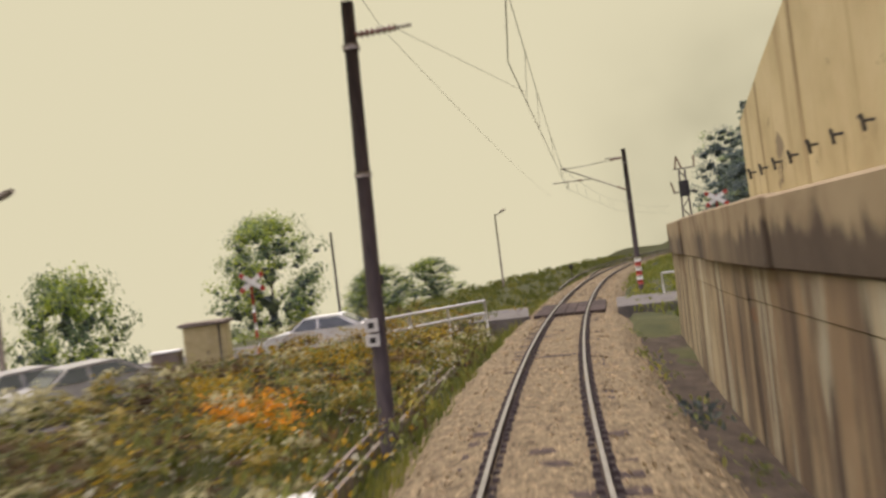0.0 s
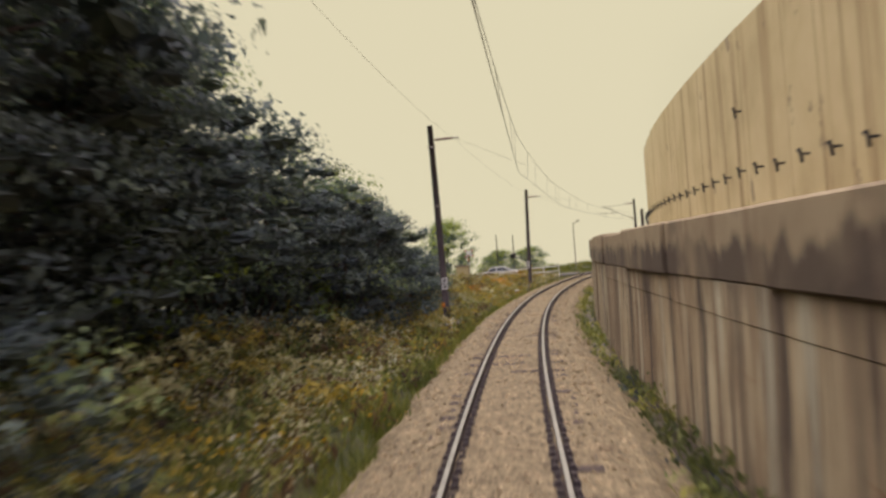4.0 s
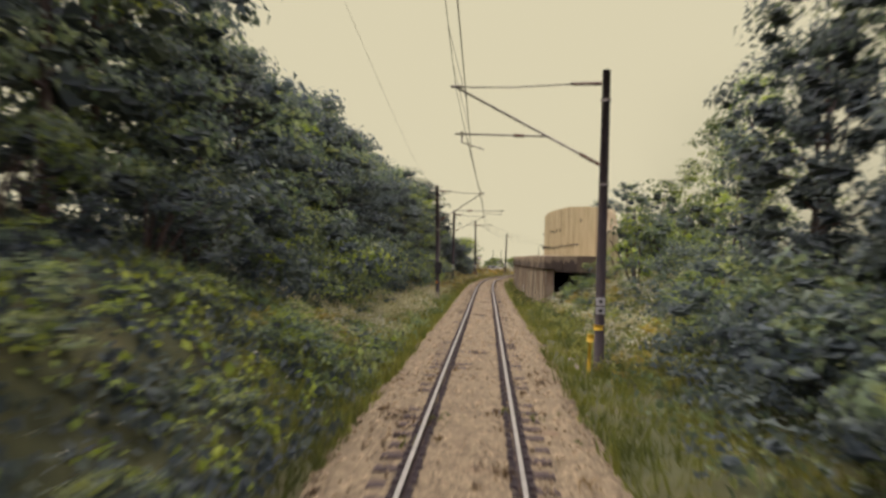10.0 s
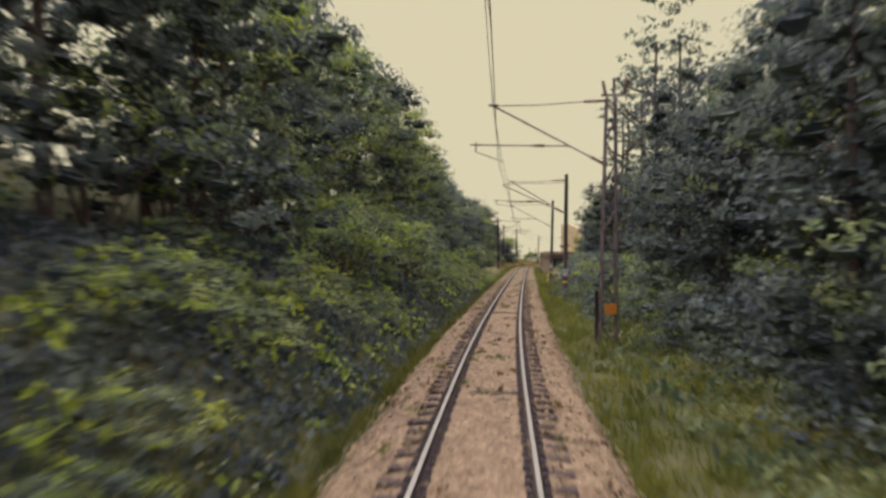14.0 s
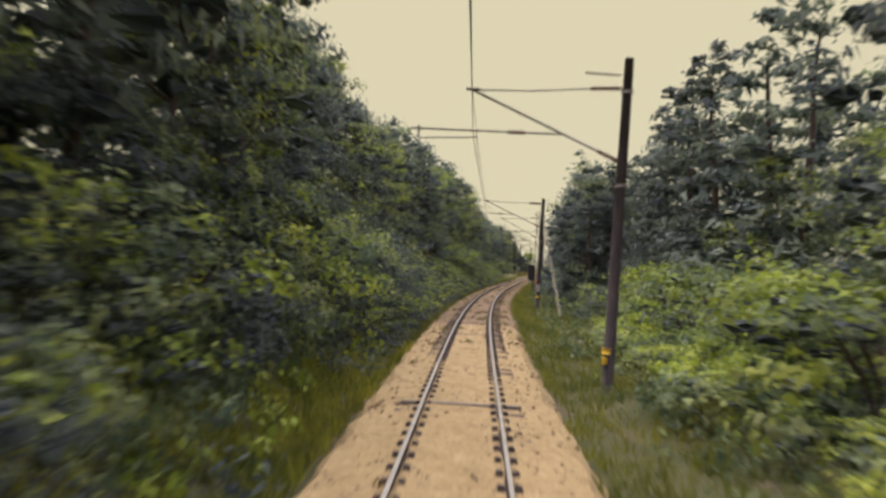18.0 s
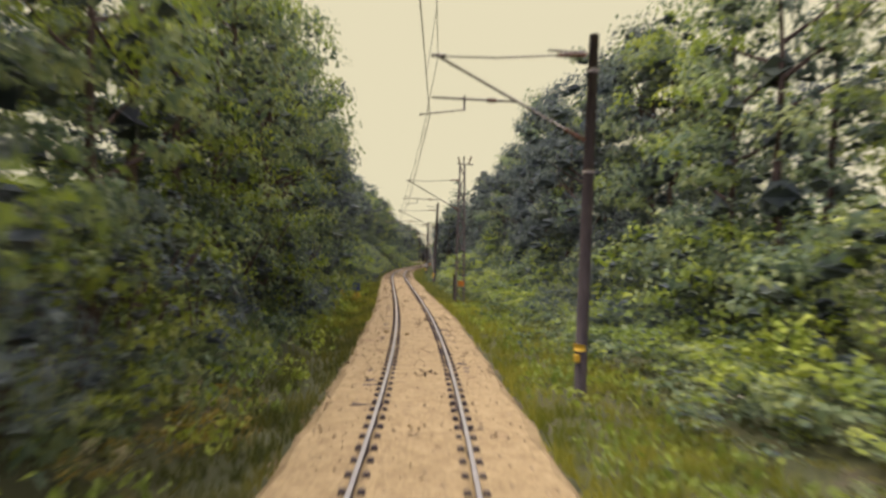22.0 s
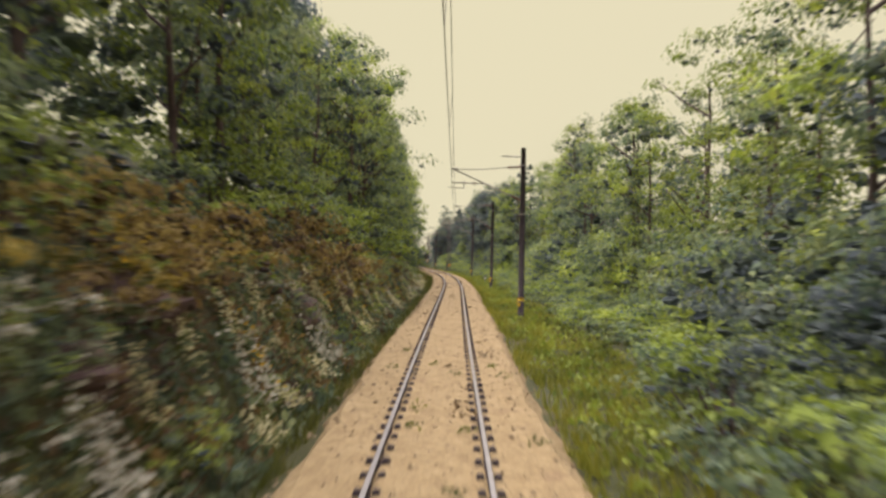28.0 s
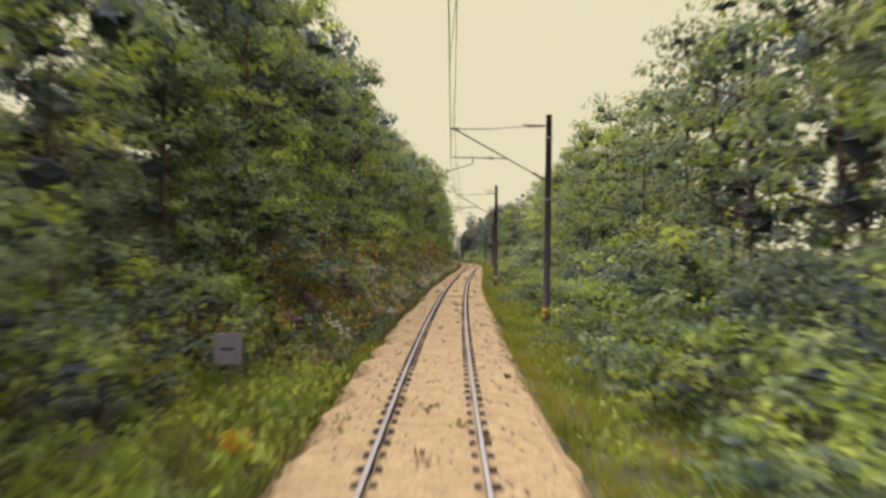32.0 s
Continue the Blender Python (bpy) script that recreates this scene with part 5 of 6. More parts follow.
row(bush, ["leafy", "dark"], -1, 100, 205, 2.8, 7.6, 9.0, 1.8, 3.2, 1.0, 1.4)
row(bush, ["leafy", "leafy", "pale"], -1, 132, 150, 1.7, 5.0, 6.4, 2.0, 2.8, 1.0, 1.3)
row(thicket, ["dark", "dark", "leafy"], -1, 194, 228, 1.5, 4.4, 5.6, 1.6, 3.2, 0.9, 1.2)
row(bush, ["leafy", "dark"], -1, 205, 250, 1.9, 6.0, 7.0, 2.0, 4.2, 0.75, 0.95)
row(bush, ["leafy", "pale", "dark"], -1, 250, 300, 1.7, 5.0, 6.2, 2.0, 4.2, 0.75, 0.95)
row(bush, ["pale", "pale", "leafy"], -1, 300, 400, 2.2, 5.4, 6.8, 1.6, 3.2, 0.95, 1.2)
row(thicket, ["leafy", "pale"], -1, 252, 330, 2.8, 4.0, 4.8, 0.7, 1.3)
row(thicket, ["leafy"], -1, 98, 205, 1.3, 3.6, 6.8, 0.6, 1.1, 1.3, 1.9)
row(weeds, ["gold", "rust", "gold", "cream"], -1, -30, 37, 0.4, 3.2, 6.4, 0.6, 1.15, 0.9, 1.4)
row(weeds, ["gold", "rust", "rust", "cream"], -1, -32, 12, 0.45, 6.0, 11.5, 0.8, 1.3, 0.8, 1.3)
row(weeds, ["cream", "cream", "gold"], -1, 62, 102, 1.4, 3.2, 6.6, 0.6, 1.0, 0.9, 1.3)
row(weeds, ["gold", "cream", "cream", "rust"], -1, 36, 62, 0.6, 3.2, 6.6, 0.5, 1.0, 0.9, 1.3)
row(weeds, ["gold", "cream", "rust"], -1, 288, 396, 1.3, 3.1, 4.6, 0.5, 0.9, 0.8, 1.2)
row(thicket, ["leafy", "pale", "leafy"], -1, 288, 398, 1.3, 3.2, 5.0, 0.5, 1.0, 1.0, 1.4)
row(bush, ["dark", "leafy", "pale"], -1, 398, 436, 1.8, 5.6, 6.6, 1.8, 3.0, 0.9, 1.2)
row(weeds, ["gold", "cream", "gold"], -1, 270, 296, 0.9, 3.0, 4.2, 0.5, 0.9, 0.9, 1.2)
row(weeds, ["rust", "white", "rust"], -1, 294, 398, 2.2, 3.6, 5.4, 0.7, 1.1, 1.0, 1.4)
row(weeds, ["gold", "rust"], -1, 300, 400, 3.0, 3.4, 5.2, 0.7, 1.3)
for k in range(26):
    weeds(trng.choice(["gold", "rust", "cream"]), trng.uniform(-12.5, -8.5), -8.5 - 0.5 * k, trng.uniform(1.15, 1.6), 1.1)
row(weeds, ["gold", "rust", "gold", "cream"], -1, 6, 37, 0.5, 5.6, 8.2, 1.1, 1.7, 0.8, 1.1)
row(weeds, ["gold", "rust", "gold"], -1, -10, 12, 0.5, 11.0, 18, 0.9, 1.5, 1.0, 1.5)
row(weeds, ["autumn"], -1, 334, 354, 0.8, 3.8, 5.4, 1.0, 1.9, 0.9, 1.2)
row(weeds, ["autumn", "gold"], -1, 354, 400, 4.0, 3.8, 5.4, 0.8, 1.5, 0.9, 1.2)
row(weeds, ["autumn", "gold"], -1, 399, 407, 2.6, 4.6, 5.8, 1.0, 1.8, 0.9, 1.2)
row(woods, ["rear"], -1, 4, 22, 2.6, 9.5, 12, 5.0, 7.0, 1.2, 1.5)
# right of the line; past s 245 paler kinds imitate haze
row(tree, ["pale"], 1, 60, 84, 4.5, 12, 15, 5.5, 7.5, 0.9, 1.1)
for s, o, h in ((71.4, 5.0, 1.1), (71.8, 6.4, 1.6), (72.2, 7.8, 1.9), (73.2, 5.8, 1.3)):
    bush("leafy", s, o, h, 1.1)
tree("leafy", 72, 15.5, 9.0, 1.0)
tree("leafy", 80, 14.5, 10.0, 0.95)
row(bush, ["leafy", "pale", "leafy"], 1, 72.5, 98, 1.6, 7.0, 12, 1.3, 2.4)
row(weeds, ["gold", "cream", "white"], 1, 71.5, 100, 0.5, 4.2, 10, 0.7, 1.2)
row(tree, ["dark"], 1, 98, 117, 2.4, 7.9, 9.8, 8.5, 11, 0.9, 1.1)
row(thicket, ["dark", "dark", "dark"], 1, 99, 122, 1.6, 6.4, 8.2, 1.8, 3.6, 0.95, 1.25)
row(tree, ["pine"], 1, 106, 136, 4.2, 9.0, 11.5, 17, 21, 0.75, 0.95)
row(tree, ["leafy", "dark"], 1, 117, 134, 3.4, 10, 12.5, 5.5, 8.0)
row(tree, ["dark", "leafy", "dark"], 1, 134, 180, 3.2, 8.6, 10.8, 8.5, 12.0, 0.8, 1.05)
row(tree, ["dark"], 1, 140, 182, 3.0, 7.4, 8.6, 8.0, 11.0, 0.9, 1.1)
row(tree, ["spruce"], 1, 186, 204, 3.2, 10.5, 13.0, 12, 15.0, 1.15, 1.5)
row(tree, ["leafy"], 1, 200, 214, 4.4, 12, 14, 7.0, 9.5, 1.1, 1.4)
row(bush, ["pale", "pale", "leafy"], 1, 194, 216, 2.0, 7.8, 9.6, 2.4, 3.6, 1.0, 1.3)
row(tree, ["dark", "leafy", "dark"], 1, 212, 262, 3.0, 10.0, 12.5, 12.5, 15.5, 0.8, 1.0)
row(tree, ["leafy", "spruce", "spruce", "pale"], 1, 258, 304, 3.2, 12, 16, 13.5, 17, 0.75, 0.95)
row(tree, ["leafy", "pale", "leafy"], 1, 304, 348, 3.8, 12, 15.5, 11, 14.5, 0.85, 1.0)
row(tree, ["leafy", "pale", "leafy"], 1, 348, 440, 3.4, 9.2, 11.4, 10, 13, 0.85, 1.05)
row(woods, ["rear"], 1, 98, 190, 6, 14, 18, 11, 13)
row(woods, ["rear", "spruce"], 1, 190, 345, 5.6, 18, 22, 11, 13.5)
row(woods, ["rear"], 1, 345, 440, 5.6, 14, 18, 11, 13.5)
row(thicket, ["dark", "leafy"], 1, 99, 262, 2.4, 7.0, 8.6, 1.1, 2.2, 1.0, 1.4)
row(thicket, ["broad", "broad", "leafy"], 1, 258, 345, 0.8, 5.8, 9.6, 0.7, 1.4, 1.2, 1.6)
row(thicket, ["broad", "broad", "leafy"], 1, 200, 258, 1.3, 5.4, 8.6, 0.8, 1.6, 1.2, 1.6)
row(thicket, ["leafy", "dark"], 1, 212, 262, 2.0, 8.6, 10.4, 2.4, 4.2, 0.95, 1.25)
row(thicket, ["dark", "leafy", "dark"], -1, 58, 100, 1.8, 7.6, 9.4, 2.6, 4.4, 0.9, 1.2)
row(thicket, ["dark"], 1, 134, 184, 2.2, 6.8, 8.4, 1.8, 3.4, 0.95, 1.2)
row(thicket, ["dark", "leafy", "dark"], 1, 117, 137, 1.3, 6.0, 8.6, 1.5, 3.2, 0.95, 1.25)
row(thicket, ["leafy", "dark", "leafy"], 1, 246, 350, 2.0, 9.6, 12.5, 2.6, 4.6, 0.9, 1.2)
row(bush, ["broad", "leafy", "broad"], 1, 345, 440, 1.3, 4.6, 7.4, 1.2, 2.3, 0.95, 1.3)
row(thicket, ["leafy", "dark"], 1, 345, 440, 2.6, 7.4, 9.0, 2.4, 4.0, 0.9, 1.2)
# beyond the wall and across the road
row(tree, ["dark"], 1, -12, 64, 8, 13, 17, 6, 7.5)
row(woods, ["spruce", "rear", "dark"], 1, -120, -44, 4.6, 10, 17, 7, 12, 0.9, 1.2)
row(woods, ["spruce", "rear"], 1, -120, -48, 7.0, 19, 28, 10, 15, 1.0, 1.3)
tree("round", -45.0, -22.75, 10.6, 0.79)
tree("round", -49.0, -46, 20.7, 0.59)
tree("round", -58, -20, 5.2, 1.2)
tree("round", -66, -25, 6.2, 1.2)
tree("round", -80, -24, 7.0, 1.2)
# dense bush below the end of the wall, and the dark undergrowth before it
for s, o, h, kind in ((80.2, 8.5, 4.0, "leafy"), (80.7, 10.0, 4.8, "leafy"), (82.2, 9.7, 3.4, "dark"), (78.8, 10.6, 3.8, "dark")):
    bush(kind, s, o, h, 0.85)
row(thicket, ["dark"], 1, 84, 117, 1.0, 6.6, 11.5, 1.3, 2.2, 1.0, 1.3)
row(thicket, ["leafy", "dark"], 1, 74, 98, 1.2, 4.8, 7.0, 0.6, 1.0, 1.1, 1.5)
row(woods, ["leafy"], -1, 362, 402, 2.6, 8.8, 10.5, 9.5, 11.5, 1.05, 1.3)
woods.finish("deep_woods", "dark dense woodland behind the front trees", [L_DARK, L_MID, L_BLUE, L_LIGHT])
thicket.finish("thicket", "tangled low green thicket along the line", [L_DARK, L_MID, L_LIGHT])
weeds.finish("weed_clumps", "clumps of flowering and withered weeds along the line", [L_WEED, L_GOLD, L_DRY, F_CREAM, F_WHITE, L_MID, L_RUST])


# ---- low growth ----
def grow(name, rng, n, s0, s1, o0, o1, size, lift, mat, label, up=0.25, aspect=0.3, clump=0, skip=None, parentless=True, droop=-0.6):
    """Blades or leaves scattered over the ground between two offsets."""
    if clump:
        cs, co = rng.uniform(s0, s1, n // clump + 1), rng.uniform(o0, o1, n // clump + 1)
        i = rng.integers(0, len(cs), n)
        s, o = cs[i] + rng.normal(size=n) * 0.22, co[i] + rng.normal(size=n) * 0.2
        hh = lift * (0.45 + 0.75 * rng.uniform(size=len(cs)))[i] * rng.uniform(0.15, 1.0, n)
    else:
        s, o = rng.uniform(s0, s1, n), rng.uniform(o0, o1, n)
        hh = lift * rng.uniform(0.1, 1.0, n)
    keep = np.abs(o) > 1.95
    s, o, hh = s[keep], o[keep], hh[keep]
    z = np.where(np.abs(o) < 2.5, np.interp(np.abs(o), [1.8, 2.1, 2.35, 2.75], [-0.2, -0.34, -0.5, -0.7]), ground_z(s, o))
    p = lay(s, o, z + hh)
    v, f = leaves(rng, p, size, up, None, aspect, droop)
    return tagged(put(name, mesh_of(name, v, f, mat)), label, "plants", kind="stuff")


def blades(name, rng, n, s0, s1, o0, o1, height, mat, label, tuft=14):
    """Thin upright grass blades in tufts."""
    k = n // tuft
    cs, co = rng.uniform(s0, s1, k), rng.uniform(o0, o1, k)
    i = rng.integers(0, k, n)
    s, o = cs[i] + rng.normal(size=n) * 0.16, co[i] + rng.normal(size=n) * 0.14
    ok = np.abs(o) > 1.95
    s, o, i = s[ok], o[ok], i[ok]
    n = len(s)
    z = np.where(np.abs(o) < 2.5, np.interp(np.abs(o), [1.8, 2.1, 2.35, 2.75], [-0.2, -0.34, -0.5, -0.7]), ground_z(s, o)) - 0.03
    p = lay(s, o, z)
    h = height * rng.uniform(0.5, 1.2, n) * rng.uniform(0.6, 1.2, k)[i]
    a = rng.uniform(0, 6.28, n)
    w = rng.uniform(0.012, 0.026, n)
    d = np.stack([np.cos(a), np.sin(a), 0 * a], -1) * w[:, None]
    tip = p + rng.normal(size=(n, 3)) * np.array([0.3, 0.3, 0]) * h[:, None] + np.stack([0 * h, 0 * h, h], -1)
    v = np.stack([p - d, p + d, tip], 1).reshape(-1, 3)
    return tagged(put(name, mesh_of(name, v, np.arange(n * 3).reshape(n, 3), mat)), label, "grass", kind="stuff")


rg = np.random.default_rng(21)
blades("grass", rg, 44000, 70, 240, 2.1, 5.8, 0.42, L_GRASS, "rough green grass verge")
blades("grass", rg, 56000, 238, 432, 2.1, 5.6, 0.42, L_STRAW, "rough yellowish grass verge")
blades("grass", rg, 20000, 204, 256, -5.2, -2.05, 0.42, L_STRAW, "rough yellowish grass beside the ballast")
blades("grass", rg, 60000, 96, 432, -3.9, -2.05, 0.4, L_GRASS, "rough grass at the ballast edge")
grow("verge_weeds", rg, 26000, 70, 432, 4.4, 7.5, 0.15, 0.45, L_WEED, "low leafy weeds on the verge", 0.6, 0.5, 12)
grow("ivy", rg, 62000, 90, 210, -8.5, -2.7, 0.16, 0.35, L_DARK, "thick ivy and brambles on the cutting slope", 0.9, 0.75, 14)
grow("ivy", rg, 12000, 90, 300, -6.5, -2.9, 0.16, 0.5, L_LIGHT, "yellow-green creepers on the slope", 0.8, 0.7, 16)
grow("undergrowth", rg, 24000, 205, 310, -6.5, -4.2, 0.2, 0.7, L_MID, "tangled green undergrowth", 0.6, 0.55, 16)
grow("bank_plants", rg, 34000, 300, 402, -6.0, -2.6, 0.17, 0.45, L_MID, "green plants hanging on the bank", 0.8, 0.6, 16)
grow("bank_plants", rg, 14000, 300, 402, -5.2, -2.7, 0.18, 0.45, L_DRY, "withered brown weeds on the bank", 0.6, 0.5, 16)
grow("meadow_weeds", rg, 20000, -34, 66, -11.0, -2.4, 0.16, 1.0, L_WEED, "tall meadow weeds beside the ballast", 0.25, 0.32, 18)
grow("dry_weeds", rg, 9000, -34, 62, -10.0, -2.4, 0.2, 0.8, L_DRY, "withered reddish-brown weeds", 0.25, 0.3, 18)
blades("grass", rg, 50000, -40, 100, -6.5, -2.1, 0.5, L_GRASS, "rough grass by the ballast")
grow("meadow_weeds", rg, 16000, 71, 100, 3.4, 11, 0.2, 0.6, L_WEED, "weeds on the slope beside the wall end", 0.3, 0.35, 18)
grow("wall_foot_weeds", rg, 1600, -24, 71, 2.3, 2.9, 0.12, 0.3, L_WEED, "thin weeds at the foot of the wall", 0.4, 0.35, 10)
grow("far_grass", rg, 12000, -120, -30, -12, -2.4, 0.3, 0.4, L_GRASS, "grass beyond the crossing", 0.2, 0.25, 14)
grow("far_grass", rg, 9000, -120, -26, 2.4, 9, 0.3, 0.4, L_GRASS, "grass beyond the crossing", 0.2, 0.25, 14)
grow("track_weeds", rg, 1500, 100, 430, -2.2, 2.2, 0.14, 0.12, L_WEED, "small weeds on the ballast shoulder", 0.5, 0.4, 22)


grow("verge_weeds", rg, 15000, 98, 262, 3.6, 8.0, 0.17, 0.5, L_MID, "low leafy undergrowth at the edge of the wood", 0.6, 0.55, 14)
grow("verge_weeds", rg, 15000, 240, 432, 2.8, 5.6, 0.16, 0.4, L_LIGHT, "yellow-green weeds on the verge", 0.5, 0.5, 12)
grow("wall_foot_weeds", rg, 3600, 34, 71, 2.35, 3.0, 0.14, 0.45, L_WEED, "weeds at the foot of the wall", 0.35, 0.4, 12)
grow("wall_foot_weeds", rg, 900, -24, 34, 2.5, 3.0, 0.12, 0.35, L_DARK, "dark weed tufts at the foot of the wall", 0.35, 0.4, 24)
grow("wall_foot_weeds", rg, 9000, 26, 71, 2.45, 3.9, 0.13, 0.5, L_WEED, "bushy weeds at the foot of the wall", 0.35, 0.4, 16)
grow("wall_foot_weeds", rg, 3200, -8, 30, 2.35, 2.8, 0.12, 0.4, L_WEED, "green weed tufts at the foot of the wall", 0.35, 0.4, 40)
blades("grass", rg, 9000, 36, 72, 2.3, 3.1, 0.4, L_GRASS, "thin grass at the foot of the wall")


grow("verge_weeds", rg, 9000, 398, 434, -6.0, -2.3, 0.17, 0.45, L_LIGHT, "green weeds on the low verge", 0.5, 0.5, 14)
blades("grass", rg, 12000, 396, 434, -5.2, -2.1, 0.45, L_STRAW, "rough yellowish grass verge")


grow("verge_weeds", rg, 8000, 62, 104, -7.5, -2.4, 0.17, 0.5, L_MID, "fresh yellow-green weeds beside the ballast", 0.45, 0.45, 14)
blades("grass", rg, 22000, 60, 106, -7.0, -2.1, 0.5, L_GRASS, "fresh tall grass beside the ballast")


def tufts(name, rng, clumps, s0, s1, o0, o1, mat, label, per=26):
    """Small tufts of weeds growing through the ballast."""
    cs, co = rng.uniform(s0, s1, clumps), rng.uniform(o0, o1, clumps)
    big = rng.uniform(0.4, 1.3, clumps)
    i = np.repeat(np.arange(clumps), per)
    n = len(i)
    s, o = cs[i] + rng.normal(size=n) * 0.13 * big[i], co[i] + rng.normal(size=n) * 0.1 * big[i]
    p = lay(s, o, bed_z(s) + np.interp(np.abs(o), [0, 1.6, 2.0], [0.0, -0.02, -0.18]) + rng.uniform(0.0, 0.11, n) * big[i])
    v, f = leaves(rng, p, 0.09, 0.5, None, 0.4, -0.3)
    return tagged(put(name, mesh_of(name, v, f, mat)), label, "plants", kind="stuff")


tufts("track_tufts", rg, 190, 100, 205, -1.95, 1.95, L_DRY, "withered brown weed tufts in the ballast")
tufts("track_tufts", rg, 90, 100, 205, -1.9, 1.9, L_WEED, "small green weed tufts in the ballast")
tufts("track_tufts", rg, 70, 205, 430, -2.0, 2.0, L_DRY, "withered brown weed tufts in the gravel")
tufts("track_tufts", rg, 40, 340, 430, -1.95, 1.95, L_WEED, "small green weed tufts in the gravel")


def blossom(name, rng, clumps, per, s0, s1, o0, o1, lift, size, mat, label, spread=0.22):
    cs, co, ch = rng.uniform(s0, s1, clumps), rng.uniform(o0, o1, clumps), lift * rng.uniform(0.6, 1.15, clumps)
    i = np.repeat(np.arange(clumps), per)
    n = len(i)
    s, o = cs[i] + rng.normal(size=n) * spread, co[i] + rng.normal(size=n) * spread
    p = lay(s, o, ground_z(s, o) + ch[i] + rng.normal(size=n) * 0.1)
    v, f = leaves(rng, p, size, 0.5, None, 0.9, 0)
    return tagged(put(name, mesh_of(name, v, f, mat)), label, "flowers", kind="stuff")


blossom("white_flowers", rg, 70, 46, 36, 100, -7.0, -3.2, 0.8, 0.07, F_CREAM, "pale yellow flowering weeds beside the ballast", 0.3)
blossom("white_flowers", rg, 280, 22, -30, 100, -9, -2.7, 0.75, 0.075, F_WHITE, "white wild carrot umbels in the meadow")
blossom("yellow_flowers", rg, 180, 26, -34, 60, -8, -2.6, 0.7, 0.085, F_YELLOW, "yellow goldenrod in the weeds", 0.3)
blossom("orange_flowers", rg, 10, 70, -12.6, -11.0, -6.0, -4.8, 0.75, 0.08, F_ORANGE, "bright orange flower clumps", 0.2)
blossom("orange_flowers", rg, 5, 50, -5.0, -3.6, -6.2, -5.4, 0.7, 0.08, F_ORANGE, "bright orange flower clumps", 0.2)
blossom("yellow_flowers", rg, 60, 50, -26, -14, -9, -4.5, 0.85, 0.09, F_YELLOW, "dense yellow goldenrod near the road", 0.35)
blossom("white_flowers", rg, 90, 36, 71, 96, 4.5, 11, 0.8, 0.07, F_WHITE, "white flowering weeds beside the wall end")
blossom("white_flowers", rg, 38, 90, 294, 400, -3.7, -2.7, 0.8, 0.095, F_WHITE, "white flowers hanging on the bank")
blossom("yellow_flowers", rg, 90, 40, 4, 38, -7.0, -2.9, 0.8, 0.07, F_CREAM, "pale yellow flower heads in the weeds", 0.28)
blossom("yellow_flowers", rg, 60, 30, 320, 434, -5.0, -2.9, 0.95, 0.09, F_YELLOW, "yellow flowers on the bank", 0.25)
blossom("yellow_flowers", rg, 3, 60, 409.5, 410.0, -3.1, -2.85, 0.45, 0.08, F_YELLOW, "bright yellow flower clump in the verge", 0.1)
blossom("cream_flowers", rg, 52, 120, 292, 368, -4.1, -2.7, 0.75, 0.07, F_CREAM, "dense cream flower heads along the bank foot", 0.17)
blossom("cream_flowers", rg, 9, 190, 60.5, 64.5, -4.8, -3.3, 0.7, 0.065, F_CREAM, "dense cream flowering bush beside a mast", 0.22)
blossom("cream_flowers", rg, 34, 150, 58, 92, -6.0, -3.0, 0.85, 0.07, F_CREAM, "dense cream flowering bushes in the verge", 0.3)
blossom("cream_flowers", rg, 16, 110, 71.5, 90, 4.6, 9.5, 1.0, 0.07, F_CREAM, "dense cream flowering bushes beside the wall end", 0.3)
blossom("white_flowers", rg, 60, 8, 100, 300, -6, -2.8, 0.4, 0.06, F_WHITE, "scattered white blossoms in the ivy", 0.5)
blossom("yellow_flowers", rg, 3, 44, 239.55, 240.05, -4.35, -3.95, 0.5, 0.08, F_YELLOW, "bright yellow flower clump beside the ballast", 0.12)
blossom("yellow_flowers", rg, 3, 44, 236.55, 237.05, -3.54, -3.14, 0.5, 0.08, F_YELLOW, "bright yellow flower clump beside the ballast", 0.12)
blossom("yellow_flowers", rg, 3, 44, 239.95, 240.45, -3.43, -3.03, 0.5, 0.08, F_YELLOW, "bright yellow flower clump beside the ballast", 0.12)
blossom("yellow_flowers", rg, 3, 44, 386.75, 387.25, -4.65, -4.25, 0.5, 0.08, F_YELLOW, "bright yellow flower clump beside the ballast", 0.12)
blossom("yellow_flowers", rg, 3, 44, 385.55, 386.05, -2.80, -2.40, 0.5, 0.08, F_YELLOW, "bright yellow flower clump beside the ballast", 0.12)
blossom("yellow_flowers", rg, 3, 44, 389.95, 390.45, -8.38, -7.98, 0.5, 0.08, F_YELLOW, "bright yellow flower clump beside the ballast", 0.12)
blossom("yellow_flowers", rg, 3, 44, 382.75, 383.25, -5.05, -4.65, 0.5, 0.08, F_YELLOW, "bright yellow flower clump beside the ballast", 0.12)
blossom("white_flowers", rg, 60, 8, 190, 420, 4.5, 8, 0.8, 0.06, F_WHITE, "scattered white blossoms in the weeds", 0.5)


# ---- level crossing and road ----
road = empty("road", pose(0, 0, 0), "pale worn road crossing the railway", "road", kind="structure")


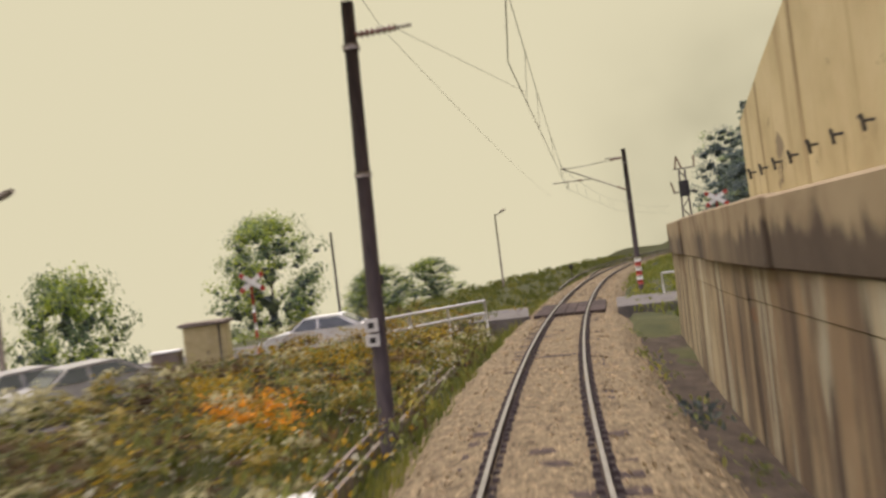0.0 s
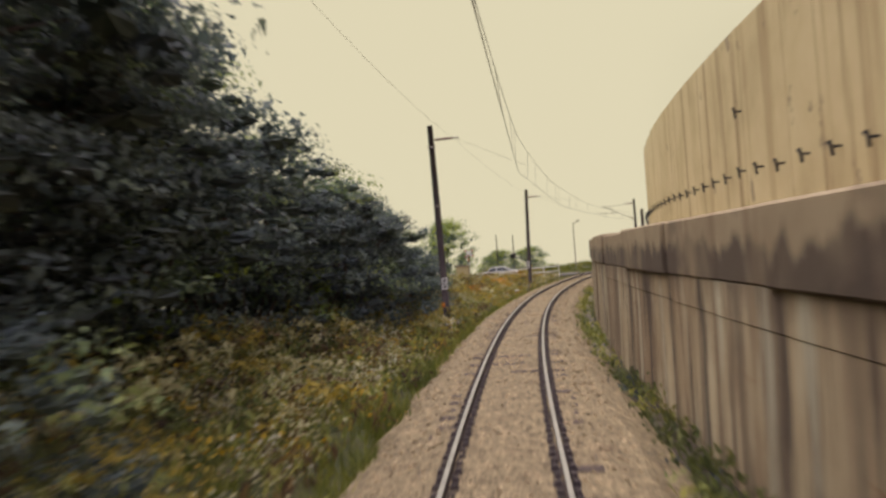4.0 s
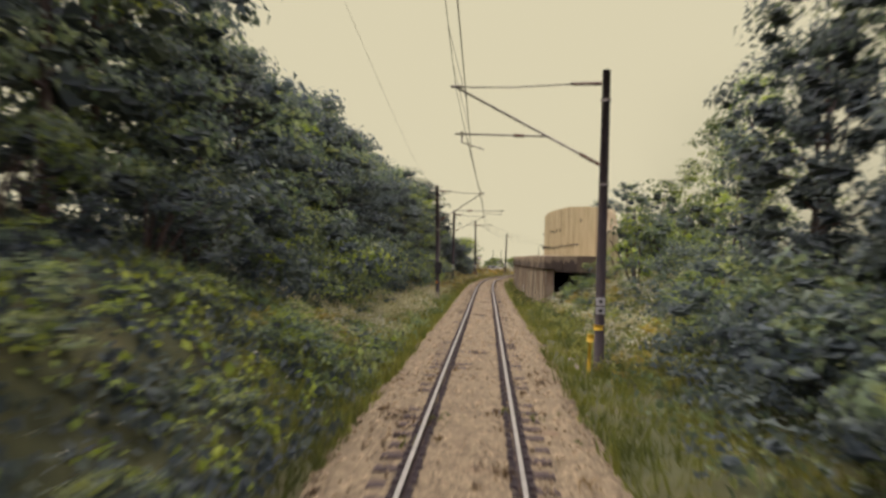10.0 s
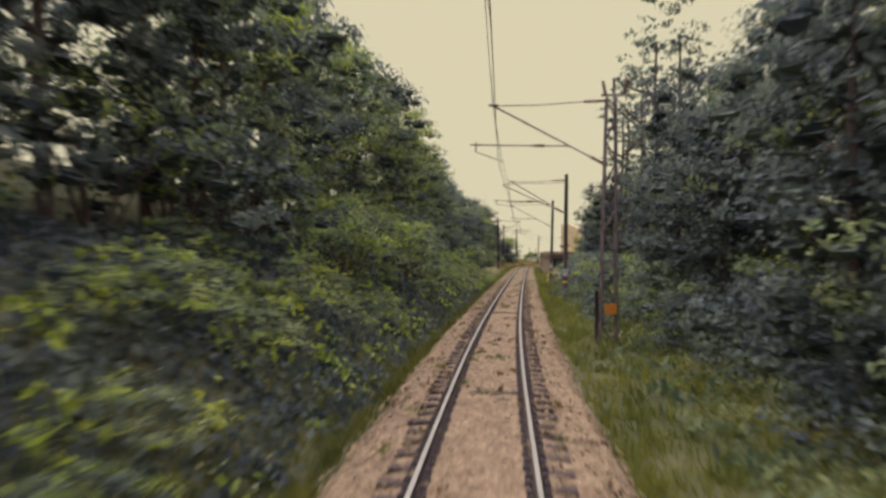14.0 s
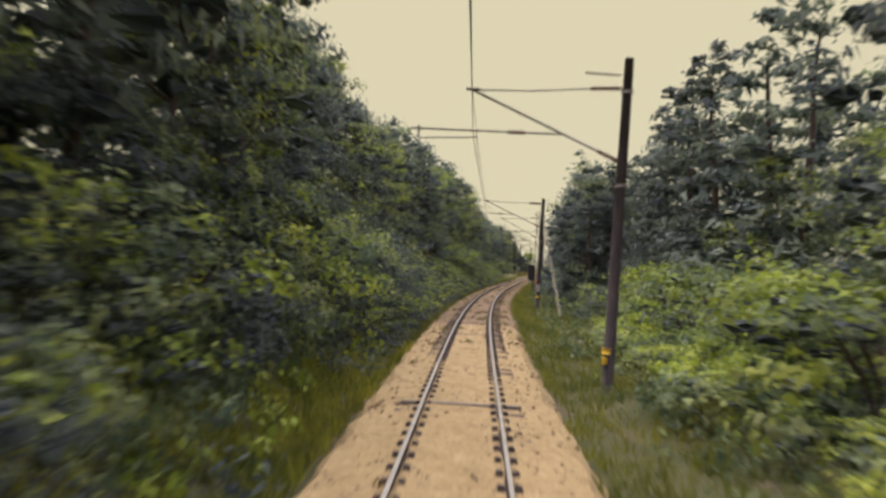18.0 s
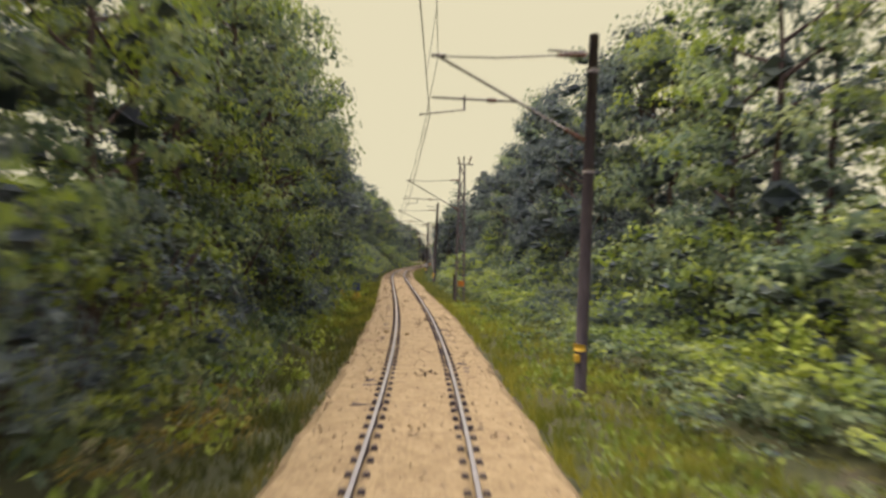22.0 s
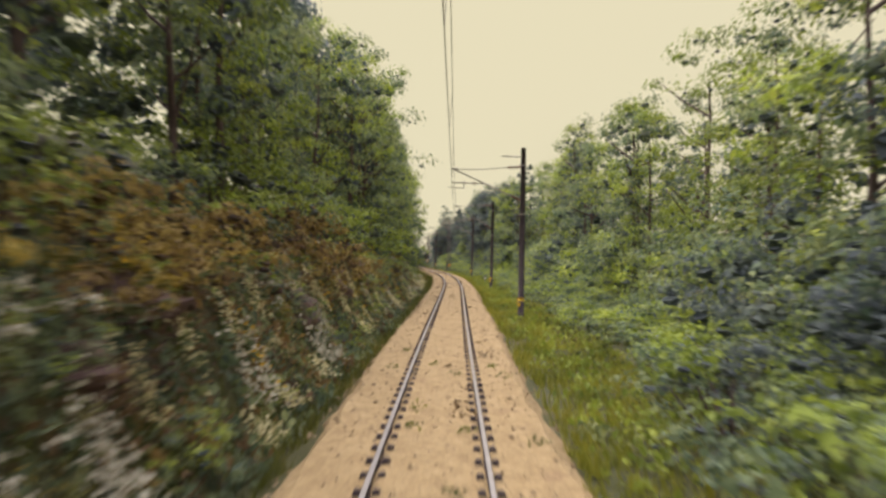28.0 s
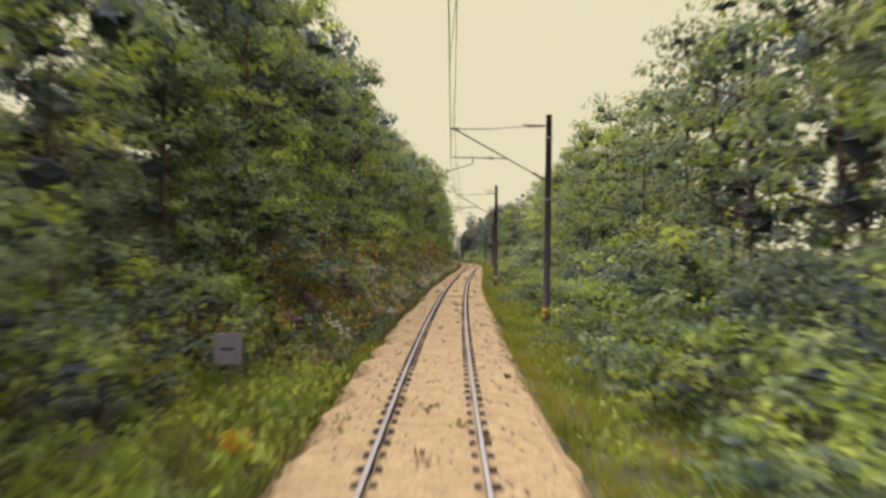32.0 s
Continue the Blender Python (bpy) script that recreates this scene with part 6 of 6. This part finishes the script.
def ribbon(name, pts, width, z, mat, parent, thick=0.12):
    """A flat strip with thickness through (s, offset) points."""
    p = np.array([lay(s, o, z) for s, o in pts])
    t = np.gradient(p, axis=0)
    n = np.stack([-t[:, 1], t[:, 0], 0 * t[:, 0]], -1)
    n /= np.linalg.norm(n, axis=1)[:, None]
    a, b = p + n * width / 2, p - n * width / 2
    dn = np.array([0, 0, -thick])
    k = len(p)
    v = np.concatenate([a, b, a + dn, b + dn])
    f = []
    for i in range(k - 1):
        f += [(i, i + 1, k + i + 1, k + i), (2 * k + i, i, i + 1, 2 * k + i + 1)[::-1], (k + i, 3 * k + i, 3 * k + i + 1, k + i + 1)[::-1]]
    return put(name, mesh_of(name, v, f, mat), parent)


ribbon("carriageway", [(-31.5, -2.0), (-31, -6), (-29, -11), (-24, -17), (-14, -22), (0, -24), (20, -26)], 5.0, 0.0, M_ASPHALT, road, 0.7)
ribbon("carriageway", [(-31.5, 2.0), (-31.5, 6), (-31, 14), (-30, 40)], 5.0, 0.02, M_ASPHALT, road, 0.7)
ribbon("parking_bay", [(-18, -10.5), (-17, -16), (-16, -26)], 7.0, -0.13, M_ASPHALT, road, 0.7)
for o0, o1 in ((-0.66, -0.24), (-0.21, 0.21), (0.24, 0.66), (-1.5, -0.85), (0.85, 1.5)):
    for s0 in (-34.0, -31.5):
        part("crossing_plank", prism(s0, s0 + 2.48, lambda s: [(o0, -0.16), (o0, -0.012), (o1, -0.012), (o1, -0.16)], 0.01, 0.012), M_SLEEPER, road)

# white pipe railing by the road
rl = empty("pipe_railing", pose(0, 0, 0), "white painted pipe railing beside the road", "railing")
for z in (0.45, 0.95):
    tube("rail_pipe", [lay(s, o, z) for s, o in ((-23.2, -6.8), (-25.5, -5.06), (-27.8, -3.3))], 0.05, M_WHITE, rl)
for s, o in ((-23.2, -6.8), (-24.7, -5.66), (-26.2, -4.52), (-27.8, -3.3)):
    tube("post", [lay(s, o, -0.5), lay(s, o, 0.95)], 0.05, M_WHITE, rl)
rl2 = empty("pipe_railing", pose(0, 0, 0), "short white pipe railing across the line", "railing")
tube("rail_pipe", [lay(-33.8, 4.2, 0.95), lay(-34.5, 8.5, 0.95)], 0.05, M_WHITE, rl2)
for s, o in ((-33.8, 4.2), (-34.2, 6.5), (-34.5, 8.5)):
    tube("post", [lay(s, o, -0.5), lay(s, o, 0.95)], 0.05, M_WHITE, rl2)


def crossing_sign(s, off, z0, h, turn, label):
    e = empty("crossing_sign", at(s, off, z0, turn), label, "road sign", "level crossing signs")
    tube("post", [(0, 0, -0.3), (0, 0, h)], 0.05, M_RED, e)
    for i in range(3):
        tube("post_band", [(0, 0, 0.3 + i * 0.7), (0, 0, 0.62 + i * 0.7)], 0.054, M_WHITE, e)
    for q in (-1, 1):
        b = part("cross_board", bm_box(-0.62, 0.62, -0.03 - 0.014 * (q + 1), -0.008 - 0.014 * (q + 1), -0.1, 0.1, 0.008), M_WHITE, e)
        b.matrix_basis = pose(0, -0.05, h - 0.2, 0, q * 33, 0)
        t = part("red_tip", bm_box(0.42, 0.615, -0.036 - 0.014 * (q + 1), -0.031 - 0.014 * (q + 1), -0.095, 0.095), M_RED, b)
        part("red_tip", bm_box(-0.615, -0.42, -0.036 - 0.014 * (q + 1), -0.031 - 0.014 * (q + 1), -0.095, 0.095), M_RED, b)
    return e


crossing_sign(-24.5, -11.9, 0.0, 3.1, 58, "white crossing cross on a red and white post")
crossing_sign(-36.0, 7.35, -0.3, 4.7, 0, "white crossing cross behind the wall end")
sig = empty("signal_lamp", at(-31.0, -8.9, 0.0), "small dark signal lamp on a thin post", "signal")
tube("post", [(0, 0, -0.4), (0, 0, 2.5)], 0.05, M_POLE, sig)
part("lamp_head", bm_box(-0.32, 0.24, -0.2, 0.14, 2.05, 2.55, 0.04), M_BLACK, sig)
tube("hood", [(-0.1, -0.22, 2.32), (-0.1, -0.42, 2.3)], [0.13, 0.14], M_BLACK, sig)
M_OCHRE = material("faded_ochre_paint", [(0.3, (0.4, 0.33, 0.16)), (0.7, (0.52, 0.44, 0.24))], 0.7, 5, bump=0.1)
box = empty("kiosk_box", at(-19.8, -11.0, -0.1, 20), "small ochre cabinet with a grey flat roof", "cabinet")
part("body", bm_box(-0.65, 0.65, -0.45, 0.45, 0, 1.8, 0.02), M_OCHRE, box)
part("roof", bm_box(-0.76, 0.76, -0.55, 0.55, 1.802, 1.92, 0.015), M_CONE, box, "grey flat roof slab")
part("door", bm_box(-0.4, 0.15, -0.48, -0.454, 0.15, 1.6, 0.008), M_OCHRE, box)
tube("door_handle", [(0.05, -0.49, 0.85), (0.05, -0.49, 1.0)], 0.02, M_STEEL, box)
low = empty("utility_cabinet", at(-19.2, -12.1, -0.1, 20), "low pale metal utility cabinet beside the road", "cabinet")
part("body", bm_box(-0.42, 0.42, -0.3, 0.3, 0, 1.1, 0.03), M_CONE, low)
part("lid", bm_box(-0.46, 0.46, -0.34, 0.34, 1.102, 1.16, 0.012), M_WHITE, low, "pale lid")
for x0, x1 in ((-0.4, -0.01), (0.01, 0.4)):
    part("door", bm_box(x0, x1, -0.325, -0.304, 0.1, 1.02, 0.006), M_CONE, low)
pp = empty("lamp_post", at(-19.0, -10.1, -0.1), "thin grey post with a small flat head", "post")
tube("post", [(0, 0, -0.3), (0, 0, 1.85)], 0.04, M_STEEL, pp)
part("head", bm_box(-0.16, 0.16, -0.1, 0.1, 1.85, 1.93, 0.02), M_CONE, pp)


def street_lamp(s, off, z0, h, heads, label):
    e = empty("street_lamp", at(s, off, z0), label, "street lamp")
    tube("pole", [(0, 0, -0.4), (0, 0, h * 0.6), (0, 0, h)], [0.1, 0.08, 0.06], M_CONE, e)
    for q in heads:
        tube("arm", [(0, 0, h - 0.25), (q * 0.5, 0, h + 0.12)], 0.04, M_STEEL, e)
        tube("lamp_head", [(q * 0.42, 0, h + 0.05), (q * 0.7, 0, h + 0.18), (q * 1.0, 0, h + 0.28)], [0.06, 0.13, 0.08], M_CONE, e)
    return e


street_lamp(-17.0, -15.9, -0.1, 6.2, (-1, 1), "grey street lamp with two slanted heads")
street_lamp(-60.0, -8.8, -0.3, 6.8, (1,), "grey street lamp with a single head")
for s, o, h in ((-28.5, -10.0, 4.7), (-30.0, -8.6, 4.6)):
    p = tube("wire_pole", [(0, 0, -0.4), (0, 0, h)], [0.07, 0.05], M_POLE)
    p.matrix_basis = at(s, o, 0)
    tagged(p, "thin bare wooden pole beside the road", "pole", "thin poles by the road")
# switchgear mast beyond the wall
lt = empty("switch_mast", at(-46, 6.74, -0.3), "steel lattice mast with switchgear on its head", "mast")
lattice(lt, 7.0, 0.7, 0.35)
tube("crossarm", [(-0.7, 0, 5.6), (0.7, 0, 5.6)], 0.05, M_STEEL, lt)
tube("crossarm", [(-0.5, 0, 7.1), (0.8, 0, 7.1)], 0.05, M_STEEL, lt)
insulator((0.75, 0, 7.1), (0.8, 0, 7.8), lt)
insulator((-0.4, 0, 7.1), (-0.25, 0, 7.9), lt)
insulator((0.0, 0, 7.1), (-0.25, 0, 7.9), lt)
insulator((-0.6, 0, 5.6), (-0.75, 0, 6.3), lt)
part("gear_box", bm_box(-0.3, 0.3, -0.4, -0.1, 5.3, 6.3, 0.04), M_BLACK, lt)
sg = empty("buffer_signal", at(-62, -2.9, -0.4), "small dark shunting signal disc on a post", "signal")
tube("post", [(0, 0, -0.3), (0, 0, 1.2)], 0.04, M_POLE, sg)
part("disc", bm_box(-0.2, 0.2, -0.05, 0.05, 1.1, 1.5, 0.06), M_BLACK, sg)


# ---- parked cars ----
def car(s, off, z0, turn, label, mat):
    e = empty("car", at(s, off, z0, turn), label, "car", "parked cars")
    side = [(-2.0, 0.32), (-2.02, 0.62), (-1.9, 0.82), (-1.05, 0.92), (-0.52, 1.36), (0.75, 1.4), (1.5, 0.98), (1.95, 0.93), (2.02, 0.6), (2.0, 0.32)]
    bm = bmesh.new()
    rings = []
    for y, k in ((-0.78, 0.97), (-0.8, 1.0), (0.8, 1.0), (0.78, 0.97)):
        rings.append([bm.verts.new((x * (k if z < 1 else 1), y * (0.84 if z > 1.1 else 1), z)) for x, z in side])
    n = len(side)
    for a, b in zip(rings, rings[1:]):
        for i in range(n):
            bm.faces.new((a[i], b[i], b[(i + 1) % n], a[(i + 1) % n]))
    bm.faces.new(rings[0][::-1])
    bm.faces.new(rings[-1])
    bmesh.ops.recalc_face_normals(bm, faces=bm.faces[:])
    bmesh.ops.bevel(bm, geom=bm.edges[:], offset=0.035, segments=2, affect="EDGES")
    part("body", bm, mat, e)
    for q in (-1, 1):
        for x0, x1, x2, x3 in ((-0.92, -0.05, -0.08, -0.5), (0.03, 1.32, 0.72, 0.03)):
            bm = bmesh.new()
            vs = [bm.verts.new((x, q * (0.806 if z < 1.1 else 0.70), z)) for x, z in ((x0, 0.96), (x1, 0.96), (x2, 1.31), (x3, 1.31))]
            vo = [bm.verts.new((v.co.x, v.co.y + q * 0.012, v.co.z)) for v in vs]
            bm.faces.new(vs)
            bm.faces.new(vo)
            for i in range(4):
                bm.faces.new((vs[i], vs[(i + 1) % 4], vo[(i + 1) % 4], vo[i]))
            bmesh.ops.recalc_face_normals(bm, faces=bm.faces[:])
            part("side_window", bm, M_GLASS, e)
        for x in (-1.25, 1.25):
            w = tube("wheel", [(x, q * 0.62, 0.3), (x, q * 0.81, 0.3)], 0.3, M_TYRE, e, sides=16)
            tube("rim", [(x, q * 0.8, 0.3), (x, q * 0.822, 0.3)], 0.17, M_STEEL, w, sides=12)
    for x0, z0_, x1, z1_ in ((-1.02, 0.96, -0.56, 1.33), (1.44, 1.03, 0.82, 1.37)):
        g = 0.03 if x0 > 0 else -0.03
        bm = bmesh.new()
        vs = [bm.verts.new(c) for c in ((x0 + g, -0.66, z0_), (x0 + g, 0.66, z0_), (x1 + g, 0.6, z1_), (x1 + g, -0.6, z1_))]
        f = bm.faces.new(vs)
        r = bmesh.ops.extrude_face_region(bm, geom=[f])
        bmesh.ops.translate(bm, vec=(g * 0.4, 0, 0.01), verts=[v for v in r["geom"] if isinstance(v, bmesh.types.BMVert)])
        part("windscreen", bm, M_GLASS, e)
    for y in (-0.58, 0.58):
        part("headlight", bm_box(-2.06, -2.0, y - 0.12, y + 0.12, 0.58, 0.74, 0.02), M_WHITE, e)
        part("tail_light", bm_box(2.0, 2.06, y - 0.12, y + 0.12, 0.6, 0.76, 0.02), M_RED, e)
    part("bumper", bm_box(-2.12, -1.98, -0.78, 0.78, 0.36, 0.5, 0.03), M_STEEL, e)
    part("bumper", bm_box(1.98, 2.12, -0.78, 0.78, 0.36, 0.5, 0.03), M_STEEL, e)
    return e


car(-23.4, -8.6, -0.02, 10, "old white saloon car on the crossing road", M_CAR)
for i, (s, o) in enumerate(((-16.2, -12.7), (-16.4, -15.0), (-16.3, -17.3), (-16.6, -19.7))):
    car(s, o, -0.14 - 0.02 * i, 62 + i * 3, "pale old hatchback car parked in a row", M_CAR_GREY)

# ---- house ----
hs = empty("house", at(-25.0, -33.0, 1.9, 72) @ Matrix.Diagonal((0.9, 0.9, 0.9, 1)), "cream plastered house with a dark boarded gable", "house")
part("wall", bm_box(-4, 1.6, 0, 9, -4.5, 3.3, 0.02), M_PLASTER, hs)
part("wall", bm_box(1.602, 4.4, -2.6, 2.2, -4.5, 2.1, 0.02), M_PLASTER, hs, "cream terrace block")
part("wall", bm_box(1.602, 3.4, 2.3, 9, -4.5, 3.3, 0.02), M_PLASTER, hs)
bm = bmesh.new()
tri = [(-4.9, 3.3), (4.9, 3.3), (0, 6.5)]
fr = [bm.verts.new((x, -0.6, z)) for x, z in tri]
bk = [bm.verts.new((x, -0.35, z)) for x, z in tri]
bm.faces.new(fr)
bm.faces.new(bk[::-1])
for i in range(3):
    bm.faces.new((fr[i], bk[i], bk[(i + 1) % 3], fr[(i + 1) % 3]))
bmesh.ops.recalc_face_normals(bm, faces=bm.faces[:])
part("gable", bm, M_BROWN, hs, "dark brown boarded gable")
for q in (-1, 1):
    bm = bmesh.new()
    sec = [(q * 5.4, 2.98), (0, 6.52), (0, 6.74), (q * 5.5, 3.14)]
    r0, r1 = [bm.verts.new((x, -1.0, z)) for x, z in sec], [bm.verts.new((x, 9.8, z)) for x, z in sec]
    for i in range(4):
        bm.faces.new((r0[i], r0[(i + 1) % 4], r1[(i + 1) % 4], r1[i]))
    bm.faces.new(r0)
    bm.faces.new(r1)
    bmesh.ops.recalc_face_normals(bm, faces=bm.faces[:])
    part("roof", bm, M_ROOF, hs, "grey-brown tiled roof slope")
part("chimney", bm_box(-1.2, -0.5, 4.0, 4.7, 5.6, 7.3, 0.03), M_CONE, hs)
w = part("window", bm_box(-2.9, -1.7, -0.06, 0.02, 1.2, 2.6, 0.01), M_BROWN, hs)
part("pane", bm_box(-2.8, -1.8, -0.075, -0.062, 1.3, 2.5), M_GLASS, w)
w = part("window", bm_box(0.3, 0.9, -0.06, 0.02, 2.0, 2.8, 0.01), M_BROWN, hs)
part("pane", bm_box(0.36, 0.84, -0.075, -0.062, 2.06, 2.74), M_GLASS, w)
part("door", bm_box(-0.9, -0.1, -0.05, 0.02, 0.2, 2.2, 0.01), M_BROWN, hs)
for x in (1.8, 2.8, 4.25):
    tube("terrace_post", [(x, -2.3, 2.1), (x, -2.3, 4.0)], 0.07, M_WHITE, hs, sides=6)
tube("handrail", [(1.7, -2.3, 3.0), (4.3, -2.3, 3.0)], 0.05, M_BROWN, hs, sides=6)
for i in range(7):
    part("stair_step", bm_box(0.2 + i * 0.2, 0.42 + i * 0.2, -1.6, -0.7, 0, 0.3 + i * 0.28, 0.01), M_CONE, hs)

# ---- small things by the line ----
bl = empty("marker_post", at(283, 4.1, -0.62), "short black and white striped marker post", "marker post")
for i in range(4):
    tube("post_band", [(0, 0, -0.2 if i == 0 else i * 0.26), (0.015 * i, 0, (i + 1) * 0.26)], 0.075 + 0.002 * (i % 2), M_BLACK if i % 2 else M_WHITE, bl, sides=10)
# white enamel painted grey for the shade it stands in; brown flecks are stains
M_SHADED_WHITE = material("shaded_white_enamel", [(0.3, (0.2, 0.19, 0.2)), (0.7, (0.3, 0.285, 0.29))], 0.6, 4, bump=0.05, second=((0.14, 0.1, 0.08), 5, 0.62, (1, 1, 1)))
sn = empty("track_sign", at(407, -3.97, -0.4), "square white track sign, greyed as in shade, with a short bar", "sign")
tube("post", [(0, 0.05, -0.3), (0, 0.05, 1.5)], 0.03, M_STEEL, sn)
pl = part("plate", bm_box(-0.27, 0.27, 0, 0.02, 0.95, 1.55, 0.008), M_SHADED_WHITE, sn)
part("bar", bm_box(-0.13, 0.13, -0.008, -0.002, 1.22, 1.27), M_BLACK, pl)
M_BLUE = material("dull_blue_enamel", [(0.3, (0.05, 0.07, 0.16)), (0.7, (0.08, 0.11, 0.22))], 0.4, 5, bump=0.05)
bs_ = empty("blue_sign", at(238.2, -3.3, -0.55), "small dull blue plate on a short post", "sign")
tube("post", [(0, 0.04, -0.2), (0, 0.04, 1.0)], 0.028, M_STEEL, bs_)
part("plate", bm_box(-0.24, 0.24, 0, 0.02, 0.8, 1.3, 0.006), M_BLUE, bs_)
st = empty("leaning_stake", at(59.4, -5.15, -0.45), "leaning thin stake with a dark sleeve in the weeds", "stake")
tube("stake", [(0, 0, -0.3), (-0.18, 0, 0.7), (-0.5, 0, 1.75)], [0.035, 0.03, 0.022], M_BARK, st)
tube("sleeve", [(0.02, 0, -0.1), (-0.06, 0, 0.3), (-0.14, 0, 0.6)], [0.13, 0.12, 0.075], M_BLACK, st, "dark lower sleeve")
om = empty("orange_marker", at(112.25, 4.80, -0.05, -12), "tilted faded orange plate on a short stake", "marker")
tube("stake", [(0.03, 0.03, -0.3), (0.0, 0.03, 0.75)], 0.022, M_STEEL, om)
pl = part("plate", bm_box(-0.15, 0.15, -0.012, 0.008, -0.2, 0.2, 0.006), M_ORANGE, om)
pl.matrix_basis = pose(0, 0, 0.75, 0, 24, 0)
yb = empty("marker_sleeve", at(97.6, 3.25, -0.55), "yellow plastic cable marker in the grass", "marker")
tube("post", [(0, 0, -0.2), (0.05, 0, 0.95)], [0.05, 0.045], M_YELLOW, yb)
tube("cap", [(0.05, 0, 0.94), (0.055, 0, 1.15)], [0.11, 0.1], M_YELLOW, yb)
# steel cross ties and buried timbers between the rails
for s in (139.5, 170.5, 214.5, 295.2, 377.0):
    t = empty("tie_beam", at(s, 0, -0.1), "dark steel tie laid across the ballast", "tie beam", "steel ties across the track")
    part("beam", bm_box(-1.2, 1.2, -0.055, 0.055, -0.06, 0.015, 0.01), M_STEEL, t)


# ---- rock outcrops on the left bank ----
def rock_mesh(seed):
    """A rough broken boulder with ledges and cracks."""
    rg2 = np.random.default_rng(seed)
    bm = bmesh.new()
    bmesh.ops.create_icosphere(bm, subdivisions=3, radius=1.0)
    k = rg2.uniform(0, 6.28, 8)
    for v in bm.verts:
        x, y, z = v.co
        r = 1 + 0.2 * math.sin(3 * x + k[0]) * math.sin(4 * y + k[1]) + 0.12 * math.sin(6 * z + 2 * x + k[2]) + 0.1 * math.sin(11 * x + 7 * y + k[3]) * math.sin(9 * z + k[4]) + rg2.normal() * 0.06
        step = round((z * r + k[5]) * 5) / 5 - k[5]
        v.co = (x * r, y * r, 0.75 * z * r + 0.25 * step)
    me = bpy.data.meshes.new("rock")
    bm.to_mesh(me)
    bm.free()
    me.materials.append(M_ROCK)
    return me


ROCKS = [rock_mesh(300 + i) for i in range(4)]
rk = random.Random(9)
s = 296.0
while s < 400:
    o = -rk.uniform(3.9, 5.4)
    h = rk.uniform(0.3, 0.6)
    tagged(put("rock", ROCKS[rk.randrange(4)], None, "", at(s, o, float(ground_z(s, o)) - 0.35 * h, rk.uniform(0, 360)) @ Matrix.Diagonal((rk.uniform(0.35, 0.6), rk.uniform(0.4, 0.8), h, 1))),
           "dark brown rock breaking through the bank", "rock", "rocks on the bank")
    s += rk.uniform(1.0, 2.2)
